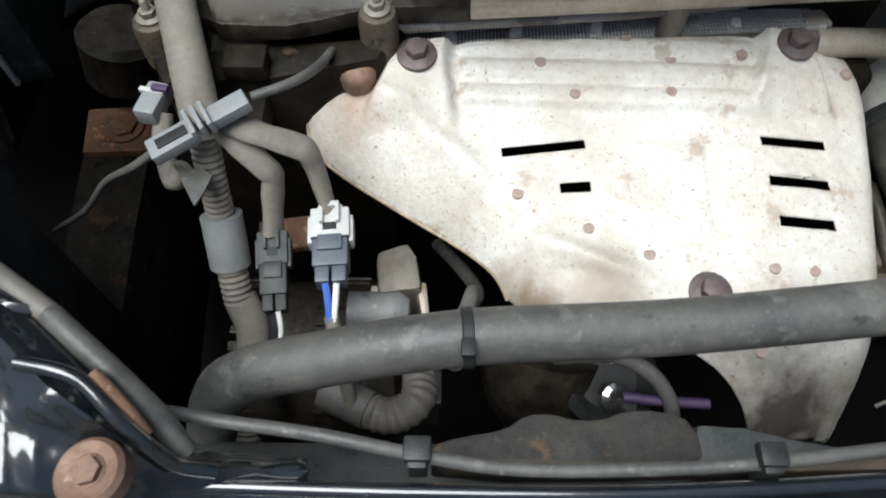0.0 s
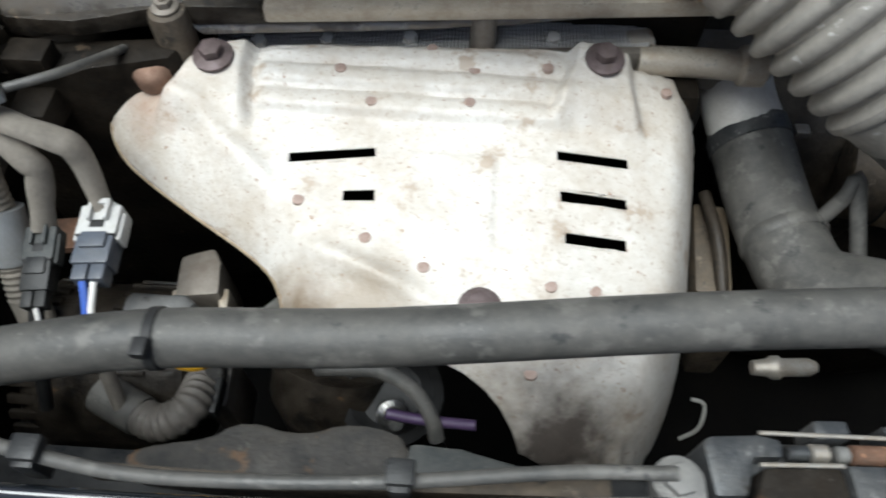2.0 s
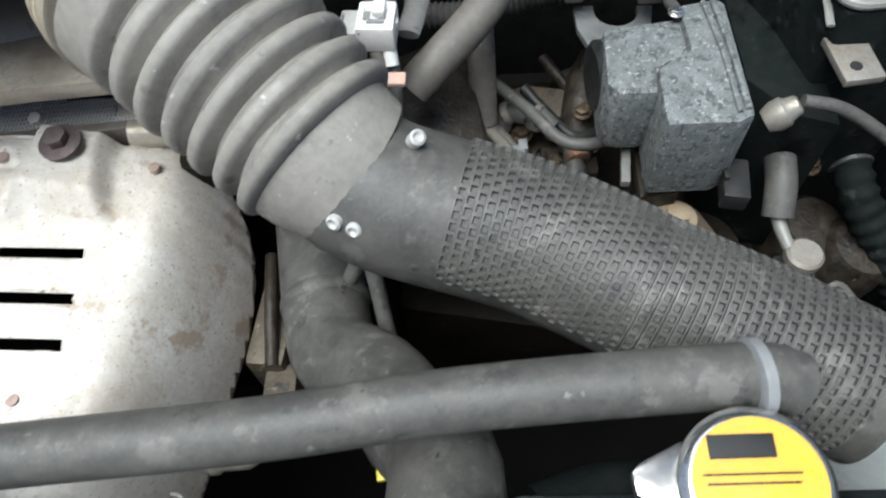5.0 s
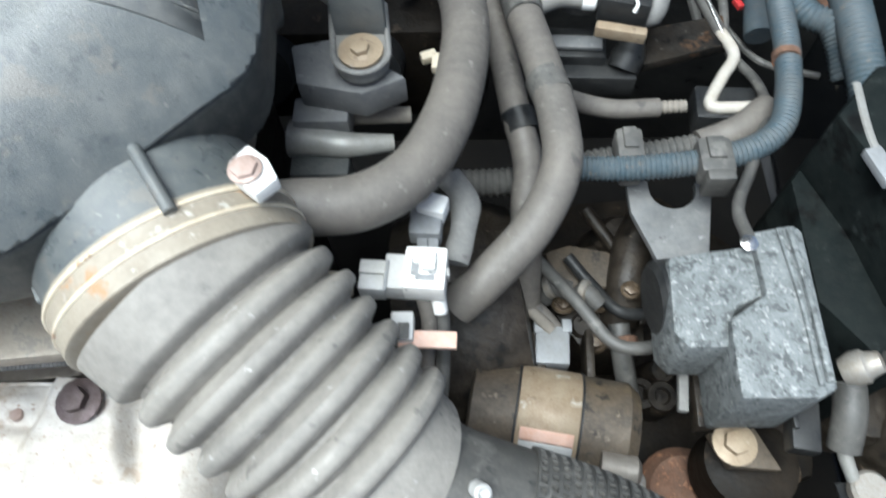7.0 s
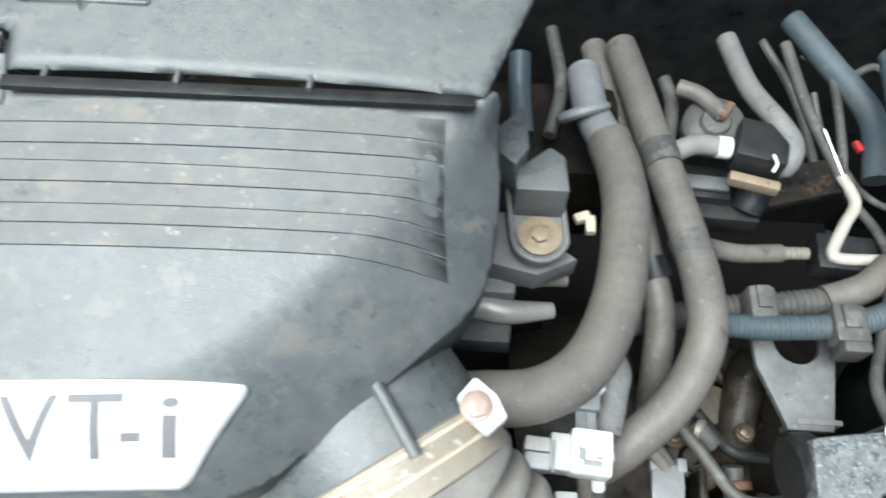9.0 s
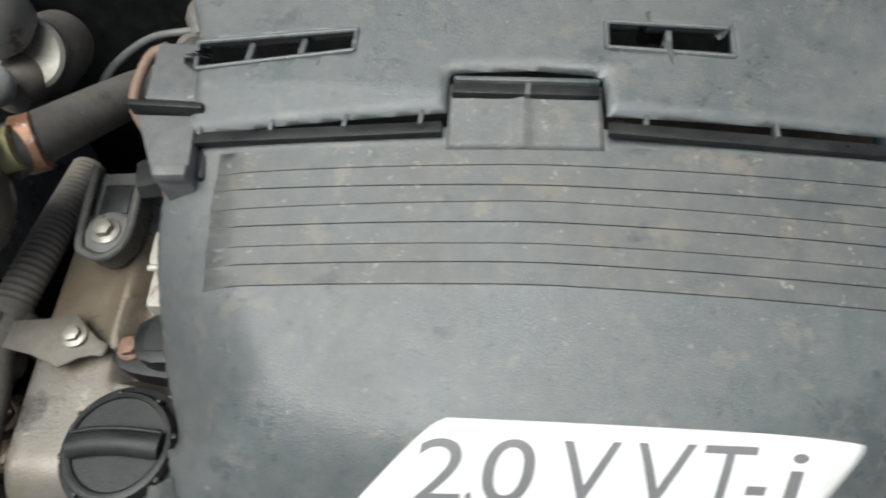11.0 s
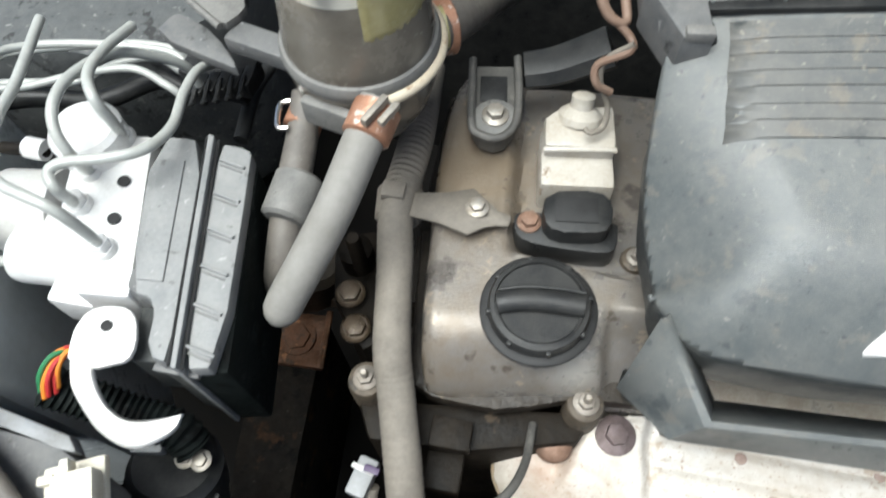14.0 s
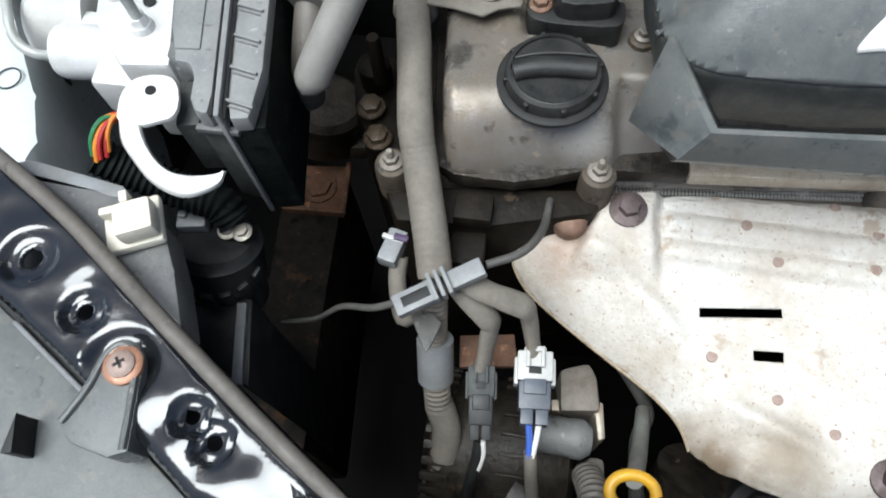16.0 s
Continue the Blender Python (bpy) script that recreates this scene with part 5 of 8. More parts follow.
# thermostat pipe stub at the cylinder head end
solid("water_pipe", merge(tube([(0.246, 0.336, 0.729), (0.279, 0.337, 0.728), (0.312, 0.337, 0.727)], 0.0095, 18), lathe([(0.010, 0), (0.013, 0.002), (0.013, 0.016), (0.010, 0.018)], (0.310, 0.337, 0.727), (1, 0, 0), 20)), M_FLANGE, "cast pipe stub at the end of the cylinder head", "pipe")


# ---- brake modulator with its pipes ----
abs_unit = thing("brake_modulator", (-0.352, 0.371, 0.774), "aluminium brake modulator block with a black finned control box", "brake unit")
part("block", prism([(-0.339, 0.385, 0.860)[:2], (-0.294, 0.391, 0.860)[:2], (-0.269, 0.294, 0.860)[:2], (-0.297, 0.291, 0.860)[:2], (-0.323, 0.320, 0.860)[:2], (-0.331, 0.352, 0.860)[:2]], (0.791), (0.860), 0.004), M_ALU, abs_unit, "bright machined aluminium block")
part("shoulder", lathe([(0.012, 0), (0.0155, 0.002), (0.0165, 0.006), (0.0165, 0.046)], (-0.360, 0.319, 0.830), (1, 0.05, 0), 28), M_ALU, abs_unit)
part("shoulder", box((-0.345, 0.333, 0.821), (0.045, 0.03, 0.03), 0.006), M_ALU, abs_unit)
part("shoulder", lathe([(0.020, 0), (0.020, 0.018), (0.017, 0.021)], (-0.324, 0.379, 0.856), (0, 0, 1), 28), M_ALU, abs_unit)
part("pump_motor", lathe([(0.026, 0), (0.026, 0.035), (0.022, 0.040)], (-0.353, 0.355, 0.817), (-1, -0.15, 0), 32), M_PALEP, abs_unit, "round grey pump motor")
part("foot", box((-0.303, 0.301, 0.826), (0.045, 0.02, 0.03), 0.004), M_ALU, abs_unit)
part("post", lathe([(0.0095, -0.05), (0.0095, -0.002), (0.0080, 0.0)], (-0.2665, 0.3055, 0.8585), (0.1, 0.05, 1), 22), M_ABS, abs_unit, "grey round post")
part("groove", tube([(-0.2625, 0.3935, 0.8618), (-0.249, 0.328, 0.8618), (-0.2355, 0.2630, 0.8618)], 0.0007, 6), M_INK, abs_unit, "dark seam line")
part("step", prism([(-0.270, 0.2955), (-0.2545, 0.2965), (-0.2500, 0.2680), (-0.2630, 0.2660)], 0.80, 0.8450, 0.002), M_SIDE, abs_unit)
# Top plates are coloured paler than the dark bodies below them.
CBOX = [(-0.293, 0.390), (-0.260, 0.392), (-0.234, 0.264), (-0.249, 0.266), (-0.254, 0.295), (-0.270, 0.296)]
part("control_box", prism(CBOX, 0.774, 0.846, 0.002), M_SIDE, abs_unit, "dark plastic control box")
part("control_cover", prism(rounded(CBOX, 1), 0.845, 0.862, 0.003), M_BOXTOP, abs_unit, "grey, dust-specked plastic cover of the control box")
part("raised_panel", prism([(-0.2835, 0.374), (-0.2685, 0.376), (-0.2535, 0.304), (-0.2680, 0.303)], 0.861, 0.8634, 0.0012), M_BOXTOP, abs_unit)
LID = [(-0.258, 0.392), (-0.237, 0.391), (-0.234, 0.385), (-0.212, 0.267), (-0.231, 0.263)]
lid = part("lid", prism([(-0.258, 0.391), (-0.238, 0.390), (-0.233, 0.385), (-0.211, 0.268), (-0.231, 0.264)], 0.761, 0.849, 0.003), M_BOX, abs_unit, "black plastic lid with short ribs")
part("lid_top", prism(rounded(LID, 1), 0.848, 0.860, 0.003), M_BOXTOP, lid, "grey, dust-specked top of the lid")
part("flange", prism([(-0.261, 0.394), (-0.257, 0.393), (-0.230, 0.262), (-0.233, 0.262)], 0.761, 0.865, 0.001), M_BOXTOP, abs_unit)
part("groove", tube([(-0.2555, 0.3925, 0.8612), (-0.242, 0.328, 0.8612), (-0.2285, 0.2630, 0.8612)], 0.0009, 6), M_INK, abs_unit, "dark seam line")
la, lb = Vector((-0.243, 0.379, 0.861)), Vector((-0.223, 0.273, 0.861))
for k in range(6):
    q = la.lerp(lb, k / 5)
    part("rib", box((q.x, q.y, q.z), (0.016, 0.0018, 0.0024), 0.0007, rz=-12), M_BOXTOP, lid)
    part("rib_groove", box((q.x, q.y - 0.0028, q.z - 0.0007), (0.014, 0.0010, 0.0008), 0.0002, rz=-12), M_ABS, lid)
fa, fb = Vector((-0.241, 0.265, 0.847)), Vector((-0.232, 0.278, 0.787))
for k in range(4):
    q = fa.lerp(fb, k / 3.3)
    part("front_rib", box((q.x + 0.004, q.y, q.z), (0.024, 0.004, 0.004), 0.0008), M_ABS, lid)
# Flat black discs stand for the shade inside drilled ports.
for q in ((-0.298, 0.358, 0.861), (-0.294, 0.335, 0.861)):
    part("port", lathe([(0.0036, 0), (0.0036, 0.0006), (0.001, 0.0006)], q, (0, 0, 1), 14), M_INK, abs_unit, "black disc for a drilled port")
PIPES = [
    [(-0.292, 0.317, 0.860), (-0.290, 0.315, 0.886), (-0.298, 0.316, 0.903), (-0.323, 0.322, 0.907), (-0.341, 0.335, 0.903), (-0.352, 0.364, 0.899), (-0.358, 0.390, 0.894), (-0.374, 0.442, 0.886)],
    [(-0.319, 0.361, 0.860), (-0.313, 0.354, 0.886), (-0.319, 0.361, 0.899), (-0.324, 0.376, 0.903), (-0.325, 0.397, 0.899), (-0.320, 0.424, 0.886), (-0.309, 0.439, 0.869), (-0.300, 0.449, 0.851), (-0.298, 0.450, 0.834)],
    [(-0.310, 0.386, 0.860), (-0.302, 0.379, 0.886), (-0.304, 0.380, 0.903), (-0.314, 0.395, 0.903), (-0.316, 0.415, 0.899), (-0.318, 0.445, 0.886)],
    [(-0.316, 0.340, 0.860), (-0.312, 0.334, 0.886), (-0.318, 0.341, 0.890), (-0.313, 0.348, 0.890), (-0.293, 0.354, 0.890), (-0.278, 0.365, 0.886), (-0.275, 0.387, 0.877), (-0.282, 0.415, 0.869), (-0.286, 0.440, 0.860), (-0.288, 0.461, 0.843)],
    [(-0.357, 0.312, 0.834), (-0.368, 0.309, 0.839), (-0.381, 0.316, 0.843), (-0.392, 0.336, 0.847), (-0.420, 0.385, 0.843), (-0.444, 0.427, 0.834), (-0.452, 0.458, 0.826), (-0.433, 0.479, 0.817), (-0.388, 0.490, 0.813), (-0.343, 0.494, 0.808), (-0.329, 0.483, 0.800)],
    [(-0.459, 0.427, 0.800), (-0.461, 0.443, 0.804), (-0.436, 0.452, 0.804), (-0.408, 0.471, 0.800), (-0.376, 0.486, 0.795), (-0.348, 0.478, 0.791), (-0.338, 0.476, 0.783)],
]
for pts in PIPES:
    part("brake_pipe", tube(pts, 0.0030, 12), M_LINE, abs_unit, "bent grey steel brake pipe")
for q in ((-0.292, 0.317, 0.860), (-0.320, 0.361, 0.860), (-0.310, 0.386, 0.860), (-0.316, 0.340, 0.860)):
    part("pipe_nut", hexhead(q, 0.0055, 0.010, (0, 0, 1), 1.25), M_ALU, abs_unit)
part("pipe_nut", lathe([(0.0065, 0), (0.0065, 0.012), (0.004, 0.014)], (-0.362, 0.378, 0.847), (-1, 0.05, 0), 16), M_ALU, abs_unit)
part("mounting_stub", tube([(-0.362, 0.378, 0.847), (-0.392, 0.378, 0.843)], 0.004, 12), M_DARK, abs_unit)

strap = thing("white_strap", (-0.285, 0.285, 0.843), "white painted steel strap bracket on the brake unit", "bracket")
EYE = [(-0.2915, 0.2751), (-0.2888, 0.2847), (-0.2797, 0.2891), (-0.2686, 0.2896), (-0.2619, 0.284), (-0.2573, 0.2717), (-0.2582, 0.2634), (-0.2664, 0.2599), (-0.2731, 0.2567), (-0.2875, 0.2574), (-0.2901, 0.2661)]
part("eye", prism(rounded(EYE, 1), 0.8535, 0.857, 0.0010), M_WHITE, strap)
ARM_OUT = [(-0.2875, 0.2585, 0.8565), (-0.2822, 0.2471, 0.855), (-0.2736, 0.2381, 0.852), (-0.2644, 0.2305, 0.848), (-0.253, 0.2262, 0.844), (-0.2443, 0.2275, 0.84), (-0.2359, 0.2353, 0.836), (-0.2331, 0.2413, 0.834), (-0.2324, 0.2468, 0.836)]
ARM_IN = [(-0.2738, 0.2573, 0.8565), (-0.2711, 0.252, 0.855), (-0.2676, 0.2467, 0.852), (-0.2628, 0.2419, 0.848), (-0.2558, 0.2391, 0.844), (-0.2486, 0.2406, 0.84), (-0.2426, 0.2438, 0.836), (-0.2368, 0.2464, 0.834), (-0.2333, 0.2467, 0.836)]
arm_rows = [curve(q, curve(q, 0.002)[1] / 30)[0] for q in (ARM_OUT, ARM_IN)]
part("arm", loft(*[[a.lerp(b, f) + Vector((0, 0, up)) for a, b in zip(*arm_rows)] for f, up in ((0, -0.0015), (0.12, 0.0006), (0.5, -0.0004), (0.88, 0.0006), (1, -0.0015))]), M_WHITE, strap, "white curved arm with chipped edges", thick=0.002)
# Black disc in place of the eye's shaded hole.
part("hole", lathe([(0.003, 0), (0.003, 0.0008), (0.0005, 0.0008)], (-0.2755, 0.2785, 0.857), (0, 0, 1), 14), M_INK, strap, "black disc for a small round hole")

# black conduit with coloured wires, and the black round connector below
lead = thing("sensor_lead", (-0.298, 0.269, 0.774), "black corrugated conduit with coloured wires showing", "wiring")
part("conduit", tube([(-0.308, 0.249, 0.834), (-0.294, 0.249, 0.821), (-0.272, 0.247, 0.808), (-0.249, 0.245, 0.800), (-0.240, 0.239, 0.791)], 0.0115, 18, rib=(0.0042, 0.0015)), M_BOX, lead)
for k, (m, dx) in enumerate(((M_OWIRE, 0), (M_RED, 8), (M_GREEN, -8), (M_RED, 16), (M_OWIRE, -4), (M_OWIRE, 20), (M_RED, 4))):
    off = Vector((dx * 0.00028, k * 0.0012 - 0.003, 0.001 * (k % 3)))
    part("wire", tube([Vector((-0.302, 0.245, 0.839)) + off, Vector((-0.301, 0.252, 0.847)) + off, Vector((-0.297, 0.261, 0.851)) + off * 0.8, Vector((-0.290, 0.267, 0.847)) + off * 0.5], 0.0014, 8), m, lead)
sock = thing("round_connector", (-0.267, 0.228, 0.731), "large black round multi-pin connector", "connector")
part("shell", lathe([(0.021, -0.045), (0.024, -0.043), (0.024, -0.02), (0.0265, -0.018), (0.0265, 0.004), (0.024, 0.006), (0.022, 0.010), (0.012, 0.011)], (-0.252, 0.227, 0.774), (0.05, 0.35, 1), 36), M_BLACK, sock)
for k in range(7):
    part("lug", box((Vector((-0.253, 0.224, 0.770)) + Vector((0.027 * math.cos(radians(200 + k * 24)), 0.027 * math.sin(radians(200 + k * 24)), -0.006))), (0.007, 0.004, 0.016), 0.001, rz=200 + k * 24 + 90), M_BLACK, sock)
part("latch", merge(box((-0.266, 0.237, 0.787), (0.018, 0.012, 0.010), 0.002, rz=10), box((-0.271, 0.241, 0.789), (0.005, 0.01, 0.012), 0.001)), M_GREYP, sock)
part("screw", hexhead((-0.243, 0.233, 0.789), 0.004, 0.004), M_STEEL, sock)
part("screw", hexhead((-0.234, 0.233, 0.789), 0.004, 0.004), M_STEEL, sock)
part("tower", prism([(-0.272, 0.201, 0.757)[:2], (-0.230, 0.204, 0.757)[:2], (-0.217, 0.150, 0.757)[:2], (-0.255, 0.168, 0.757)[:2]], (0.516), (0.757), 0.002), M_BLACK, sock)
part("strip", box((-0.229, 0.175, 0.759), (0.006, 0.05, 0.004), 0.001, rz=12), M_GREYP, sock, "pale grey strip")

# ---- front-left body panel ----
def circle(c, r, n=18):
    return [(c[0] + r * math.cos(2 * math.pi * k / n), c[1] + r * math.sin(2 * math.pi * k / n)) for k in range(n)]


PANEL_HOLES = [((-0.303, 0.178, 0.860), 0.0052), ((-0.267, 0.156, 0.860), 0.0040), ((-0.203, 0.117, 0.856), 0.0034), ((-0.190, 0.108, 0.851), 0.0036)]
SCREW = (-0.241, 0.134, 0.851)
LP = [(-0.365, 0.246, 0.860)[:2], (-0.339, 0.229, 0.860)[:2], (-0.293, 0.203, 0.860)[:2], (-0.256, 0.178, 0.860)[:2], (-0.211, 0.144, 0.860)[:2], (-0.167, 0.115, 0.851)[:2], (-0.122, 0.086, 0.843)[:2], (-0.156, 0.074, 0.851)[:2], (-0.195, 0.085, 0.851)[:2], (-0.247, 0.120, 0.860)[:2], (-0.304, 0.153, 0.860)[:2], (-0.328, 0.166, 0.860)[:2]]


def left_panel_z(x, y, d):
    z = 0.856 - 0.03 * (x + 0.27) - 0.004 * (1 - min(1, min(d) / 0.006)) ** 2
    for q, r in PANEL_HOLES:
        e = math.hypot(x - q[0], y - q[1])
        z -= 0.0035 * (1 - step01(e, r * 2.0, r * 3.0))
    e = math.hypot(x - SCREW[0], y - SCREW[1])
    z -= 0.004 * (1 - step01(e, 0.013, 0.019))
    z += 0.0008 * noise.noise(Vector((x * 70, y * 70, 2))) + 0.0010 * math.sin((x * 0.75 - y) * 190) * step01(min(d), 0.002, 0.012) * 0.35
    return z


lp = thing("body_panel", (-0.271, 0.154, 0.817), "glossy black painted front panel with pressed holes", "body panel")
part("pressing", sheet(LP, left_panel_z, 0.0022, [circle(q, r) for q, r in PANEL_HOLES]), M_PAINT, lp, thick=0.0015)
part("edge", tube([(-0.343, 0.230, 0.863), (-0.291, 0.200, 0.863), (-0.254, 0.175, 0.863), (-0.209, 0.144, 0.863), (-0.165, 0.114, 0.854), (-0.122, 0.086, 0.845)], 0.0040, 12), M_HOSE, lp, "dusty rolled edge")
# Ink-black block fills the space under the panel in place of shade.
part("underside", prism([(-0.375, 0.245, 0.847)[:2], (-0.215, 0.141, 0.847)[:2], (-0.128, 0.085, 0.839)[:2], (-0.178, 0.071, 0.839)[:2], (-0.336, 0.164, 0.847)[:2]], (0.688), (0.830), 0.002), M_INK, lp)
part("shelf", prism([(-0.349, 0.232, 0.847)[:2], (-0.288, 0.224, 0.847)[:2], (-0.249, 0.208, 0.847)[:2], (-0.235, 0.184, 0.847)[:2], (-0.221, 0.154, 0.847)[:2], (-0.266, 0.180, 0.847)[:2], (-0.306, 0.206, 0.847)[:2]], (0.821), (0.847), 0.003), M_ABS, lp, "dust-greyed upper shelf with dull streaks")
part("brace", prism([(-0.348, 0.230, 0.847)[:2], (-0.332, 0.235, 0.847)[:2], (-0.277, 0.226, 0.847)[:2], (-0.270, 0.219, 0.847)[:2], (-0.283, 0.219, 0.847)[:2], (-0.345, 0.223, 0.847)[:2]], (0.836), (0.847), 0.0015), M_GREYP, lp, "dull grey edge strip")
lug = thing("white_clip", (-0.263, 0.207, 0.847), "small white plastic push-in clip", "clip")
part("base", box((-0.260, 0.203, 0.851), (0.028, 0.026, 0.006), 0.0020, rz=25), M_IVORY, lug)
part("body", box((-0.255, 0.202, 0.860), (0.019, 0.018, 0.012), 0.003, rz=25), M_IVORY, lug)
part("prong", box((-0.262, 0.211, 0.863), (0.004, 0.006, 0.008), 0.0008, rz=25), M_IVORY, lug)
part("prong", box((-0.270, 0.204, 0.860), (0.007, 0.004, 0.006), 0.0008, rz=25), M_IVORY, lug)
lamp = thing("headlamp_housing", (-0.302, 0.105, 0.774), "grey plastic headlamp housing with a screwed lug", "headlamp")
part("housing", prism([(-0.345, 0.169, 0.847)[:2], (-0.311, 0.150, 0.847)[:2], (-0.262, 0.121, 0.847)[:2], (-0.227, 0.100, 0.843)[:2], (-0.197, 0.081, 0.843)[:2], (-0.221, 0.055, 0.843)[:2], (-0.288, 0.045, 0.843)[:2]], (0.800), (0.830), 0.004), M_COVER, lamp)
LUG = rounded([(-0.2600, 0.1000), (-0.2530, 0.1200), (-0.2503, 0.1352), (-0.2475, 0.1428), (-0.2415, 0.1466), (-0.2335, 0.1430), (-0.2295, 0.1350), (-0.2260, 0.1150), (-0.2225, 0.0930)], 1)
part("lug", prism(LUG, 0.836, 0.8565, 0.003), M_COVER, lamp, "moulded mounting lug")
part("lug_rim", tube([(x, y, 0.8572) for x, y in ((-0.2565, 0.1060), (-0.2505, 0.1215), (-0.2480, 0.1345), (-0.2455, 0.1405), (-0.2410, 0.1432), (-0.2350, 0.1402), (-0.2320, 0.1345), (-0.2285, 0.1150), (-0.2260, 0.0990))], 0.0017, 8), M_COVER, lamp, "raised rim")
# Pale tubes paint the reflection streaks along the housing's edge.
for qa, qb in (((-0.3186, 0.1604, 0.8325), (-0.2640, 0.1272, 0.8325)), ((-0.3143, 0.1513, 0.8325), (-0.2660, 0.1228, 0.8325))):
    part("edge", tube([qa, Vector(qa).lerp(Vector(qb), 0.5), qb], 0.0013, 8), M_GREYP, lamp, "bright edge")
q = Vector((-0.2375, 0.1335, 0.8565))
part("washer", lathe([(0.0090, 0), (0.0090, 0.002), (0.0075, 0.003)], q, (0, 0, 1), 28), M_CLAMP, lamp, "copper-coloured washer")
screw = part("screw", lathe([(0.0062, 0.002), (0.0062, 0.004), (0.0045, 0.0056), (0.001, 0.006)], q, (0, 0, 1), 24), M_RIVET, lamp, "pinkish screw head")
part("cross", merge(box((q.x, q.y, q.z + 0.0059), (0.0055, 0.0013, 0.001), 0.0002, rz=40), box((q.x, q.y, q.z + 0.0059), (0.0013, 0.0055, 0.001), 0.0002, rz=40)), M_INK, screw)
part("shard", prism([(-0.285, 0.090, 0.847)[:2], (-0.285, 0.108, 0.847)[:2], (-0.280, 0.091, 0.847)[:2]], (0.817), (0.847), 0.0005), M_INK, lamp)

# ---- white washer tank at the wing ----
tank = thing("washer_tank", (-0.485, 0.353, 0.731), "pale blue-white plastic washer tank by the wing", "tank")
part("body", prism([(-0.546, 0.462, 0.817)[:2], (-0.476, 0.451, 0.817)[:2], (-0.441, 0.394, 0.817)[:2], (-0.402, 0.336, 0.817)[:2], (-0.375, 0.296, 0.817)[:2], (-0.360, 0.264, 0.817)[:2], (-0.362, 0.246, 0.817)[:2], (-0.414, 0.227, 0.817)[:2]], (0.516), (0.817), 0.012), M_TANK, tank)
tc = Vector((-0.396, 0.304, 0.818))
part("mark", tube([tc + Vector((0.0078 * math.cos(k * math.pi / 12), 0.0078 * math.sin(k * math.pi / 12), 0)) for k in range(25)], 0.0005, 6), M_INK, tank, "round moulded mark")
tq = (-0.397, 0.300, 0.818)
lettering("lettering", "C", 0.011, Matrix.Translation(tq) @ Matrix.Rotation(radians(12), 4, "Z"), M_INK, tank)
solid("tank_hose", tube([(-0.427, 0.375, 0.774), (-0.422, 0.339, 0.757), (-0.413, 0.303, 0.740)], 0.016, 18, rib=(0.005, 0.0012)), M_BLACK, "black ribbed hose beside the washer tank", "hose")

# ---- power steering reservoir and hoses ----
RX, RY = -0.1795, 0.4405
reservoir = thing("fluid_reservoir", (RX, RY, (0.834)), "amber plastic power steering reservoir with a black cap", "reservoir")
part("neck", lathe([(0.0345, 0.950), (0.0340, 0.958), (0.0335, 0.977)], (RX, RY, 0), (0, 0, 1), 44), M_IVORY, reservoir, "cream plastic neck")
part("window", loft(*[[(RX + r * math.cos(radians(a)), RY + r * math.sin(radians(a)), z) for a in range(-66, 24, 6)] for r, z in ((0.0372, 0.930), (0.0366, 0.940), (0.0358, 0.952), (0.0350, 0.964), (0.0344, 0.975))]), M_FLUID, reservoir, "olive fluid showing through the side", thick=0.001)
part("bowl", lathe([(0.037, 0.899), (0.0400, 0.907), (0.0392, 0.918), (0.0376, 0.930), (0.0360, 0.944), (0.0352, 0.953), (0.0338, 0.956)], (RX, RY, 0), (0, 0, 1), 44), M_SMOKE, reservoir, "smoky brown plastic bowl")
part("seam", tube([(RX + 0.0425 * math.cos(radians(a)), RY + 0.0425 * math.sin(radians(a)), 0.901) for a in range(-58, 82, 10)], 0.0034, 10), M_CREAM, reservoir, "yellowed moulded seam")
part("cup", lathe([(0.016, (0.839)), (0.026, (0.847)), (0.035, (0.864)), (0.0395, (0.881)), (0.0410, (0.901)), (0.038, (0.903))], (RX, RY, 0), (0, 0, 1), 44), M_SMOKE, reservoir, "smoky grey-brown lower half")
lidc = part("cap", lathe([(0.0345, (0.972)), (0.0362, (0.973)), (0.0362, (0.9835)), (0.0350, (0.9855)), (0.0335, (0.9862)), (0.0325, (0.9855)), (0.002, (0.9855))], (RX, RY, 0), (0, 0, 1), 48), M_CAPD, reservoir, "dark slate cap with faint moulded print")
part("lug", box((RX - 0.004, RY - 0.0365, (0.9785)), (0.014, 0.008, 0.012), 0.002, rz=-6), M_CAPD, lidc)
part("nib", box((RX - 0.0035, RY - 0.0375, (0.969)), (0.010, 0.006, 0.006), 0.0015, rz=-6), M_CREAM, lidc, "yellowed plastic nib")
part("nub", lathe([(0.001, 0), (0.0015, 0.001), (0.001, 0.0012)], (RX, RY, (0.986)), (0, 0, 1), 10), M_INK, lidc)
for a, r0, n in ((95, 0.020, 3), (160, 0.022, 4), (20, 0.022, 4), (265, 0.014, 5), (225, 0.021, 3)):  # worn moulded print, illegible
    for k in range(n):
        b = radians(a + (k - n / 2) * 9)
        part("print", box((RX + r0 * math.cos(b), RY + r0 * math.sin(b), 0.9856), (0.0022, 0.0032, 0.0005), 0.0001, rz=math.degrees(b)), M_CAPD, lidc, "illegible moulded print")
part("collar", tube([(RX + 0.0390 * math.cos(radians(a)), RY + 0.0390 * math.sin(radians(a)), 0.9055) for a in range(175, 421, 12)], 0.0036, 10, squash=1.6), M_DUSTY, reservoir, "grey steel holding band")
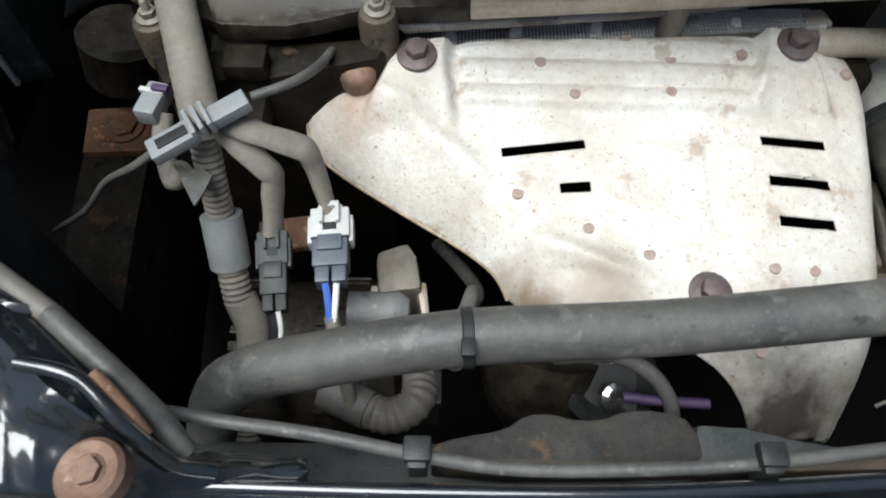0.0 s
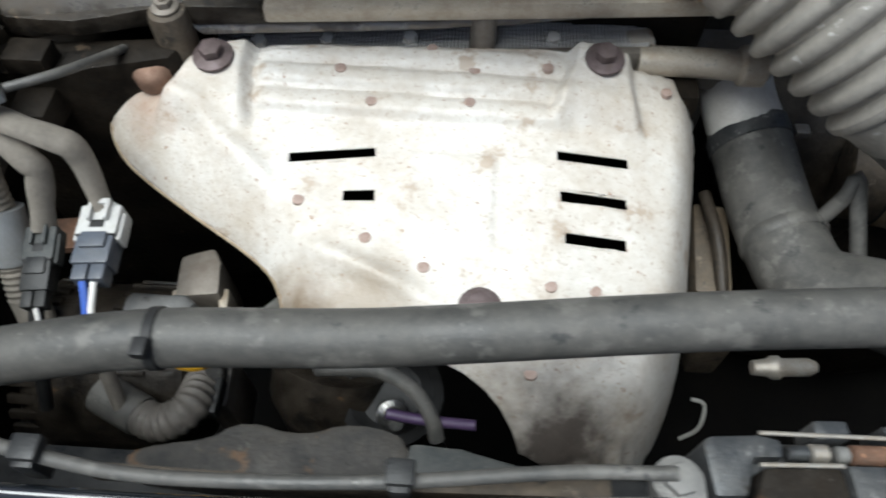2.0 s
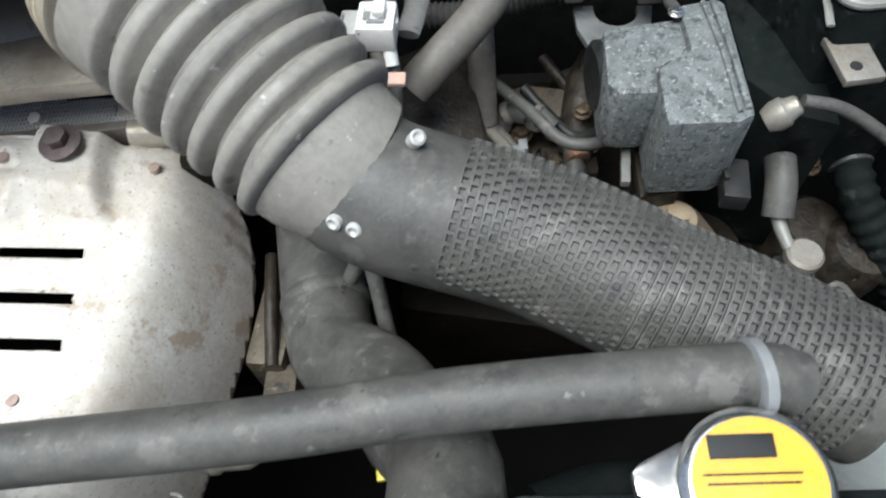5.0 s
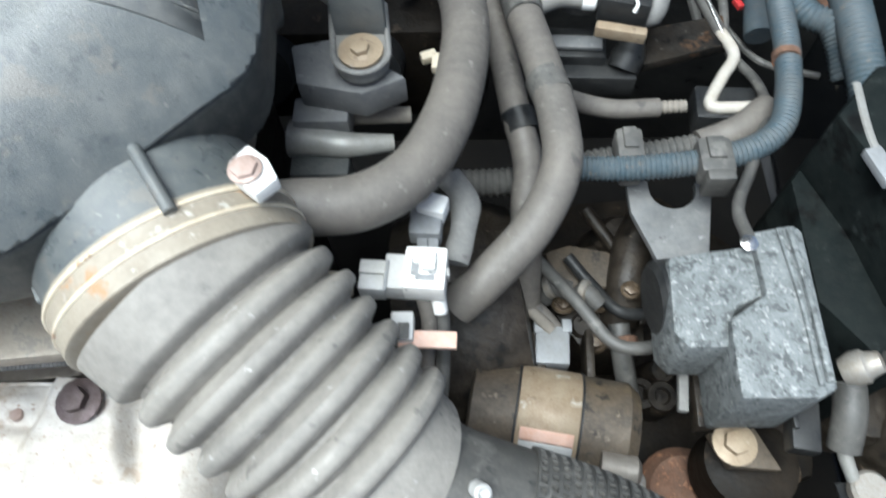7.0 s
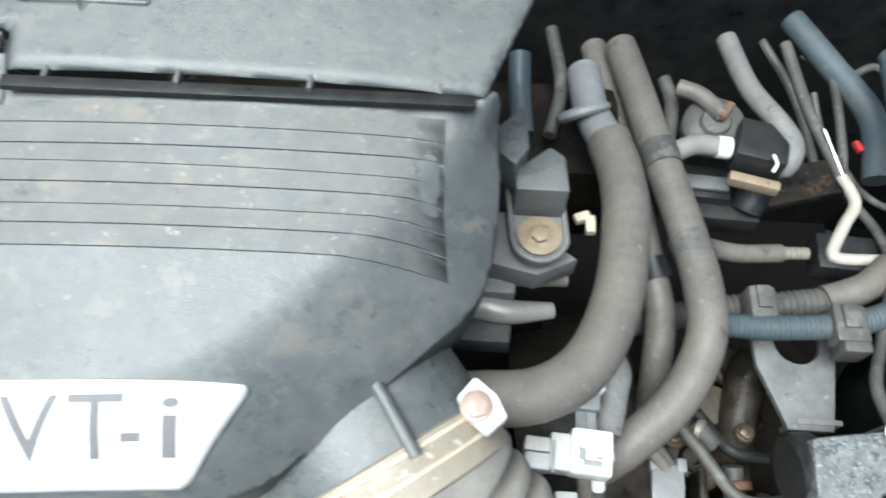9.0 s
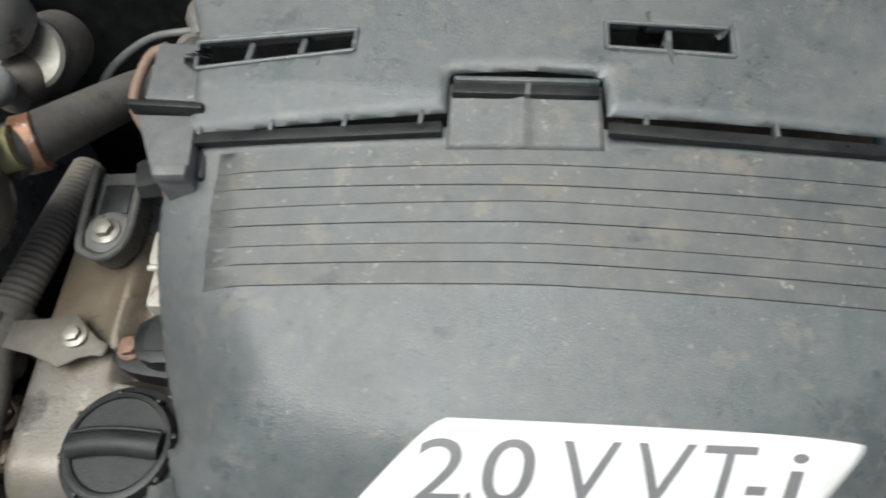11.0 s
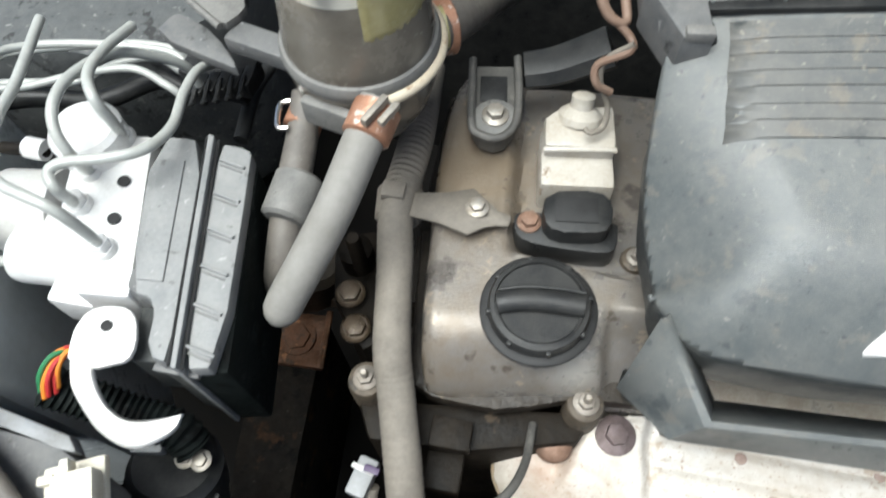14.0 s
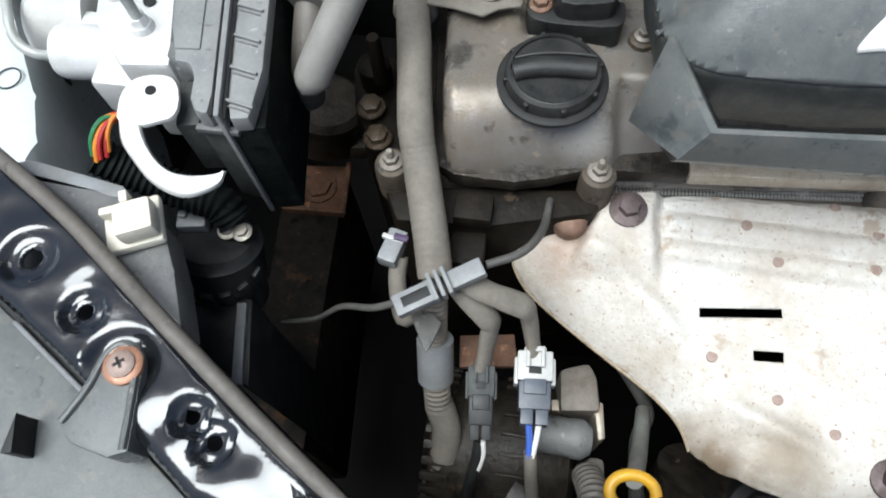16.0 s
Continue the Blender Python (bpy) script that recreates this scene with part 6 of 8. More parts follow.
part("bracket", loft([(-0.168, 0.4837, 0.908), (-0.1497, 0.4671, 0.909), (-0.1485, 0.4452, 0.909), (-0.1519, 0.4205, 0.907), (-0.1573, 0.4001, 0.903)], [(-0.1733, 0.475, 0.910), (-0.158, 0.462, 0.911), (-0.1565, 0.445, 0.912), (-0.160, 0.4252, 0.910), (-0.1690, 0.4000, 0.904)]), M_DUSTY, reservoir, "grey bracket limb", thick=0.003)
part("foot", box((-0.185, 0.3985, 0.888), (0.036, 0.006, 0.018), 0.002, rz=-14), M_DUSTY, reservoir)
part("side_bracket", prism(rounded([(-0.3011, 0.4776), (-0.3032, 0.4903), (-0.298, 0.4992), (-0.2929, 0.4999), (-0.2813, 0.4892), (-0.2648, 0.4831), (-0.2609, 0.4731), (-0.2715, 0.4571)], 1), 0.874, 0.880, 0.0012), M_DUSTY, reservoir, "grey painted side bracket")
# Hole drawn as a black disc, its shade put in by colour.
part("bracket_hole", lathe([(0.0062, 0), (0.0062, 0.0006), (0.001, 0.0006)], (-0.2915, 0.4865, 0.880), (0, 0, 1), 18), M_INK, reservoir, "black disc for the round bracket hole")
part("bracket_fold", tube([(-0.2990, 0.4770, 0.880), (-0.285, 0.4670, 0.880), (-0.2715, 0.4580, 0.880)], 0.0022, 10), M_DUSTY, reservoir)
part("side_plate", prism(rounded([(-0.3205, 0.4594), (-0.3143, 0.4777), (-0.3074, 0.4787), (-0.2823, 0.4666), (-0.2578, 0.4406), (-0.2673, 0.4431)], 1), 0.857, 0.865, 0.0015), M_ABS, reservoir, "dusty grey lower plate")
part("side_arm", box((-0.2400, 0.4560, 0.868), (0.060, 0.016, 0.012), 0.002, rz=-14), M_ABS, reservoir)
part("spout", lathe([(0.012, 0), (0.012, 0.02)], (-0.159, 0.463, 0.886), (1, 0.5, 0), 18), M_FLUID, reservoir)
ha_ = thing("pale_hose", (-0.214, 0.358, 0.817), "pale grey rubber return hose below the reservoir", "hose")
part("hose", tube([(-0.159, 0.398, 0.907), (-0.164, 0.378, 0.899), (-0.173, 0.351, 0.882), (-0.184, 0.330, 0.864), (-0.193, 0.315, 0.850), (-0.1985, 0.3075, 0.839), (-0.1990, 0.3080, 0.834)], 0.0102, 20, shape=lambda w: 1.0 if w < 0.93 else math.sqrt(max(0.04, 1 - ((w - 0.93) / 0.07) ** 2)), step=0.0015), M_PALE, ha_)
part("clamp", lathe([(0.0106, -0.009), (0.0122, -0.008), (0.0122, 0.008), (0.0106, 0.009)], (-0.161, 0.388, 0.903), (0.18, 0.9, 0.2), 24), M_CLAMP, ha_, "rusty spring clamp")
part("clamp_ear", merge(box((-0.157, 0.385, 0.917), (0.0035, 0.018, 0.005), 0.0008, rz=-24), box((-0.150, 0.384, 0.917), (0.0035, 0.014, 0.004), 0.0008, rz=-24)), M_STEEL, ha_, "worn clamp ears")
hb_ = thing("return_hose", (-0.224, 0.396, 0.800), "brown-grey rubber hose with a grey joint", "hose")
part("hose", tube([(-0.212, 0.427, 0.869), (-0.211, 0.408, 0.860), (-0.211, 0.386, 0.851), (-0.212, 0.364, 0.839), (-0.213, 0.338, 0.817), (-0.224, 0.344, 0.774)], 0.0088, 18, r1=0.0108), M_HOSE, hb_)
part("joint", lathe([(0.0115, -0.014), (0.014, -0.012), (0.014, 0.012), (0.012, 0.014)], (-0.210, 0.372, 0.845), (0.1, 0.95, 0.15), 24), M_DUSTY, hb_, "grey plastic joint")
part("clamp", lathe([(0.0093, -0.008), (0.0108, -0.007), (0.0108, 0.007), (0.0093, 0.008)], (-0.212, 0.416, 0.860), (0.1, 0.95, 0.1), 24), M_CLAMP, hb_, "rusty spring clamp")
part("clamp_ear", tube([(-0.220, 0.420, 0.869), (-0.225, 0.417, 0.869), (-0.222, 0.402, 0.869), (-0.216, 0.402, 0.869)], 0.0016, 8), M_CHROME, hb_)
hc_ = thing("feed_hose", (-0.150, 0.557, 0.817), "thick brown-grey rubber feed hose with a rusty clamp", "hose")
part("hose", tube([(-0.152, 0.468, 0.881), (-0.141, 0.496, 0.869), (-0.128, 0.550, 0.839), (-0.119, 0.590, 0.813), (-0.127, 0.621, 0.791), (-0.147, 0.659, 0.765)], 0.0145, 20, r1=0.0125), M_HOSE, hc_)
part("clamp", lathe([(0.0149, -0.006), (0.0162, -0.005), (0.0162, 0.005), (0.0149, 0.006)], (-0.145, 0.482, 0.875), (0.8, 0.5, -0.1), 24), M_CLAMP, hc_, "rusty clamp")
part("clamp", lathe([(0.0128, -0.004), (0.0138, -0.003), (0.0138, 0.003), (0.0128, 0.004)], (-0.149, 0.660, 0.765), (-0.3, 0.9, -0.1), 24), M_STEEL, hc_, "bright wire clamp")
part("fitting", lathe([(0.011, 0), (0.014, 0.01), (0.02, 0.02), (0.02, 0.03)], (-0.148, 0.677, 0.757), (-0.1, 1, 0), 20), M_STEEL, hc_)
solid("fuel_pipe", tube([(-0.203, 0.593, 0.774), (-0.201, 0.628, 0.774), (-0.188, 0.669, 0.765), (-0.156, 0.691, 0.757), (-0.145, 0.719, 0.748), (-0.154, 0.764, 0.740)], 0.0034, 10), M_PIPE, "thin grey pipe behind the reservoir", "pipe")
# strut top and master cylinder behind the reservoir
tower = thing("strut_tower", (-0.440, 0.600, 0.600), "grey speckled strut tower with a pale round top", "strut tower")
part("deck", prism([(-0.560, 0.640), (-0.480, 0.680), (-0.330, 0.680), (-0.338, 0.570), (-0.372, 0.530), (-0.430, 0.506), (-0.560, 0.500)], 0.560, 0.780, 0.012), M_PADDED, tower, "speckled grey deck")
part("dome", lathe([(0.084, 0), (0.084, 0.006), (0.080, 0.010), (0.072, 0.011), (0.066, 0.020), (0.036, 0.024), (0.002, 0.024)], (-0.4950, 0.6780, 0.785), (0, 0, 1), 56), M_TANK, tower, "pale painted round top")
part("rim", lathe([(0.084, 0), (0.089, 0.002), (0.089, 0.005), (0.084, 0.007)], (-0.4950, 0.6780, 0.781), (0, 0, 1), 56), M_GREYP, tower, "grey edge ring")
mc = thing("master_cylinder", (-0.237, 0.619, 0.791), "pale cast master cylinder with a white bottle", "master cylinder")
part("body", lathe([(0.022, 0), (0.025, 0.012), (0.025, 0.05), (0.018, 0.06), (0.012, 0.09)], (-0.229, 0.629, 0.800), (0.15, -0.8, 0.3), 28), M_CAST, mc)
part("ring", lathe([(0.022, 0), (0.0245, 0.002), (0.0245, 0.007), (0.022, 0.009)], (-0.214, 0.584, 0.830), (0.1, -0.6, 0.8), 28), M_STEEL, mc)
part("bottle", lathe([(0.018, -0.03), (0.026, -0.02), (0.028, 0.01), (0.022, 0.022), (0.010, 0.026)], (-0.227, 0.584, 0.873), (0, 0, 1), 28), M_DIRTY, mc, "white plastic fluid bottle")
part("plug", merge(lathe([(0.012, 0), (0.014, 0.004), (0.014, 0.012), (0.008, 0.02)], (-0.212, 0.542, 0.843), (0, -0.4, 1), 20)), M_PALEP, mc)

# ---- rusty engine mount, bracket and chassis rail between engine and wing ----
rail = thing("chassis_rail", (-0.254, 0.280, 0.602), "dark painted chassis rail stained with rust dust", "chassis rail")
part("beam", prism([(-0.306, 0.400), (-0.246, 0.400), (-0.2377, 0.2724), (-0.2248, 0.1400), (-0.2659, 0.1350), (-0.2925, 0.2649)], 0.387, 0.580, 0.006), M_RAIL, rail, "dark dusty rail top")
part("mount_plate", prism([(-0.3027, 0.3945), (-0.2430, 0.4000), (-0.2384, 0.3505), (-0.2960, 0.3480)], 0.578, 0.588, 0.0015), M_ORUST, rail, "orange rusty mounting plate")
part("bolt", hexhead((-0.2660, 0.3740, 0.589), 0.0125, 0.005, washer=1.35), M_ORUST, rail)
part("fold", tube([(-0.2430, 0.402, 0.590), (-0.2400, 0.376, 0.592), (-0.2384, 0.350, 0.588)], 0.003, 8), M_ORUST, rail)
pump = thing("steering_pump", (-0.247, 0.417, 0.688), "rust-brown power steering pump", "pump")
part("body", lathe([(0.02, -0.05), (0.036, -0.04), (0.036, 0), (0.03, 0.006), (0.012, 0.008)], (-0.262, 0.432, 0.640), (0.2, 0.1, 1), 32), M_GRIME, pump)
part("lug", lathe([(0.012, -0.04), (0.012, 0.004), (0.006, 0.008)], (-0.193, 0.392, 0.748), (0, 0, 1), 18), M_DARK, pump)
part("post", lathe([(0.005, -0.02), (0.005, 0.02), (0.004, 0.024)], (-0.184, 0.377, 0.774), (0, 0, 1), 12), M_DARK, pump)
mount = thing("engine_mount", (-0.210, 0.406, 0.645), "dark rusty engine mount bracket", "engine mount")
part("casting", prism([(-0.216, 0.410, 0.740)[:2], (-0.184, 0.421, 0.740)[:2], (-0.163, 0.338, 0.740)[:2], (-0.175, 0.327, 0.740)[:2], (-0.204, 0.361, 0.740)[:2]], (0.516), (0.731), 0.006), M_DARK, mount)
for q in ((-0.191, 0.364, 0.738), (-0.182, 0.341, 0.735)):
    part("bolt", hexhead(q, 0.008, 0.008, washer=1.3), M_OILY, mount)
solid("bracket_strip", box((-0.235, 0.425, 0.600), (0.03, 0.035, 0.02), 0.003, rz=10), M_TANCAST, "rusty steel bracket deep beside the engine", "bracket")
timing = thing("timing_cover", (-0.116, 0.328, 0.688), "oily dark timing cover below the valve cover", "timing cover")
part("casting", prism([(-0.164, 0.289, 0.761)[:2], (-0.022, 0.305, 0.761)[:2], (-0.031, 0.286, 0.761)[:2], (-0.092, 0.270, 0.761)[:2], (-0.152, 0.266, 0.761)[:2]], (0.516), (0.761), 0.004), M_DARK, timing)
part("sensor", merge(box((-0.104, 0.276, 0.767), (0.024, 0.018, 0.012), 0.002), box((-0.106, 0.262, 0.740), (0.022, 0.030, 0.02), 0.002)), M_DARK, timing)

# brake lines and a black conduit lying behind the modulator
bl = thing("brake_lines", (-0.433, 0.468, 0.791), "pale brake lines and a black conduit across the inner wing", "pipes")
part("line", tube([(-0.482, 0.458, 0.800), (-0.470, 0.476, 0.804), (-0.435, 0.488, 0.804), (-0.378, 0.505, 0.800), (-0.340, 0.506, 0.795), (-0.330, 0.501, 0.791)], 0.0032, 12), M_LINE, bl)
part("line", tube([(-0.475, 0.463, 0.787), (-0.445, 0.469, 0.787), (-0.416, 0.475, 0.787), (-0.397, 0.494, 0.787), (-0.369, 0.505, 0.787), (-0.346, 0.498, 0.783)], 0.0032, 12), M_LINE, bl)
part("conduit", tube([(-0.488, 0.453, 0.774), (-0.455, 0.464, 0.774), (-0.409, 0.472, 0.770), (-0.373, 0.498, 0.770), (-0.351, 0.497, 0.765)], 0.0075, 14), M_BLACK, bl)
part("conduit", tube([(-0.289, 0.452, 0.774), (-0.291, 0.496, 0.778), (-0.286, 0.531, 0.774)], 0.0055, 12), M_BLACK, bl)
rack = thing("terminal_block", (-0.304, 0.469, 0.800), "black wire clips and plugs beside the brake lines", "connector")
for k in range(5):
    q = Vector((-0.306, 0.447, 0.821)).lerp(Vector((-0.277, 0.458, 0.821)), k / 4)
    part("clip", merge(tube([q + Vector((0, 0.012, 0.004)), q, q + Vector((0.002, -0.007, 0.003)), q + Vector((0.005, -0.006, 0.006))], 0.0016, 8), box((q.x, q.y + 0.014, q.z - 0.006), (0.0075, 0.018, 0.014), 0.002)), M_BLACK, rack)
part("body", box((-0.302, 0.482, 0.808), (0.05, 0.03, 0.02), 0.004, rz=-10), M_BLACK, rack)


# ---- heater hoses and small pipes behind the intake ----
h1 = thing("heater_hose", (0.397, 0.433, 0.774), "thick brown-grey rubber heater hose", "hose", group="heater hoses")
part("hose", tube([(0.310, 0.384, 0.813), (0.335, 0.388, 0.813), (0.368, 0.394, 0.808), (0.394, 0.415, 0.804), (0.411, 0.454, 0.800), (0.419, 0.501, 0.795), (0.419, 0.538, 0.791), (0.413, 0.569, 0.787)], 0.0142, 24), M_HOSE, h1)
part("spigot", tube([(0.415, 0.562, 0.787), (0.405, 0.597, 0.778), (0.401, 0.637, 0.774)], 0.0118, 18), M_GREYP, h1, "dull metal spigot")
part("ring", lathe([(0.016, -0.003), (0.0185, -0.001), (0.0185, 0.002), (0.016, 0.004)], (0.398, 0.593, 0.783), (-0.3, 0.8, 0.5), 28), M_GREYP, h1)
h2 = thing("heater_hose", (0.470, 0.445, 0.705), "brown-grey rubber heater hose wrapped with black tape", "hose", group="heater hoses")
part("hose", tube([(0.413, 0.378, 0.714), (0.431, 0.390, 0.727), (0.458, 0.416, 0.740), (0.476, 0.452, 0.746), (0.477, 0.487, 0.748), (0.470, 0.529, 0.748), (0.457, 0.595, 0.744), (0.445, 0.659, 0.740), (0.438, 0.699, 0.735)], 0.0125, 22), M_HOSE, h2)
part("tape", tube([(0.475, 0.507, 0.748), (0.470, 0.523, 0.748)], 0.0131, 22), M_RUBBER, h2, "black tape")
part("tape", tube([(0.460, 0.578, 0.746), (0.457, 0.597, 0.745)], 0.0131, 22), M_RUBBER, h2, "black tape")
h3 = thing("heater_hose", (0.454, 0.544, 0.688), "thinner brown rubber hose behind the heater hoses", "hose", group="heater hoses")
part("hose", tube([(0.461, 0.415, 0.636), (0.460, 0.435, 0.671), (0.459, 0.457, 0.698), (0.461, 0.487, 0.705), (0.453, 0.526, 0.714), (0.443, 0.592, 0.718), (0.430, 0.663, 0.718), (0.421, 0.717, 0.714)], 0.0105, 18), M_HOSE, h3)
part("tape", tube([(0.459, 0.507, 0.710), (0.455, 0.522, 0.713)], 0.0122, 18), M_BLACK, h3, "black tape")
solid("vacuum_hose", tube([(0.477, 0.686, 0.714), (0.481, 0.662, 0.714), (0.473, 0.618, 0.718), (0.464, 0.604, 0.722)], 0.0055, 14), M_RUBBER, "thin black vacuum hose", "hose")
v2 = thing("valve_hose", (0.525, 0.558, 0.671), "pale brown vacuum hose with a black connector", "hose")
part("hose", tube([(0.479, 0.532, 0.722), (0.502, 0.543, 0.697), (0.528, 0.544, 0.688), (0.561, 0.548, 0.684)], 0.0072, 16), M_HOSE, v2)
part("nozzle", tube([(0.558, 0.548, 0.684), (0.581, 0.549, 0.684)], 0.0052, 14, rib=(0.004, 0.0008)), M_LOOM, v2)
part("body", box((0.611, 0.551, 0.675), (0.045, 0.030, 0.022), 0.003, rz=-4), M_BLACK, v2)

# ---- purge valve with its hoses ----
pv = thing("purge_valve", (0.541, 0.620, 0.705), "black plastic purge valve with a tan foot", "valve")
part("body", box((0.534, 0.606, 0.735), (0.036, 0.034, 0.022), 0.003, rz=-14), M_BLACK, pv)
part("foot", box((0.529, 0.581, 0.727), (0.036, 0.008, 0.010), 0.002, rz=-14), M_TAN, pv, "tan foot strip")
part("diaphragm", lathe([(0.023, -0.01), (0.023, 0), (0.020, 0.003), (0.012, 0.005), (0.010, 0.008)], (0.505, 0.629, 0.731), (-0.1, -0.2, 1), 32), M_RUBBER, pv)
part("clip", box((0.510, 0.632, 0.744), (0.006, 0.016, 0.006), 0.001, rz=-35), M_RUST, pv, "orange rusty clip")
part("hose", tube([(0.478, 0.656, 0.740), (0.494, 0.648, 0.741), (0.509, 0.629, 0.741)], 0.0065, 14), M_HOSE, pv)
part("hose", tube([(0.470, 0.596, 0.740), (0.488, 0.605, 0.738), (0.512, 0.605, 0.735)], 0.0075, 16), M_PALE, pv)
part("collar", lathe([(0.0082, -0.004), (0.0082, 0.005), (0.007, 0.006)], (0.507, 0.605, 0.736), (1, -0.1, 0), 18), M_WHITE, pv, "white plastic collar")
part("pipe", tube([(0.520, 0.707, 0.740), (0.531, 0.658, 0.741), (0.548, 0.623, 0.743), (0.556, 0.605, 0.740), (0.553, 0.594, 0.731), (0.547, 0.596, 0.727)], 0.0078, 18), M_DUSTY, pv, "pale grey plastic pipe")
part("wire", tube([(0.536, 0.590, 0.750), (0.536, 0.581, 0.752), (0.533, 0.576, 0.750)], 0.0012, 8), M_WHITE, pv)
solid("support_plate", prism([(0.554, 0.586, 0.688)[:2], (0.621, 0.605, 0.688)[:2], (0.622, 0.636, 0.688)[:2], (0.562, 0.623, 0.688)[:2]], (0.679), (0.688), 0.001), M_RAIL, "dusty steel plate behind the purge valve", "plate")
relay = thing("relay_box", (0.509, 0.597, 0.679), "black relay box on the bulkhead", "relay box")
part("body", box((0.501, 0.601, 0.688), (0.05, 0.03, 0.02), 0.003, rz=-4), M_BLACK, relay)
part("lid", box((0.499, 0.597, 0.701), (0.046, 0.012, 0.004), 0.001, rz=-4), M_ABS, relay)
part("shelf", box((0.513, 0.583, 0.679), (0.07, 0.02, 0.02), 0.002, rz=-3), M_BLACK, relay)
part("spout", lathe([(0.012, 0), (0.013, 0.01), (0.009, 0.022)], (0.538, 0.582, 0.688), (0.3, 0.6, 0.6), 18), M_BLACK, relay)

# ---- white and steel pipes, blue-grey conduits ----
wp = thing("coolant_pipe", (0.628, 0.611, 0.671), "bent white pipe joined to a thin steel line", "pipe")
part("white_run", tube([(0.616, 0.620, 0.688), (0.623, 0.594, 0.688), (0.611, 0.573, 0.688), (0.598, 0.550, 0.688), (0.602, 0.544, 0.688), (0.630, 0.544, 0.688)], 0.0046, 14), M_DIRTY, wp)
part("steel_run", tube([(0.590, 0.746, 0.697), (0.600, 0.679, 0.692), (0.617, 0.617, 0.688)], 0.0050, 12), M_RUBBER, wp)
part("bright_run", tube([(0.606, 0.655, 0.698), (0.617, 0.613, 0.691)], 0.0014, 8), M_CHROME, wp)
part("black_line", tube([(0.629, 0.742, 0.688), (0.628, 0.696, 0.688), (0.626, 0.651, 0.684), (0.624, 0.609, 0.679), (0.635, 0.566, 0.688), (0.629, 0.527, 0.701), (0.605, 0.476, 0.714), (0.583, 0.435, 0.731), (0.579, 0.406, 0.744)], 0.0038, 12), M_RUBBER, wp)
cd = thing("blue_conduit", (0.593, 0.494, 0.688), "blue-grey corrugated wiring conduit", "conduit", group="conduits")
part("run", tube([(0.487, 0.479, 0.709), (0.515, 0.476, 0.712), (0.544, 0.476, 0.714), (0.577, 0.479, 0.716), (0.607, 0.487, 0.718), (0.626, 0.501, 0.721), (0.635, 0.526, 0.724), (0.640, 0.564, 0.729), (0.643, 0.614, 0.731), (0.648, 0.670, 0.731), (0.651, 0.706, 0.731)], 0.0088, 18, rib=(0.0032, 0.0013)), M_BLUEG, cd)
part("tape", tube([(0.6375, 0.552, 0.728), (0.6385, 0.557, 0.728)], 0.0094, 18), M_RUST, cd, "brown tape band")
for q, s in (((0.528, 0.492, 0.709), 0.018), ((0.579, 0.477, 0.718), 0.022)):
    part("clip", merge(box(q, (s, 0.026, 0.018), 0.003), box((q[0], q[1] - 0.017, q[2]), (s * 0.8, 0.008, 0.022), 0.002), box((q[0], q[1] + 0.004, q[2] + 0.009), (s * 0.5, 0.016, 0.005), 0.001)), M_RUBBER, cd, "dusty plastic clip")
cd2 = thing("blue_conduit", (0.562, 0.514, 0.671), "dust-brown corrugated wiring conduit behind", "conduit", group="conduits")
part("run", tube([(0.417, 0.487, 0.679), (0.453, 0.489, 0.679), (0.508, 0.499, 0.684), (0.556, 0.504, 0.688), (0.590, 0.509, 0.692), (0.614, 0.519, 0.697), (0.630, 0.531, 0.697)], 0.0105, 18, rib=(0.0048, 0.0016)), M_RUBBER, cd2)
part("taped_end", tube([(0.582, 0.507, 0.693), (0.609, 0.516, 0.698), (0.633, 0.535, 0.697)], 0.011, 14, wobble=0.1), M_HOSE, cd2)
cd3 = thing("blue_conduit", (0.716, 0.625, 0.688), "thick blue-grey corrugated conduit by the wing", "conduit", group="conduits")
part("run", tube([(0.692, 0.716, 0.722), (0.696, 0.667, 0.722), (0.701, 0.621, 0.718), (0.699, 0.568, 0.714), (0.700, 0.535, 0.705)], 0.0135, 20, rib=(0.0040, 0.0018)), M_BLUEG, cd3)
part("run", tube([(0.665, 0.647, 0.705), (0.676, 0.618, 0.705), (0.690, 0.605, 0.705), (0.697, 0.588, 0.697), (0.699, 0.567, 0.688)], 0.0105, 18, rib=(0.0038, 0.0016)), M_BLUEG, cd3)
part("run", tube([(0.605, 0.784, 0.688), (0.630, 0.731, 0.688), (0.653, 0.676, 0.688), (0.650, 0.621, 0.679)], 0.011, 18), M_BLUEG, cd3)
solid("red_plug", box((0.636, 0.647, 0.688), (0.005, 0.010, 0.005), 0.001, rz=20), M_RED, "small red plug among the wiring", "plug")
solid("wire_tangle", merge(*[tube([(0.620, 0.715, 0.671), (0.625, 0.673, 0.662), (0.636, 0.644, 0.662), (0.660, 0.617, 0.654), (0.703, 0.601, 0.654)], 0.003, 8), tube([(0.613, 0.752, 0.679), (0.643, 0.727, 0.679), (0.675, 0.740, 0.679), (0.706, 0.710, 0.671)], 0.0035, 8), tube([(0.584, 0.774, 0.671), (0.608, 0.716, 0.662), (0.618, 0.638, 0.654)], 0.004, 8)]), M_RUBBER, "tangle of dark wires against the bulkhead", "wires")
solid("tan_plate", box((0.717, 0.681, 0.662), (0.025, 0.03, 0.01), 0.002, rz=35), M_RUST, "rust-brown plate behind the conduits", "plate")

# ---- fork bracket and rough cast module ----
fc = Vector((0.561, 0.477, 0.685))
fr = (Vector((0.577, 0.478, 0.685)) - Vector((0.545, 0.477, 0.685))).length / 2
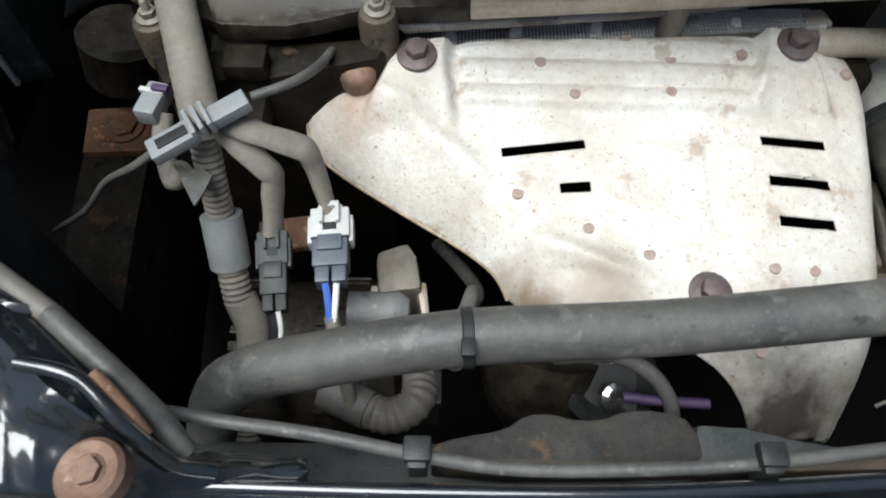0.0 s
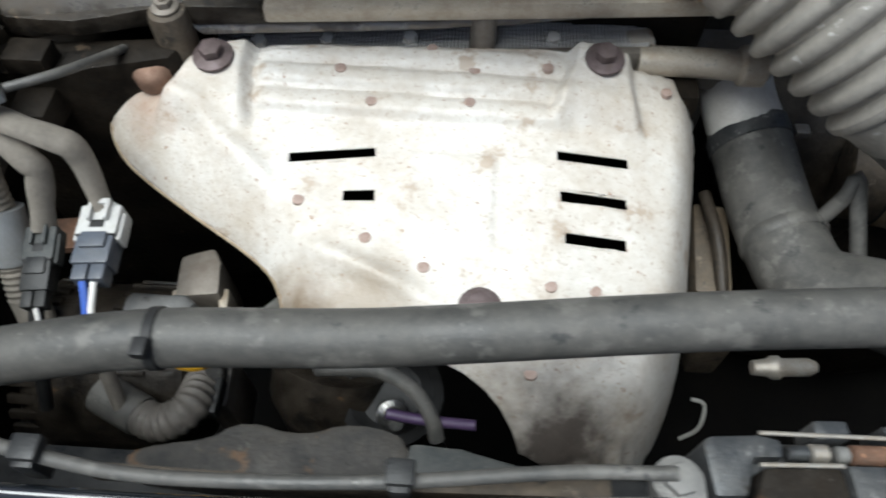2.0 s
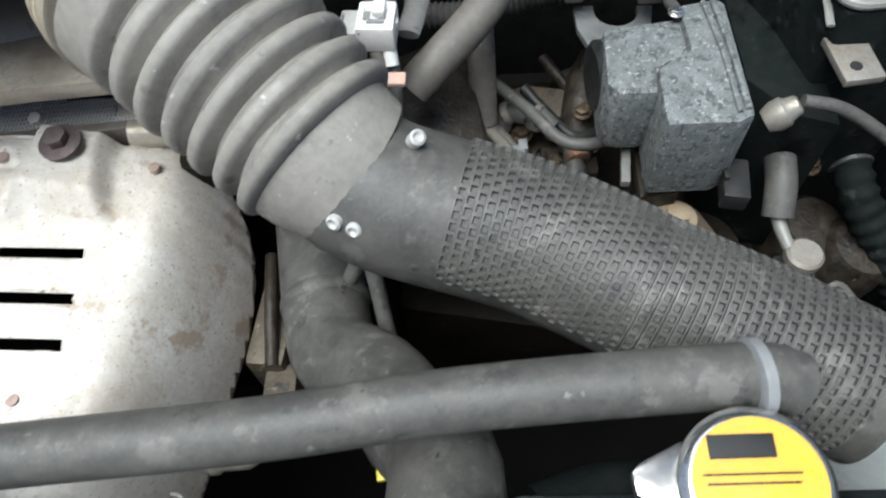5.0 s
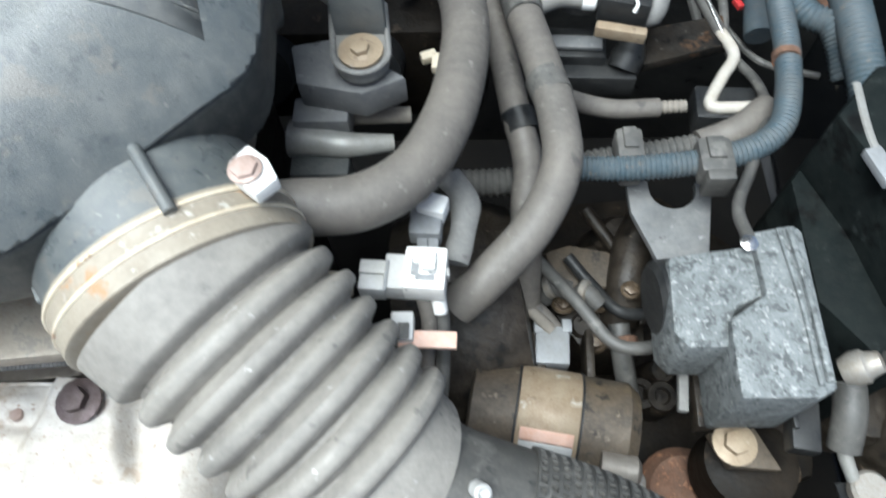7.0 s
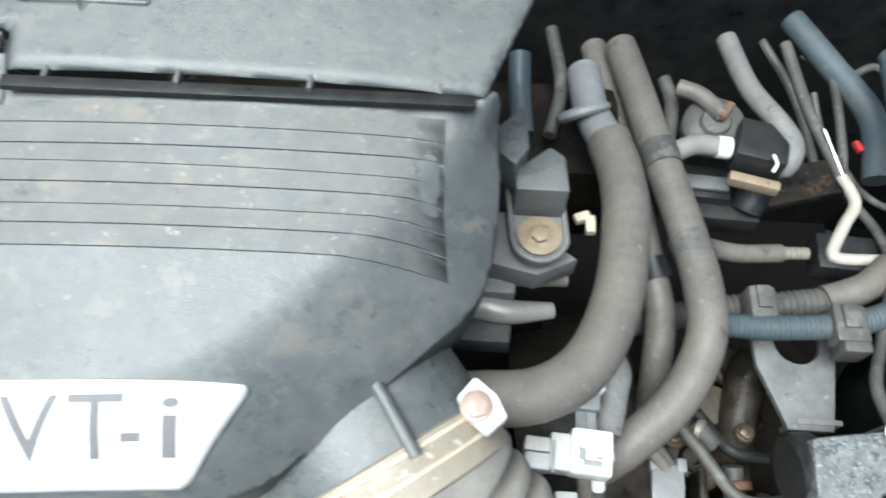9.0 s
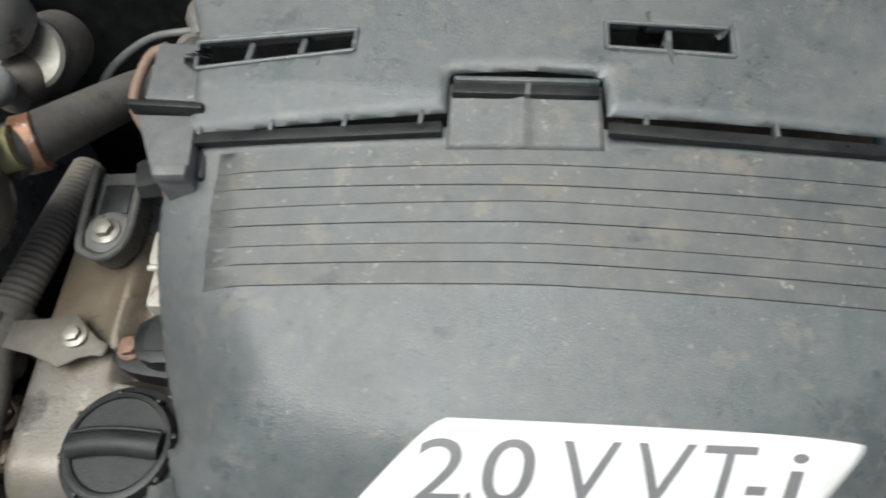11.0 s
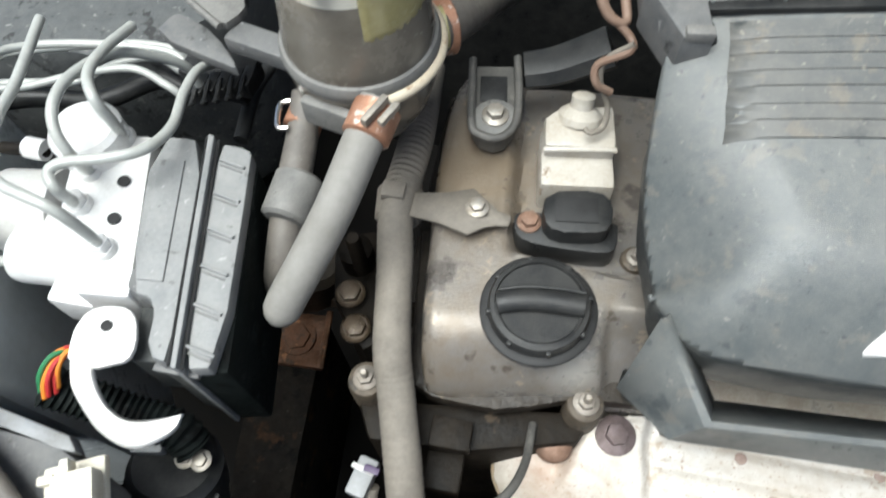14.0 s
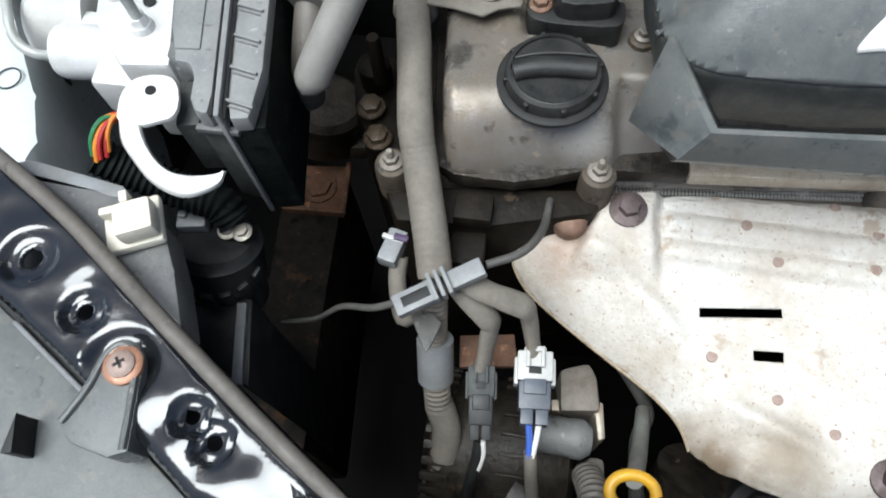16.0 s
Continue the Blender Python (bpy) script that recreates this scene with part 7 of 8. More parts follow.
notch = [(fc.x + fr * math.cos(a), fc.y + fr * math.sin(a)) for a in [math.pi + math.pi * k / 10 for k in range(11)]]
fk = thing("fork_bracket", (0.561, 0.421, 0.671), "grey forked steel bracket with a round notch", "bracket")
part("plate", prism([(0.530, 0.484, 0.685)[:2], (0.545, 0.484, 0.685)[:2]] + notch + [(0.577, 0.482, 0.685)[:2], (0.589, 0.482, 0.685)[:2], (0.576, 0.415, 0.685)[:2], (0.546, 0.415, 0.685)[:2], (0.541, 0.431, 0.685)[:2], (0.531, 0.459, 0.685)[:2]], (0.679), (0.685), 0.0008), M_ABS, fk)
part("foot", box((0.567, 0.421, 0.671), (0.03, 0.004, 0.03), 0.001), M_DUSTY, fk)
mod = thing("control_module", (0.617, 0.387, 0.671), "rough cast aluminium actuator module", "actuator")
part("motor", merge(prism([(0.533, 0.398, 0.740)[:2], (0.587, 0.406, 0.740)[:2], (0.584, 0.372, 0.740)[:2], (0.567, 0.366, 0.740)[:2], (0.560, 0.342, 0.740)[:2], (0.537, 0.342, 0.740)[:2], (0.530, 0.352, 0.740)[:2]], (0.688), (0.740), 0.012)), M_ROUGH, mod, "rough cast motor body")
part("end_cap", lathe([(0.0235, 0), (0.0235, 0.012), (0.020, 0.015)], (0.543, 0.383, 0.714), (-1, -0.12, 0), 28), M_BLACK, mod, "black end cap")
part("gear_case", merge(prism([(0.581, 0.410, 0.746)[:2], (0.606, 0.415, 0.746)[:2], (0.610, 0.410, 0.746)[:2], (0.608, 0.319, 0.746)[:2], (0.598, 0.314, 0.746)[:2], (0.5580, 0.3135), (0.5592, 0.3455), (0.5602, 0.3575), (0.582, 0.3720)], (0.679), (0.745), 0.009)), M_ROUGH, mod, "rough cast gear case")
part("lid_edge", tube([(0.602, 0.411, 0.746), (0.604, 0.368, 0.746), (0.604, 0.322, 0.746)], 0.0022, 8), M_ROUGH, mod)
part("lid_edge", tube([(0.596, 0.411, 0.746), (0.599, 0.365, 0.746), (0.599, 0.320, 0.746)], 0.0016, 8), M_ROUGH, mod)
part("screw", hexhead((0.578, 0.402, 0.746), 0.0034, 0.003), M_CHROME, mod)
part("boss", lathe([(0.007, -0.006), (0.0095, 0), (0.0095, 0.006), (0.0075, 0.008), (0.0060, 0.014), (0.004, 0.015)], (0.630, 0.3365, 0.722), (0.8, 0.1, 0.6), 24), M_STEEL, mod, "round pale boss")
part("cable", tube([(0.644, 0.340, 0.731), (0.666, 0.337, 0.727), (0.690, 0.332, 0.714), (0.717, 0.320, 0.697)], 0.004, 12), M_RUBBER, mod)
part("plug", merge(box((0.611, 0.313, 0.688), (0.016, 0.03, 0.014), 0.002, rz=-10), box((0.604, 0.316, 0.697), (0.003, 0.012, 0.004), 0.0006)), M_BLACK, mod)
stay = thing("module_stay", (0.587, 0.350, 0.636), "rust-brown steel stay with two bolts under the module", "bracket")
part("plate", prism([(0.560, 0.365, 0.671)[:2], (0.587, 0.364, 0.671)[:2], (0.583, 0.320, 0.671)[:2], (0.558, 0.317, 0.671)[:2]], (0.654), (0.671), 0.001), M_GRIME, stay)
part("edge", box((0.551, 0.342, 0.675), (0.006, 0.035, 0.006), 0.001, rz=-8), M_DUSTY, stay)
for q in ((0.567, 0.331, 0.675), (0.580, 0.336, 0.675)):
    part("bolt", hexhead(q, 0.006, 0.007, washer=1.2), M_PIPE, stay)

# ---- gearbox castings below ----
gb = thing("gearbox", (0.516, 0.387, 0.344), "grimy cast gearbox housing deep in the bay", "gearbox")
part("casing", prism([(0.387, 0.310), (0.533, 0.284), (0.688, 0.310), (0.705, 0.473), (0.602, 0.568), (0.396, 0.550)], (0.361), (0.533), 0.012), M_DARK, gb)
part("cast_pad", prism([(0.4769, 0.4615), (0.497, 0.4683), (0.5314, 0.4614), (0.5261, 0.4315), (0.4919, 0.4283)], 0.580, 0.622, 0.006), M_TANCAST, gb, "tan dusty cast pad")
part("neck", tube([(0.556, 0.482, 0.628), (0.545, 0.462, 0.626), (0.538, 0.436, 0.620), (0.534, 0.412, 0.600)], 0.0165, 20, r1=0.014, wobble=0.06), M_GRIME, gb, "brown cast neck")
part("bolt", hexhead((0.5365, 0.4230, 0.634), 0.0055, 0.006, washer=1.3), M_OILY, gb)
for kx, ky in ((0.452, 0.440), (0.448, 0.402), (0.470, 0.372), (0.505, 0.372)):
    part("rib", box((kx, ky, 0.612), (0.006, 0.050, 0.030), 0.002, rz=25 - 500 * (kx - 0.45)), M_GRIME, gb)
part("bell", lathe([(0.02, -0.02), (0.09, -0.01), (0.10, 0.05), (0.085, 0.08), (0.03, 0.085)], (0.388, 0.419, 0.568), (1, 0.1, 0.15), 40), M_GRIME, gb)
part("cover", prism([(0.479, 0.474, 0.602)[:2], (0.533, 0.482, 0.602)[:2], (0.555, 0.448, 0.602)[:2], (0.552, 0.392, 0.602)[:2], (0.505, 0.390, 0.602)[:2], (0.477, 0.432, 0.602)[:2]], (0.516), (0.598), 0.006), M_GRIME, gb)
part("lobe", lathe([(0.03, -0.04), (0.034, 0), (0.026, 0.01), (0.01, 0.012)], (0.573, 0.292, 0.568), (0, 0, 1), 28), M_RUST, gb, "rust-brown round lobe")
for q in ((0.513, 0.394, 0.606), (0.491, 0.423, 0.611), (0.517, 0.424, 0.611), (0.634, 0.302, 0.602), (0.700, 0.376, 0.619)):
    part("bolt", hexhead(q, 0.007, 0.008, washer=1.3), M_OILY, gb)
part("boss", lathe([(0.014, -0.04), (0.014, 0), (0.010, 0.004)], (0.458, 0.404, 0.602), (0, 0, 1), 20), M_DARK, gb)
for q, r in (((0.542, 0.483, 0.602), 0.02), ((0.434, 0.390, 0.568), 0.03), ((0.719, 0.356, 0.568), 0.028), ((0.640, 0.333, 0.568), 0.02), ((0.752, 0.336, 0.568), 0.03)):
    part("lobe", lathe([(r * 1.2, -0.05), (r, -0.004), (r * 0.8, 0.004), (r * 0.3, 0.006)], q, (0.1, -0.2, 1), 24), M_GRIME, gb)
for qa, qb, qc in (((0.476, 0.424, 0.619), (0.480, 0.428, 0.632), (0.494, 0.424, 0.632)), ((0.500, 0.420, 0.623), (0.504, 0.423, 0.632), (0.514, 0.414, 0.628))):
    part("elbow", tube([qa, qb, qc], 0.0072, 14), M_RUBBER, gb, "short rubber elbow")
    part("clamp", lathe([(0.008, -0.003), (0.0092, -0.002), (0.0092, 0.002), (0.008, 0.003)], qb, Vector(qc) - Vector(qa), 18), M_STEEL, gb)
for q, r in (((0.433, 0.402, 0.593), 0.012), ((0.451, 0.389, 0.585), 0.009), ((0.550, 0.366, 0.568), 0.014), ((0.570, 0.384, 0.568), 0.010), ((0.507, 0.409, 0.602), 0.010), ((0.547, 0.417, 0.602), 0.009), ((0.567, 0.364, 0.568), 0.013)):
    part("boss", lathe([(r * 1.25, -0.03), (r, -0.002), (r * 0.85, 0.002), (r * 0.5, 0.002), (r * 0.45, -0.003)], q, (0.05, -0.15, 1), 20), M_GRIME, gb)
part("rib", tube([(0.427, 0.444, 0.602), (0.444, 0.406, 0.593), (0.442, 0.372, 0.576)], 0.004, 10), M_GRIME, gb)
part("rib", tube([(0.513, 0.500, 0.619), (0.534, 0.470, 0.611), (0.562, 0.437, 0.602)], 0.005, 10), M_GRIME, gb)
part("link", tube([(0.493, 0.450, 0.636), (0.510, 0.431, 0.628), (0.531, 0.413, 0.619), (0.553, 0.404, 0.636)], 0.0045, 14), M_BLACK, gb, "dark selector cable")
part("link", tube([(0.451, 0.415, 0.636), (0.469, 0.410, 0.632), (0.483, 0.398, 0.623)], 0.0055, 14), M_HOSE, gb)
part("post", tube([(0.527, 0.400, 0.628), (0.529, 0.379, 0.619), (0.539, 0.343, 0.585)], 0.0075, 14), M_RUBBER, gb)
part("band", lathe([(0.008, 0), (0.0095, 0.001), (0.0095, 0.006), (0.008, 0.007)], (0.530, 0.390, 0.626), (0.1, -1, -0.1), 18), M_RUST, gb)
st = thing("starter_motor", (0.488, 0.363, 0.533), "starter motor with a brown band and orange label", "starter motor")
sp, sq = Vector((0.440, 0.338, 0.622)), Vector((0.531, 0.322, 0.622))
sd = (sq - sp).normalized()
sl = (sq - sp).length
part("body", lathe([(0.030, -0.02), (0.034, -0.018), (0.034, sl * 0.1), (0.0345, sl * 0.1), (0.0345, sl * 0.6), (0.034, sl * 0.6), (0.034, sl * 0.9), (0.028, sl * 0.98), (0.012, sl)], sp, sd, 36), M_TANCAST, st)
part("band", lathe([(0.0345, 0), (0.0352, 0.001), (0.0352, sl * 0.42), (0.0345, sl * 0.43)], sp + sd * sl * 0.13, sd, 36), M_TAN, st, "brown heat-stained band")
su = sd.cross(Vector((0, 0, 1))).normalized()
sv = su.cross(sd)


def on_drum(w, a, r):
    """A point on the starter's drum: way along it, angle from the top towards the front, radius."""
    return sp + sd * (sl * w) + (sv * math.cos(a) + su * math.sin(a)) * r


for a0, a1, m in ((0.42, 0.66, M_ORANGE), (0.67, 0.84, M_PALEP)):
    part("label", loft(*[[on_drum(w, a0 + (a1 - a0) * k / 5, 0.0358) for w in (0.16, 0.30, 0.44, 0.53)] for k in range(6)]), m, st, "faded paper label", thick=0.0006)
for w in (0.12, 0.57):
    part("groove", lathe([(0.034, -0.001), (0.0357, -0.0006), (0.0357, 0.0006), (0.034, 0.001)], sp + sd * sl * w, sd, 36), M_INK, st)
part("lug", lathe([(0.010, -0.012), (0.010, 0.010), (0.006, 0.013)], on_drum(0.86, 0.9, 0.036), sd, 18), M_CAST, st)
part("end_bolt", hexhead((0.524, 0.292, 0.626), 0.006, 0.008), M_STEEL, st)
gblock = thing("grey_connector", (0.482, 0.391, 0.602), "grey plastic connector with a notched top", "connector")
part("body", merge(box((0.479, 0.384, 0.621), (0.024, 0.028, 0.018), 0.002, rz=-3), box((0.470, 0.398, 0.623), (0.007, 0.010, 0.016), 0.0015), box((0.490, 0.398, 0.623), (0.007, 0.010, 0.016), 0.0015)), M_GREYP, gblock)
part("lead", tube([(0.479, 0.395, 0.628), (0.464, 0.408, 0.635), (0.451, 0.415, 0.636)], 0.0045, 12), M_LOOM, gblock)

# ---- connectors beside the bellows ----
wc = thing("sensor_connector", (0.386, 0.383, 0.740), "dirty white plastic sensor connector", "connector")
part("plug", merge(box((0.398, 0.373, 0.770), (0.022, 0.024, 0.017), 0.002, rz=-4), box((0.398, 0.378, 0.778), (0.012, 0.007, 0.006), 0.001)), M_WHITE, wc)
part("collar", box((0.383, 0.373, 0.767), (0.013, 0.020, 0.015), 0.0015, rz=-4), M_PALEP, wc)
part("socket", merge(box((0.370, 0.377, 0.765), (0.014, 0.008, 0.014), 0.0015, rz=-4), box((0.370, 0.368, 0.765), (0.014, 0.009, 0.014), 0.0015, rz=-4)), M_PALEP, wc)
part("tip", lathe([(0.004, 0), (0.009, 0.006), (0.010, 0.014), (0.006, 0.018)], (0.359, 0.368, 0.765), (-1, -0.1, 0), 14), M_CREAM, wc)
part("lead", tube([(0.396, 0.366, 0.761), (0.399, 0.355, 0.748), (0.397, 0.338, 0.731), (0.396, 0.317, 0.714)], 0.0045, 12), M_HOSE, wc)
part("lead", tube([(0.403, 0.368, 0.761), (0.406, 0.359, 0.748), (0.406, 0.338, 0.731), (0.404, 0.317, 0.714)], 0.004, 12), M_RUBBER, wc)
part("sheath", tube([(0.404, 0.365, 0.761), (0.405, 0.359, 0.753)], 0.0042, 12), M_WHITE, wc)
part("tag", box((0.399, 0.340, 0.761), (0.030, 0.009, 0.003), 0.0006, rz=-2), M_ORANGE, wc, "faded salmon-coloured tag")
part("clip", box((0.386, 0.346, 0.761), (0.012, 0.016, 0.010), 0.0015), M_PALEP, wc)
part("slot", box((0.387, 0.343, 0.766), (0.006, 0.009, 0.001), 0.0003), M_RUBBER, wc)
for q, w, h in (((0.393, 0.373, 0.779), 0.004, 0.009), ((0.398, 0.367, 0.779), 0.010, 0.003), ((0.402, 0.373, 0.779), 0.004, 0.008), ((0.378, 0.370, 0.775), 0.0015, 0.017), ((0.389, 0.370, 0.775), 0.0015, 0.017)):
    part("slot", box(q, (w, h, 0.0014), 0.0003, rz=-4), M_GREYP, wc)
part("latch", box((0.400, 0.375, 0.781), (0.007, 0.010, 0.004), 0.001, rz=-4), M_WHITE, wc)
part("fin", box((0.408, 0.372, 0.772), (0.005, 0.005, 0.006), 0.001), M_PALEP, wc)
wc2 = thing("upper_connector", (0.400, 0.421, 0.740), "pale grey connector with a white collar", "connector")
part("body", box((0.397, 0.407, 0.761), (0.018, 0.018, 0.014), 0.0025, rz=-3), M_GREYP, wc2)
part("collar", box((0.401, 0.415, 0.767), (0.016, 0.012, 0.013), 0.002, rz=-18), M_WHITE, wc2)
part("legs", merge(box((0.395, 0.394, 0.759), (0.006, 0.018, 0.008), 0.001), box((0.401, 0.395, 0.759), (0.006, 0.018, 0.008), 0.001)), M_GREYP, wc2)
part("sheath", tube([(0.409, 0.445, 0.752), (0.418, 0.430, 0.752), (0.418, 0.414, 0.750), (0.413, 0.390, 0.748)], 0.008, 12, wobble=0.25, squash=0.5), M_DUSTY, wc2, "flattened taped sheath")

# ---- lifting hook bracket at the end of the cover ----
hk = thing("hook_bracket", (0.364, 0.492, 0.817), "dark plastic bracket with a rusty washer and bolt", "bracket")
part("arm", prism([(0.349, 0.501, 0.851)[:2], (0.368, 0.517, 0.851)[:2], (0.376, 0.511, 0.851)[:2], (0.378, 0.489, 0.847)[:2], (0.350, 0.489, 0.847)[:2]], (0.821), (0.850), 0.002), M_COVER, hk)
eye_c = Vector((0.365, 0.476, 0.823))
eye_r = (Vector((0.379, 0.476, 0.823)) - Vector((0.350, 0.476, 0.823))).length / 2
eye = [(eye_c.x + eye_r * math.cos(a), eye_c.y + eye_r * math.sin(a)) for a in [-math.pi * k / 12 for k in range(13)]]
part("eye", prism(eye + [(0.346, 0.511, 0.823)[:2], (0.375, 0.511, 0.823)[:2]], (0.815), (0.823), 0.0012), M_DUSTY, hk, "dusty rounded eye of the bracket")
lip = [(eye_c.x + eye_r * math.cos(a), eye_c.y + eye_r * math.sin(a), eye_c.z + 0.001) for a in [-math.pi * k / 8 for k in range(9)]]
part("lip", tube([(0.376, 0.508, 0.826)] + lip + [(0.347, 0.507, 0.826)], 0.0016, 8), M_DUSTY, hk)
# Black tile paints the shade of the slot.
part("slot", box((0.362, 0.504, 0.825), (0.026, 0.007, 0.002), 0.0005, rz=-2), M_INK, hk)
part("washer", lathe([(0.0118, 0), (0.0118, 0.0016), (0.009, 0.0022)], (0.365, 0.476, 0.824), (0, 0, 1), 28), M_TAN, hk, "rust-stained washer")
part("bolt", hexhead((0.365, 0.475, 0.825), 0.0052, 0.005, washer=1.4), M_TAN, hk)
part("upper_arm", prism([(0.336, 0.518, 0.860)[:2], (0.354, 0.537, 0.860)[:2], (0.356, 0.508, 0.860)[:2], (0.349, 0.497, 0.860)[:2], (0.338, 0.507, 0.860)[:2]], (0.834), (0.860), 0.002), M_COVER, hk)
part("plate", prism([(0.323, 0.494, 0.813)[:2], (0.347, 0.499, 0.813)[:2], (0.388, 0.470, 0.813)[:2], (0.365, 0.459, 0.813)[:2], (0.329, 0.467, 0.813)[:2]], (0.791), (0.811), 0.002), M_ABS, hk, "grey dusty casting under the hook")
sen = thing("map_sensor", (0.335, 0.465, 0.774), "dark plastic sensor with a bright steel pipe", "sensor")
part("body", box((0.339, 0.464, 0.783), (0.032, 0.018, 0.02), 0.003), M_ABS, sen)
part("pipe", tube([(0.320, 0.455, 0.778), (0.337, 0.453, 0.778), (0.353, 0.450, 0.778), (0.378, 0.454, 0.774)], 0.0105, 16, r1=0.005), M_PIPE, sen, "smooth dull steel pipe")
part("base", box((0.337, 0.440, 0.765), (0.034, 0.016, 0.02), 0.003), M_SIDE, sen)
part("rod", tube([(0.345, 0.473, 0.774), (0.387, 0.477, 0.770)], 0.005, 12), M_LOOM, sen)
solid("yellow_clip", merge(box((0.397, 0.518, 0.774), (0.010, 0.006, 0.006), 0.001, rz=20), box((0.402, 0.513, 0.774), (0.006, 0.012, 0.006), 0.001)), M_CREAM, "small yellowed plastic clip", "clip")
inlet = thing("intake_manifold", (0.310, 0.568, 0.602), "dark intake manifold behind the engine", "manifold")
part("plenum", box((0.258, 0.619, 0.688), (0.36, 0.09, 0.10), 0.02), M_DARK, inlet)
for k in range(4):
    part("runner", tube([(0.129, 0.619, 0.688), (0.129, 0.550, 0.722)] if k == 0 else [((0.129) + 0.075 * k, (0.619), (0.688)), ((0.129) + 0.075 * k, (0.542), (0.731))], 0.022, 18), M_BLACK, inlet)
solid("vertical_pipe", tube([(0.354, 0.627, 0.800), (0.355, 0.602, 0.791), (0.358, 0.574, 0.783)], 0.0075, 16), M_BLUEG, "blue-grey pipe beside the hook bracket", "pipe")
solid("breather_hose", tube([(0.379, 0.593, 0.757), (0.387, 0.635, 0.761), (0.380, 0.685, 0.765)], 0.005, 12), M_RUBBER, "thin black breather hose", "hose")

# ---- fuse box, battery clamp and right-hand clutter ----
fb = thing("fuse_box", (0.722, 0.458, 0.688), "black plastic fuse box with a steel hold-down strip", "fuse box")
part("case", prism([(0.639, 0.480, 0.765)[:2], (0.673, 0.518, 0.765)[:2], (0.792, 0.509, 0.765)[:2], (0.747, 0.378, 0.765)[:2], (0.668, 0.377, 0.765)[:2], (0.658, 0.428, 0.765)[:2]], (0.602), (0.761), 0.004), M_BOX, fb)
part("skirt", prism([(0.632, 0.470, 0.722)[:2], (0.663, 0.508, 0.722)[:2], (0.681, 0.407, 0.722)[:2], (0.679, 0.342, 0.722)[:2], (0.653, 0.352, 0.722)[:2], (0.630, 0.384, 0.722)[:2]], (0.559), (0.705), 0.004), M_BOX, fb)
part("strip", merge(tube([(0.656, 0.503, 0.761), (0.654, 0.459, 0.761), (0.663, 0.406, 0.757), (0.662, 0.378, 0.752)], 0.0026, 8, squash=0.5), tube([(0.665, 0.458, 0.767), (0.664, 0.402, 0.765), (0.671, 0.381, 0.765), (0.701, 0.381, 0.765)], 0.003, 8)), M_PIPE, fb, "steel edge strip")
part("hinge", box((0.648, 0.436, 0.770), (0.010, 0.024, 0.006), 0.001, rz=15), M_GREYP, fb)
part("tongue", prism([(0.665, 0.384, 0.740)[:2], (0.690, 0.381, 0.740)[:2], (0.692, 0.350, 0.735)[:2], (0.668, 0.347, 0.735)[:2]], (0.733), (0.738), 0.0008), M_STEEL, fb, "bare steel tongue with a hole")
# Black disc stands for the shaded hole in the tongue.
part("tongue_hole", lathe([(0.0036, 0), (0.0036, 0.0006), (0.001, 0.0006)], (0.677, 0.359, 0.738), (0, 0, 1), 14), M_INK, fb)
bt = thing("battery_link", (0.679, 0.286, 0.602), "steel battery link with a round bolt and loose wires", "cable")
part("strap", loft([(0.648, 0.290, 0.636), (0.651, 0.266, 0.636), (0.655, 0.241, 0.636)], [(0.671, 0.292, 0.641), (0.667, 0.267, 0.641), (0.676, 0.243, 0.641)]), M_GUN, bt, thick=0.003)
part("bolt", lathe([(0.012, 0), (0.012, 0.006), (0.010, 0.008)], (0.662, 0.284, 0.643), (0, 0, 1), 22), M_STEEL, bt)
part("rod", tube([(0.651, 0.344, 0.671), (0.647, 0.320, 0.662), (0.649, 0.304, 0.654), (0.654, 0.290, 0.647)], 0.006, 12, r1=0.004), M_PIPE, bt)
part("sleeve", tube([(0.651, 0.341, 0.675), (0.649, 0.324, 0.671), (0.647, 0.307, 0.658)], 0.010, 14), M_RUBBER, bt)
part("wire", tube([(0.660, 0.242, 0.645), (0.666, 0.253, 0.654), (0.678, 0.249, 0.654), (0.678, 0.241, 0.645)], 0.0025, 8), M_RUBBER, bt)
part("wire", tube([(0.659, 0.248, 0.649), (0.670, 0.257, 0.658), (0.684, 0.247, 0.649)], 0.0022, 8), M_RUBBER, bt)
mnt = thing("gearbox_mount", (0.597, 0.330, 0.602), "rust-brown gearbox mount with a bolt", "mount")
part("cup", lathe([(0.03, -0.04), (0.03, 0), (0.02, 0.004)], (0.602, 0.304, 0.628), (0, 0, 1), 28), M_DARK, mnt)
part("plate", prism([(0.570, 0.318, 0.654)[:2], (0.599, 0.321, 0.654)[:2], (0.611, 0.295, 0.654)[:2], (0.580, 0.297, 0.654)[:2]], (0.641), (0.651), 0.0015), M_TANCAST, mnt)
part("bolt", hexhead((0.583, 0.310, 0.655), 0.008, 0.008, washer=1.7), M_TAN, mnt, "pale brown bolt and washer")
part("strap", prism([(0.591, 0.396, 0.654)[:2], (0.620, 0.384, 0.654)[:2], (0.611, 0.363, 0.654)[:2], (0.584, 0.329, 0.654)[:2], (0.570, 0.334, 0.654)[:2], (0.581, 0.375, 0.654)[:2]], (0.641), (0.649), 0.001), M_DARK, mnt)
for q in ((0.604, 0.383, 0.651), (0.588, 0.360, 0.651)):
    part("hole_bolt", hexhead(q, 0.005, 0.004), M_PIPE, mnt)
lh = thing("loop_hose", (0.798, 0.310, 0.516), "dark ribbed hose running down beside the gearbox", "hose")
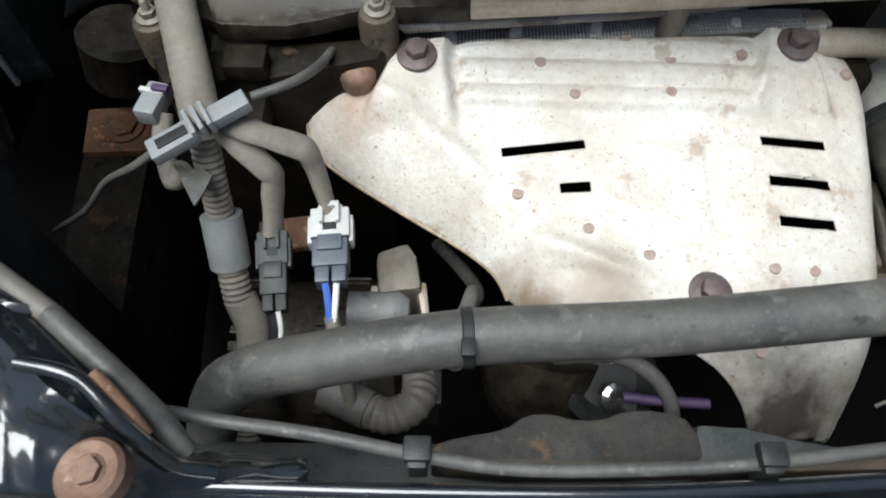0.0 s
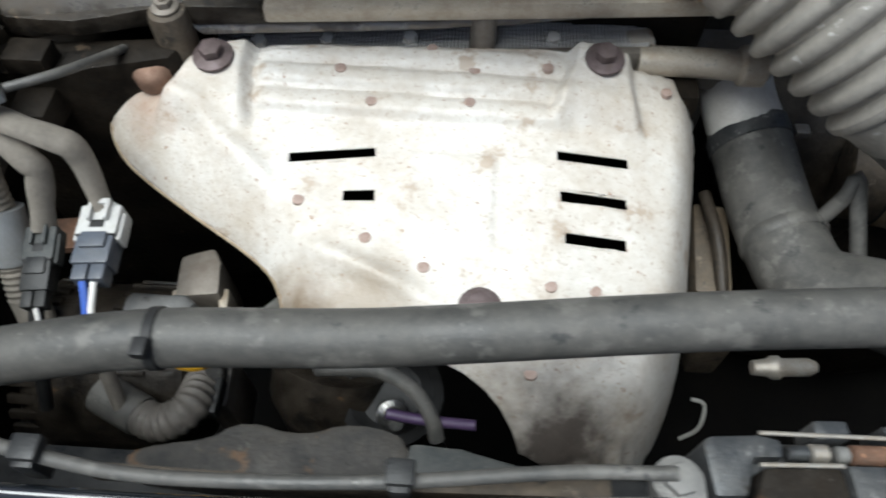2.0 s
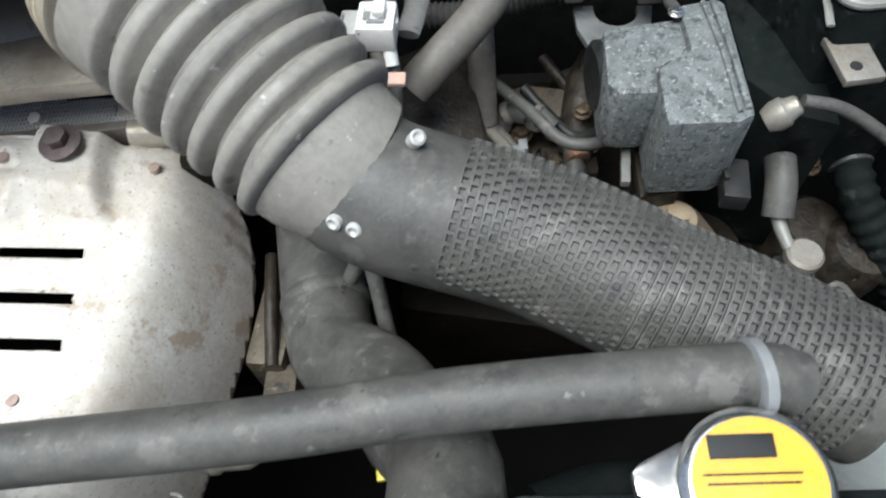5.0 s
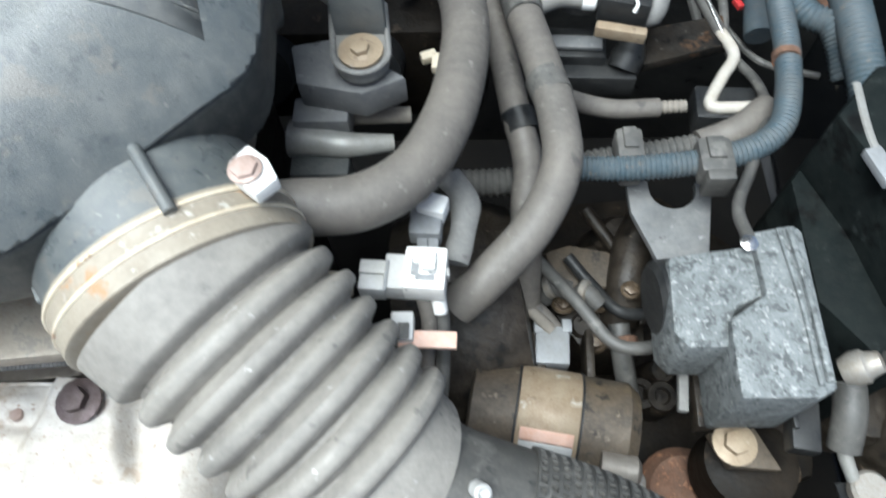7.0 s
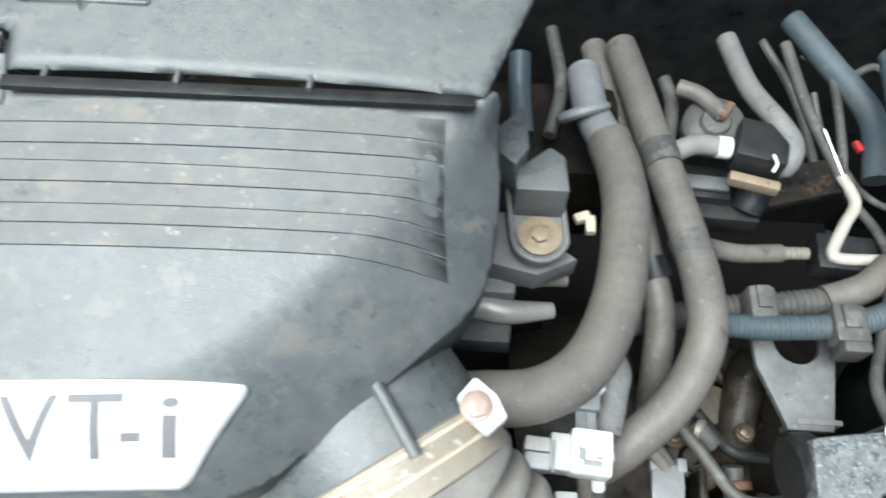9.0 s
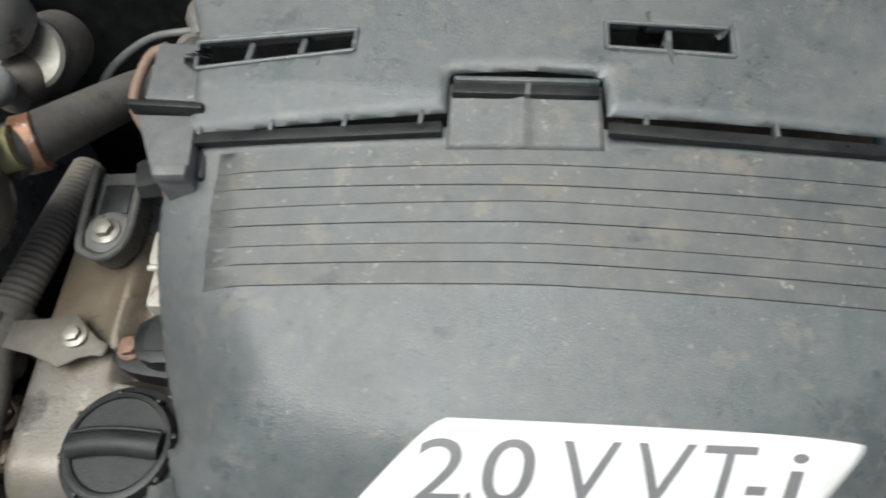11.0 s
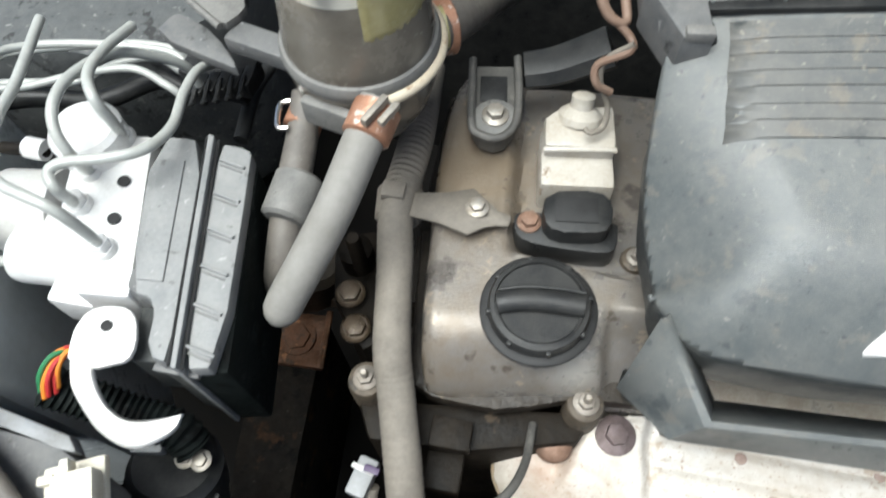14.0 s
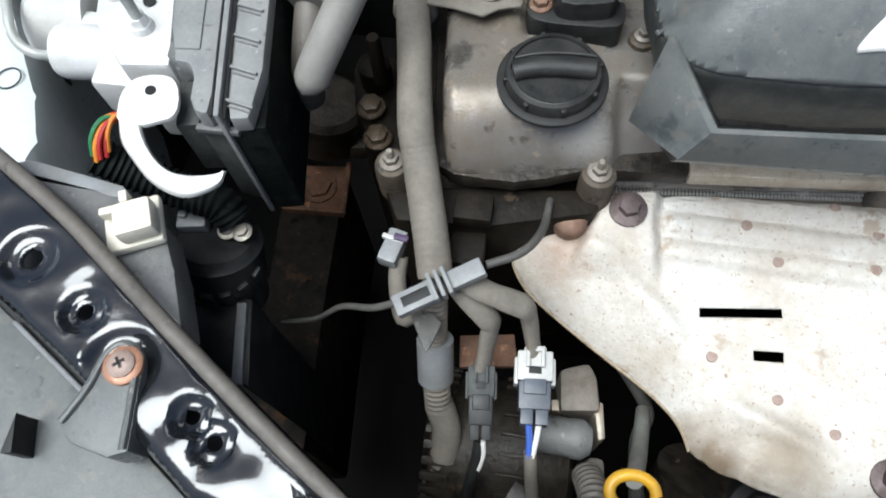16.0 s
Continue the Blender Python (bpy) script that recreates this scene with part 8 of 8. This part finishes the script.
part("hose", tube([(0.734, 0.392, 0.619), (0.740, 0.359, 0.602), (0.766, 0.326, 0.568), (0.788, 0.304, 0.533)], 0.015, 18, rib=(0.012, 0.002)), M_BOX, lh)
part("clamp", lathe([(0.0155, -0.003), (0.0165, -0.002), (0.0165, 0.002), (0.0155, 0.003)], (0.734, 0.381, 0.614), (0.1, -0.9, -0.2), 24), M_GUN, lh)
solid("coolant_bottle", lathe([(0.05, -0.12), (0.052, -0.02), (0.045, 0.006), (0.03, 0.016), (0.01, 0.02)], (0.711, 0.190, 0.671), (0, 0, 1), 36), M_TANK, "white plastic coolant bottle at the front corner", "bottle")
solid("small_hose", tube([(0.464, 0.445, 0.654), (0.492, 0.404, 0.662), (0.517, 0.372, 0.662), (0.549, 0.374, 0.662), (0.568, 0.395, 0.662), (0.572, 0.427, 0.654)], 0.0045, 12), M_RUBBER, "thin dark hose looping over the gearbox", "hose")
solid("black_lead", tube([(0.373, 0.263, 0.671), (0.381, 0.268, 0.688), (0.385, 0.275, 0.697), (0.390, 0.257, 0.679), (0.396, 0.232, 0.654)], 0.005, 12), M_RUBBER, "black lead beside the radiator hose", "wire")


# ---- slam rail, release cable, latch ----
slam = thing("slam_rail", (0.013, 0.042, 0.774), "glossy black painted front rail with an olive sealing strip", "rail", kind="structure")
part("beam", prism([(-0.090, 0.045, 0.795)[:2], (0.004, 0.042, 0.795)[:2], (0.094, 0.042, 0.795)[:2], (0.217, 0.050, 0.795)[:2], (0.249, -0.017), (-0.120, -0.017)], (0.740), (0.793), 0.004), M_PAINT, slam)
part("beam", prism([(0.384, 0.065, 0.787)[:2], (0.489, 0.077, 0.787)[:2], (0.544, 0.077, 0.787)[:2], (0.688, -0.017), (0.387, -0.017)], (0.740), (0.787), 0.004), M_PAINT, slam)
part("lip", tube([(-0.077, 0.040, 0.802), (0.004, 0.039, 0.800), (0.092, 0.040, 0.800), (0.216, 0.048, 0.800)], 0.003, 10), M_PAINT, slam, "bright-edged painted lip")
part("strip", prism([(0.006, 0.054, 0.789)[:2], (0.096, 0.053, 0.789)[:2], (0.200, 0.059, 0.789)[:2], (0.200, 0.052, 0.789)[:2], (0.096, 0.049, 0.789)[:2], (0.010, 0.050, 0.789)[:2]], (0.774), (0.788), 0.001), M_TANCAST, slam, "dusty olive strip")
cable = thing("release_cable", (-0.000, 0.055, 0.791), "thin grey bonnet release cable with clips", "cable")
part("cable", tube([(-0.105, 0.062, 0.813), (-0.091, 0.063, 0.813), (-0.069, 0.061, 0.808), (-0.036, 0.057, 0.807), (0.000, 0.051, 0.804), (0.033, 0.047, 0.802), (0.073, 0.047, 0.802), (0.124, 0.050, 0.802), (0.181, 0.057, 0.800), (0.220, 0.059, 0.800)], 0.0026, 12), M_RUBBER, cable)
for q in ((-0.000, 0.052, 0.808), (0.126, 0.052, 0.806)):
    part("clip", merge(box(q, (0.010, 0.009, 0.006), 0.0015), box((q[0], q[1] - 0.003, q[2] - 0.008), (0.007, 0.007, 0.016), 0.001)), M_BLACK, cable)
def pressed(*rows):
    """A skin through the rows, refined and gently dented."""
    fine = []
    for a, b in zip(rows, rows[1:]):
        for k in range(10):
            row = [Vector(p).lerp(Vector(q), k / 10) for p, q in zip(a, b)]
            fine.append([u.lerp(v, j / 8) for u, v in zip(row, row[1:]) for j in range(8)])
    return loft(*[[p + Vector((0, 0, 0.0022 * noise.noise(p * 75) + 0.0010 * noise.noise(p * 190))) for p in row] for row in fine])


fen = thing("front_wing_edge", (-0.138, 0.073, 0.800), "glossy black wing edge with a rusty bolt", "body panel")
part("panel", pressed([(-0.155, 0.101, 0.851), (-0.137, 0.092, 0.851), (-0.119, 0.078, 0.847), (-0.100, 0.063, 0.839), (-0.089, 0.054, 0.821), (-0.087, 0.050, 0.808), (-0.065, 0.052, 0.802), (-0.037, 0.050, 0.800)],
                   [(-0.145, 0.080, 0.856), (-0.128, 0.073, 0.856), (-0.113, 0.060, 0.851), (-0.100, 0.052, 0.843), (-0.091, 0.045, 0.830), (-0.084, 0.041, 0.817), (-0.063, 0.045, 0.808), (-0.035, 0.045, 0.804)],
                   [(-0.146, 0.069, 0.847), (-0.129, 0.061, 0.847), (-0.118, 0.050, 0.843), (-0.107, 0.044, 0.834), (-0.099, 0.038, 0.821), (-0.086, 0.037, 0.808), (-0.064, 0.040, 0.800), (-0.036, 0.041, 0.800)],
                   [(-0.138, 0.027, 0.834), (-0.125, 0.027, 0.834), (-0.117, 0.028, 0.830), (-0.109, 0.029, 0.821), (-0.101, 0.030, 0.813), (-0.089, 0.033, 0.800), (-0.064, 0.034, 0.795), (-0.036, 0.034, 0.795)]), M_PAINT, fen, thick=0.003)
part("bolt", merge(lathe([(0.0108, -0.006), (0.0108, 0.001), (0.0092, 0.003), (0.007, 0.0022)], (-0.0985, 0.0365, 0.838), (0, 0, 1), 28), hexhead((-0.0985, 0.0365, 0.839), 0.0046, 0.004, washer=1.3)), M_STUD, fen, "rusty bolt and washer")
part("edge", tube([(-0.122, 0.086, 0.845), (-0.1137, 0.0795, 0.844), (-0.1021, 0.0705, 0.840), (-0.0915, 0.0618, 0.834), (-0.0850, 0.0560, 0.826), (-0.0800, 0.0490, 0.814)], 0.0042, 12), M_RUBBER, fen, "dusty rolled edge")
part("ridge", tube([(-0.1225, 0.0662, 0.853), (-0.1097, 0.0640, 0.852), (-0.1020, 0.0610, 0.849), (-0.0923, 0.0520, 0.842), (-0.0859, 0.0470, 0.833), (-0.0790, 0.0430, 0.820), (-0.0690, 0.0430, 0.811)], 0.0026, 12), M_PAINT, fen, "glossy pressed ridge")
part("seam", tube([(-0.1005, 0.0650, 0.849), (-0.0947, 0.0598, 0.845), (-0.0899, 0.0550, 0.840), (-0.0860, 0.0500, 0.833)], 0.0020, 10), M_RUST, fen, "rust-streaked seam")

hl = thing("bonnet_latch", (0.312, 0.073, 0.774), "greasy steel bonnet latch with coil spring and lever", "latch")
part("housing", prism([(0.252, 0.079), (0.3384, 0.0800), (0.3450, 0.050), (0.246, 0.048)], 0.688, 0.778, 0.003), M_GUN, hl)
part("side_bracket", prism([(0.2345, 0.0745), (0.2380, 0.0775), (0.2560, 0.0790), (0.2640, 0.0775), (0.2640, 0.0705), (0.2530, 0.0700), (0.2490, 0.0560), (0.2370, 0.0552)], 0.740, 0.787, 0.0025), M_GUN, hl, "worn side bracket")
for tab_xy in ([(0.2769, 0.0853), (0.2891, 0.0857), (0.2895, 0.0785), (0.2757, 0.0780)], [(0.3016, 0.0845), (0.3183, 0.0850), (0.3184, 0.0788), (0.3035, 0.0786)]):
    part("back_tab", prism(tab_xy, 0.770, 0.788, 0.0016), M_GUN, hl, "worn back tab")
# Black plate lies where the striker slot is in shade.
part("slot", prism([(0.2640, 0.0772), (0.3265, 0.0785), (0.3260, 0.0700), (0.2640, 0.0692)], 0.774, 0.7795, 0.0004), M_INK, hl, "black plate for the striker slot")
for ax, bx, rr, mm in ((0.266, 0.2745, 0.0030, M_GUN), (0.2745, 0.2815, 0.0036, M_STEEL), (0.2840, 0.2890, 0.0032, M_DUSTY), (0.2895, 0.3035, 0.0038, M_RUST), (0.3055, 0.3150, 0.0034, M_GUN), (0.3150, 0.3245, 0.0038, M_STEEL)):
    part("pin", lathe([(rr * 0.7, 0), (rr, 0.0006), (rr, bx - ax - 0.0006), (rr * 0.7, bx - ax)], (ax, 0.0735 + 0.02 * (ax - 0.266), 0.7835), (1, 0.02, 0), 16), mm, hl)
part("front_plate", prism([(0.2534, 0.0655), (0.2815, 0.0668), (0.2826, 0.0480), (0.2459, 0.0470)], 0.774, 0.7925, 0.0025), M_RAIL, hl, "dark grey front plate")
part("front_plate", prism([(0.3014, 0.0672), (0.3317, 0.0684), (0.3385, 0.0490), (0.3001, 0.0480)], 0.774, 0.7925, 0.0025), M_RAIL, hl, "dark grey front plate")
part("band", prism([(0.2818, 0.0668), (0.3010, 0.0674), (0.3000, 0.0480), (0.2828, 0.0478)], 0.774, 0.7955, 0.0012), M_GUN, hl, "lighter raised middle band")
part("cheek", prism([(0.3271, 0.0782), (0.3384, 0.0790), (0.3480, 0.0500), (0.3388, 0.0500), (0.3325, 0.0690)], 0.760, 0.786, 0.002), M_GUN, hl, "worn cheek plate")
# paint worn off the latch plates' edges
for qa, qb in (((0.2560, 0.0793, 0.7872), (0.3260, 0.0800, 0.7880)), ((0.2520, 0.0660, 0.7925), (0.2815, 0.0672, 0.7928)), ((0.3014, 0.0677, 0.7928), (0.3317, 0.0688, 0.7925))):
    part("edge", tube([qa, Vector(qa).lerp(Vector(qb), 0.5), qb], 0.0009, 8), M_STEEL, hl, "bright edge")
part("bolt", merge(box((0.223, 0.056, 0.787), (0.018, 0.014, 0.016), 0.004), hexhead((0.222, 0.058, 0.793), 0.006, 0.006)), M_DUSTY, hl)
ca = Vector((0.3366, 0.0945, 0.772))
coilpts = [ca + Vector((0.0125 * math.cos(k * math.pi / 5), 0.004 * math.sin(k * math.pi / 5), 0.0115 * math.sin(k * math.pi / 5))) + Vector((0, 0.00026, -0.0001)) * k for k in range(46)]
part("spring", tube(coilpts, 0.0016, 8, step=0.003), M_STEEL, hl, "greasy coil spring")
part("core", lathe([(0.009, -0.005), (0.009, 0.016)], ca, (0, 1, -0.25), 16), M_INK, hl)
part("lever", merge(box((0.357, 0.084, 0.787), (0.055, 0.008, 0.005), 0.001, rz=-2), lathe([(0.006, 0), (0.006, 0.004), (0.004, 0.005)], (0.328, 0.082, 0.787), (0, 0, 1), 18)), M_GUN, hl, "steel release lever")
part("rust_plate", loft([(0.3435, 0.0790, 0.793), (0.350, 0.0690, 0.790), (0.3600, 0.0540, 0.780)], [(0.357, 0.0806, 0.797), (0.362, 0.0700, 0.793), (0.3660, 0.0540, 0.783)], [(0.3725, 0.0818, 0.798), (0.3745, 0.0720, 0.794), (0.3790, 0.0545, 0.784)]), M_SCUFF, hl, "scuffed rusty plate", thick=0.003)

# fan shroud hump and hidden pipes
shr = thing("fan_shroud", (0.088, 0.087, 0.688), "dusty black plastic fan shroud", "shroud")
HUMP = [(0.0035, 0.0700), (0.0172, 0.0741), (0.0371, 0.0773), (0.0469, 0.0847), (0.0595, 0.0851), (0.0670, 0.0824), (0.0820, 0.0823), (0.0922, 0.0869), (0.1087, 0.0872), (0.1237, 0.0821), (0.1265, 0.0600), (0.0035, 0.0580)]
part("hump", prism(rounded(HUMP, 1), 0.602, 0.742, 0.006), M_SHROUD, shr, "dust-caked hump, darkened for the shade over it")
part("cowl", prism([(0.1234, 0.0816), (0.147, 0.0800), (0.176, 0.0735), (0.1978, 0.0710), (0.1966, 0.0600), (0.1219, 0.0600)], 0.602, 0.7425, 0.005), M_SIDE, shr, "smooth grey cowl")
part("panel", box((0.301, 0.052, 0.619), (1.0, 0.05, 0.20), 0.004), M_BLACK, shr)
# Conduit and sleeve take darker hose colours for the deep shade here.
ll = thing("loop_loom", (-0.024, 0.114, 0.636), "dusty ribbed loom looping under the front hose", "conduit")
part("conduit", tube([(-0.040, 0.114, 0.654), (-0.022, 0.107, 0.658), (-0.007, 0.114, 0.662), (-0.005, 0.132, 0.654), (-0.009, 0.149, 0.636)], 0.0110, 16, rib=(0.0045, 0.0014)), M_HOSE, ll, "ribbed plastic conduit")
part("sleeve", tube([(-0.062, 0.124, 0.654), (-0.049, 0.118, 0.654), (-0.034, 0.111, 0.655)], 0.0118, 16, wobble=0.05), M_RUBBER, ll, "grey taped sleeve")
solid("terminal_boot", box((0.001, 0.125, 0.654), (0.014, 0.022, 0.012), 0.002), M_BLACK, "small black plastic terminal cover", "cover")
# Coloured as dark rubber for the shade the pipe lies in.
solid("sensor_hose", tube([(0.070, 0.130, 0.695), (0.0784, 0.129, 0.700), (0.1024, 0.129, 0.700), (0.1202, 0.1213, 0.697), (0.1306, 0.1098, 0.690), (0.1343, 0.1007, 0.680)], 0.0042, 14), M_RUBBER, "thin grey pipe curving under the shield", "pipe")
o2 = thing("oxygen_sensor", (0.117, 0.138, 0.619), "bright oxygen sensor in a dark collar with a purple wire", "sensor")
part("collar", lathe([(0.030, -0.02), (0.030, 0), (0.024, 0.004), (0.018, -0.004)], (0.106, 0.131, 0.662), (0, -0.25, 1), 30), M_INK, o2)
part("body", lathe([(0.006, -0.02), (0.0065, 0), (0.009, 0.002), (0.009, 0.008), (0.006, 0.010), (0.006, 0.02), (0.004, 0.026)], (0.107, 0.121, 0.658), (0.2, -0.5, 0.85), 18), M_CHROME, o2)
part("wire", tube([(0.1073, 0.1115, 0.685), (0.1268, 0.1093, 0.685), (0.1539, 0.1083, 0.684)], 0.0030, 10), M_PURPLE, o2)
# Pipe in shadow; the near-black casting colour paints that shadow.
solid("exhaust_pipe", tube([(0.070, 0.154, 0.654), (0.068, 0.142, 0.636), (0.086, 0.141, 0.568), (0.110, 0.132, 0.473)], 0.036, 24), M_GRIME, "exhaust downpipe below the heat shield, darkened for shadow", "exhaust pipe")
dip = thing("dipstick", (0.022, 0.163, 0.671), "dipstick with a bright yellow ring handle", "dipstick")
ring = Vector((0.009, 0.131, 0.716))
part("handle", tube([ring + Vector((0.0135 * math.cos(a), 0.010 * math.sin(a), 0.002 * math.sin(a))) for a in [k * math.pi / 6 for k in range(13)]], 0.0036, 12), M_YELLOW, dip)
part("tube", tube([(0.003, 0.255, 0.602), (0.022, 0.223, 0.619), (0.031, 0.197, 0.636), (0.021, 0.173, 0.654), (0.015, 0.125, 0.697)], 0.0048, 12), M_RUBBER, dip, "dark dipstick tube")
part("stem", tube([(0.028, 0.198, 0.636), (0.020, 0.163, 0.671), (0.009, 0.138, 0.718)], 0.0055, 12), M_PIPE, dip)
sp_ = solid("bright_stub", merge(lathe([(0.004, 0), (0.005, 0.008), (0.0065, 0.010), (0.0065, 0.014), (0.005, 0.016), (0.005, 0.030), (0.003, 0.034)], (0.302, 0.148, 0.688), (1, 0.05, 0.05), 20)), M_STEEL, "bright steel pipe stub under the front hose", "pipe")
solid("yellow_tag", box((0.401, 0.146, 0.688), (0.010, 0.016, 0.004), 0.001, rz=8), M_TAG, "small bright yellow tag", "tag")
solid("wire_hook", tube([(0.275, 0.123, 0.636), (0.284, 0.127, 0.645), (0.286, 0.138, 0.654), (0.279, 0.141, 0.654)], 0.0012, 8), M_PIPE, "thin bent wire beside the shield", "wire")

# radiator cap
rc = thing("radiator_filler", (0.542, 0.120, 0.774), "chromed radiator cap with a yellow label", "radiator cap")
rp = Vector((0.540, 0.109, 0.800))
part("disc", lathe([(0.017, -0.013), (0.022, -0.011), (0.026, -0.004), (0.026, 0.0), (0.0235, 0.003), (0.022, 0.0036)], rp, (-0.05, -0.12, 1), 44), M_CHROME, rc)
part("ear", prism([(0.500, 0.115, 0.800)[:2], (0.503, 0.118, 0.800)[:2], (0.518, 0.125, 0.800)[:2], (0.531, 0.128, 0.800)[:2], (0.522, 0.095, 0.800)[:2], (0.513, 0.101, 0.800)[:2], (0.501, 0.107, 0.800)[:2]], (0.789), (0.796), 0.0018), M_CHROME, rc)
label = part("label", lathe([(0.0218, 0.0034), (0.0218, 0.0044), (0.001, 0.0044)], rp, (-0.05, -0.12, 1), 44), M_YELLOW, rc, "round yellow label")
lm = frame_to(rp, (-0.05, -0.12, 1), (0, 0, 1))
for dx, dy, w, h in ((-0.004, 0.012, 0.022, 0.008), (-0.002, 0.003, 0.032, 0.0007), (-0.002, 0.0, 0.030, 0.0007), (0.0, -0.006, 0.032, 0.0007), (0.0, -0.010, 0.026, 0.0007)):
    part("print", box((dx, dy, 0.0047), (w, h, 0.0005), 0.0001, m=lm), M_INK, label, "illegible dark print")
part("neck", lathe([(0.022, -0.06), (0.022, -0.014), (0.020, -0.012)], rp, (0, 0, 1), 30), M_BLACK, rc)
part("tank", box((0.539, 0.100, 0.740), (0.16, 0.03, 0.05), 0.005), M_BOX, rc, "black radiator end tank")
part("spout", tube([(0.476, 0.107, 0.722), (0.504, 0.116, 0.722), (0.523, 0.114, 0.731)], 0.021, 22), M_BOX, rc)
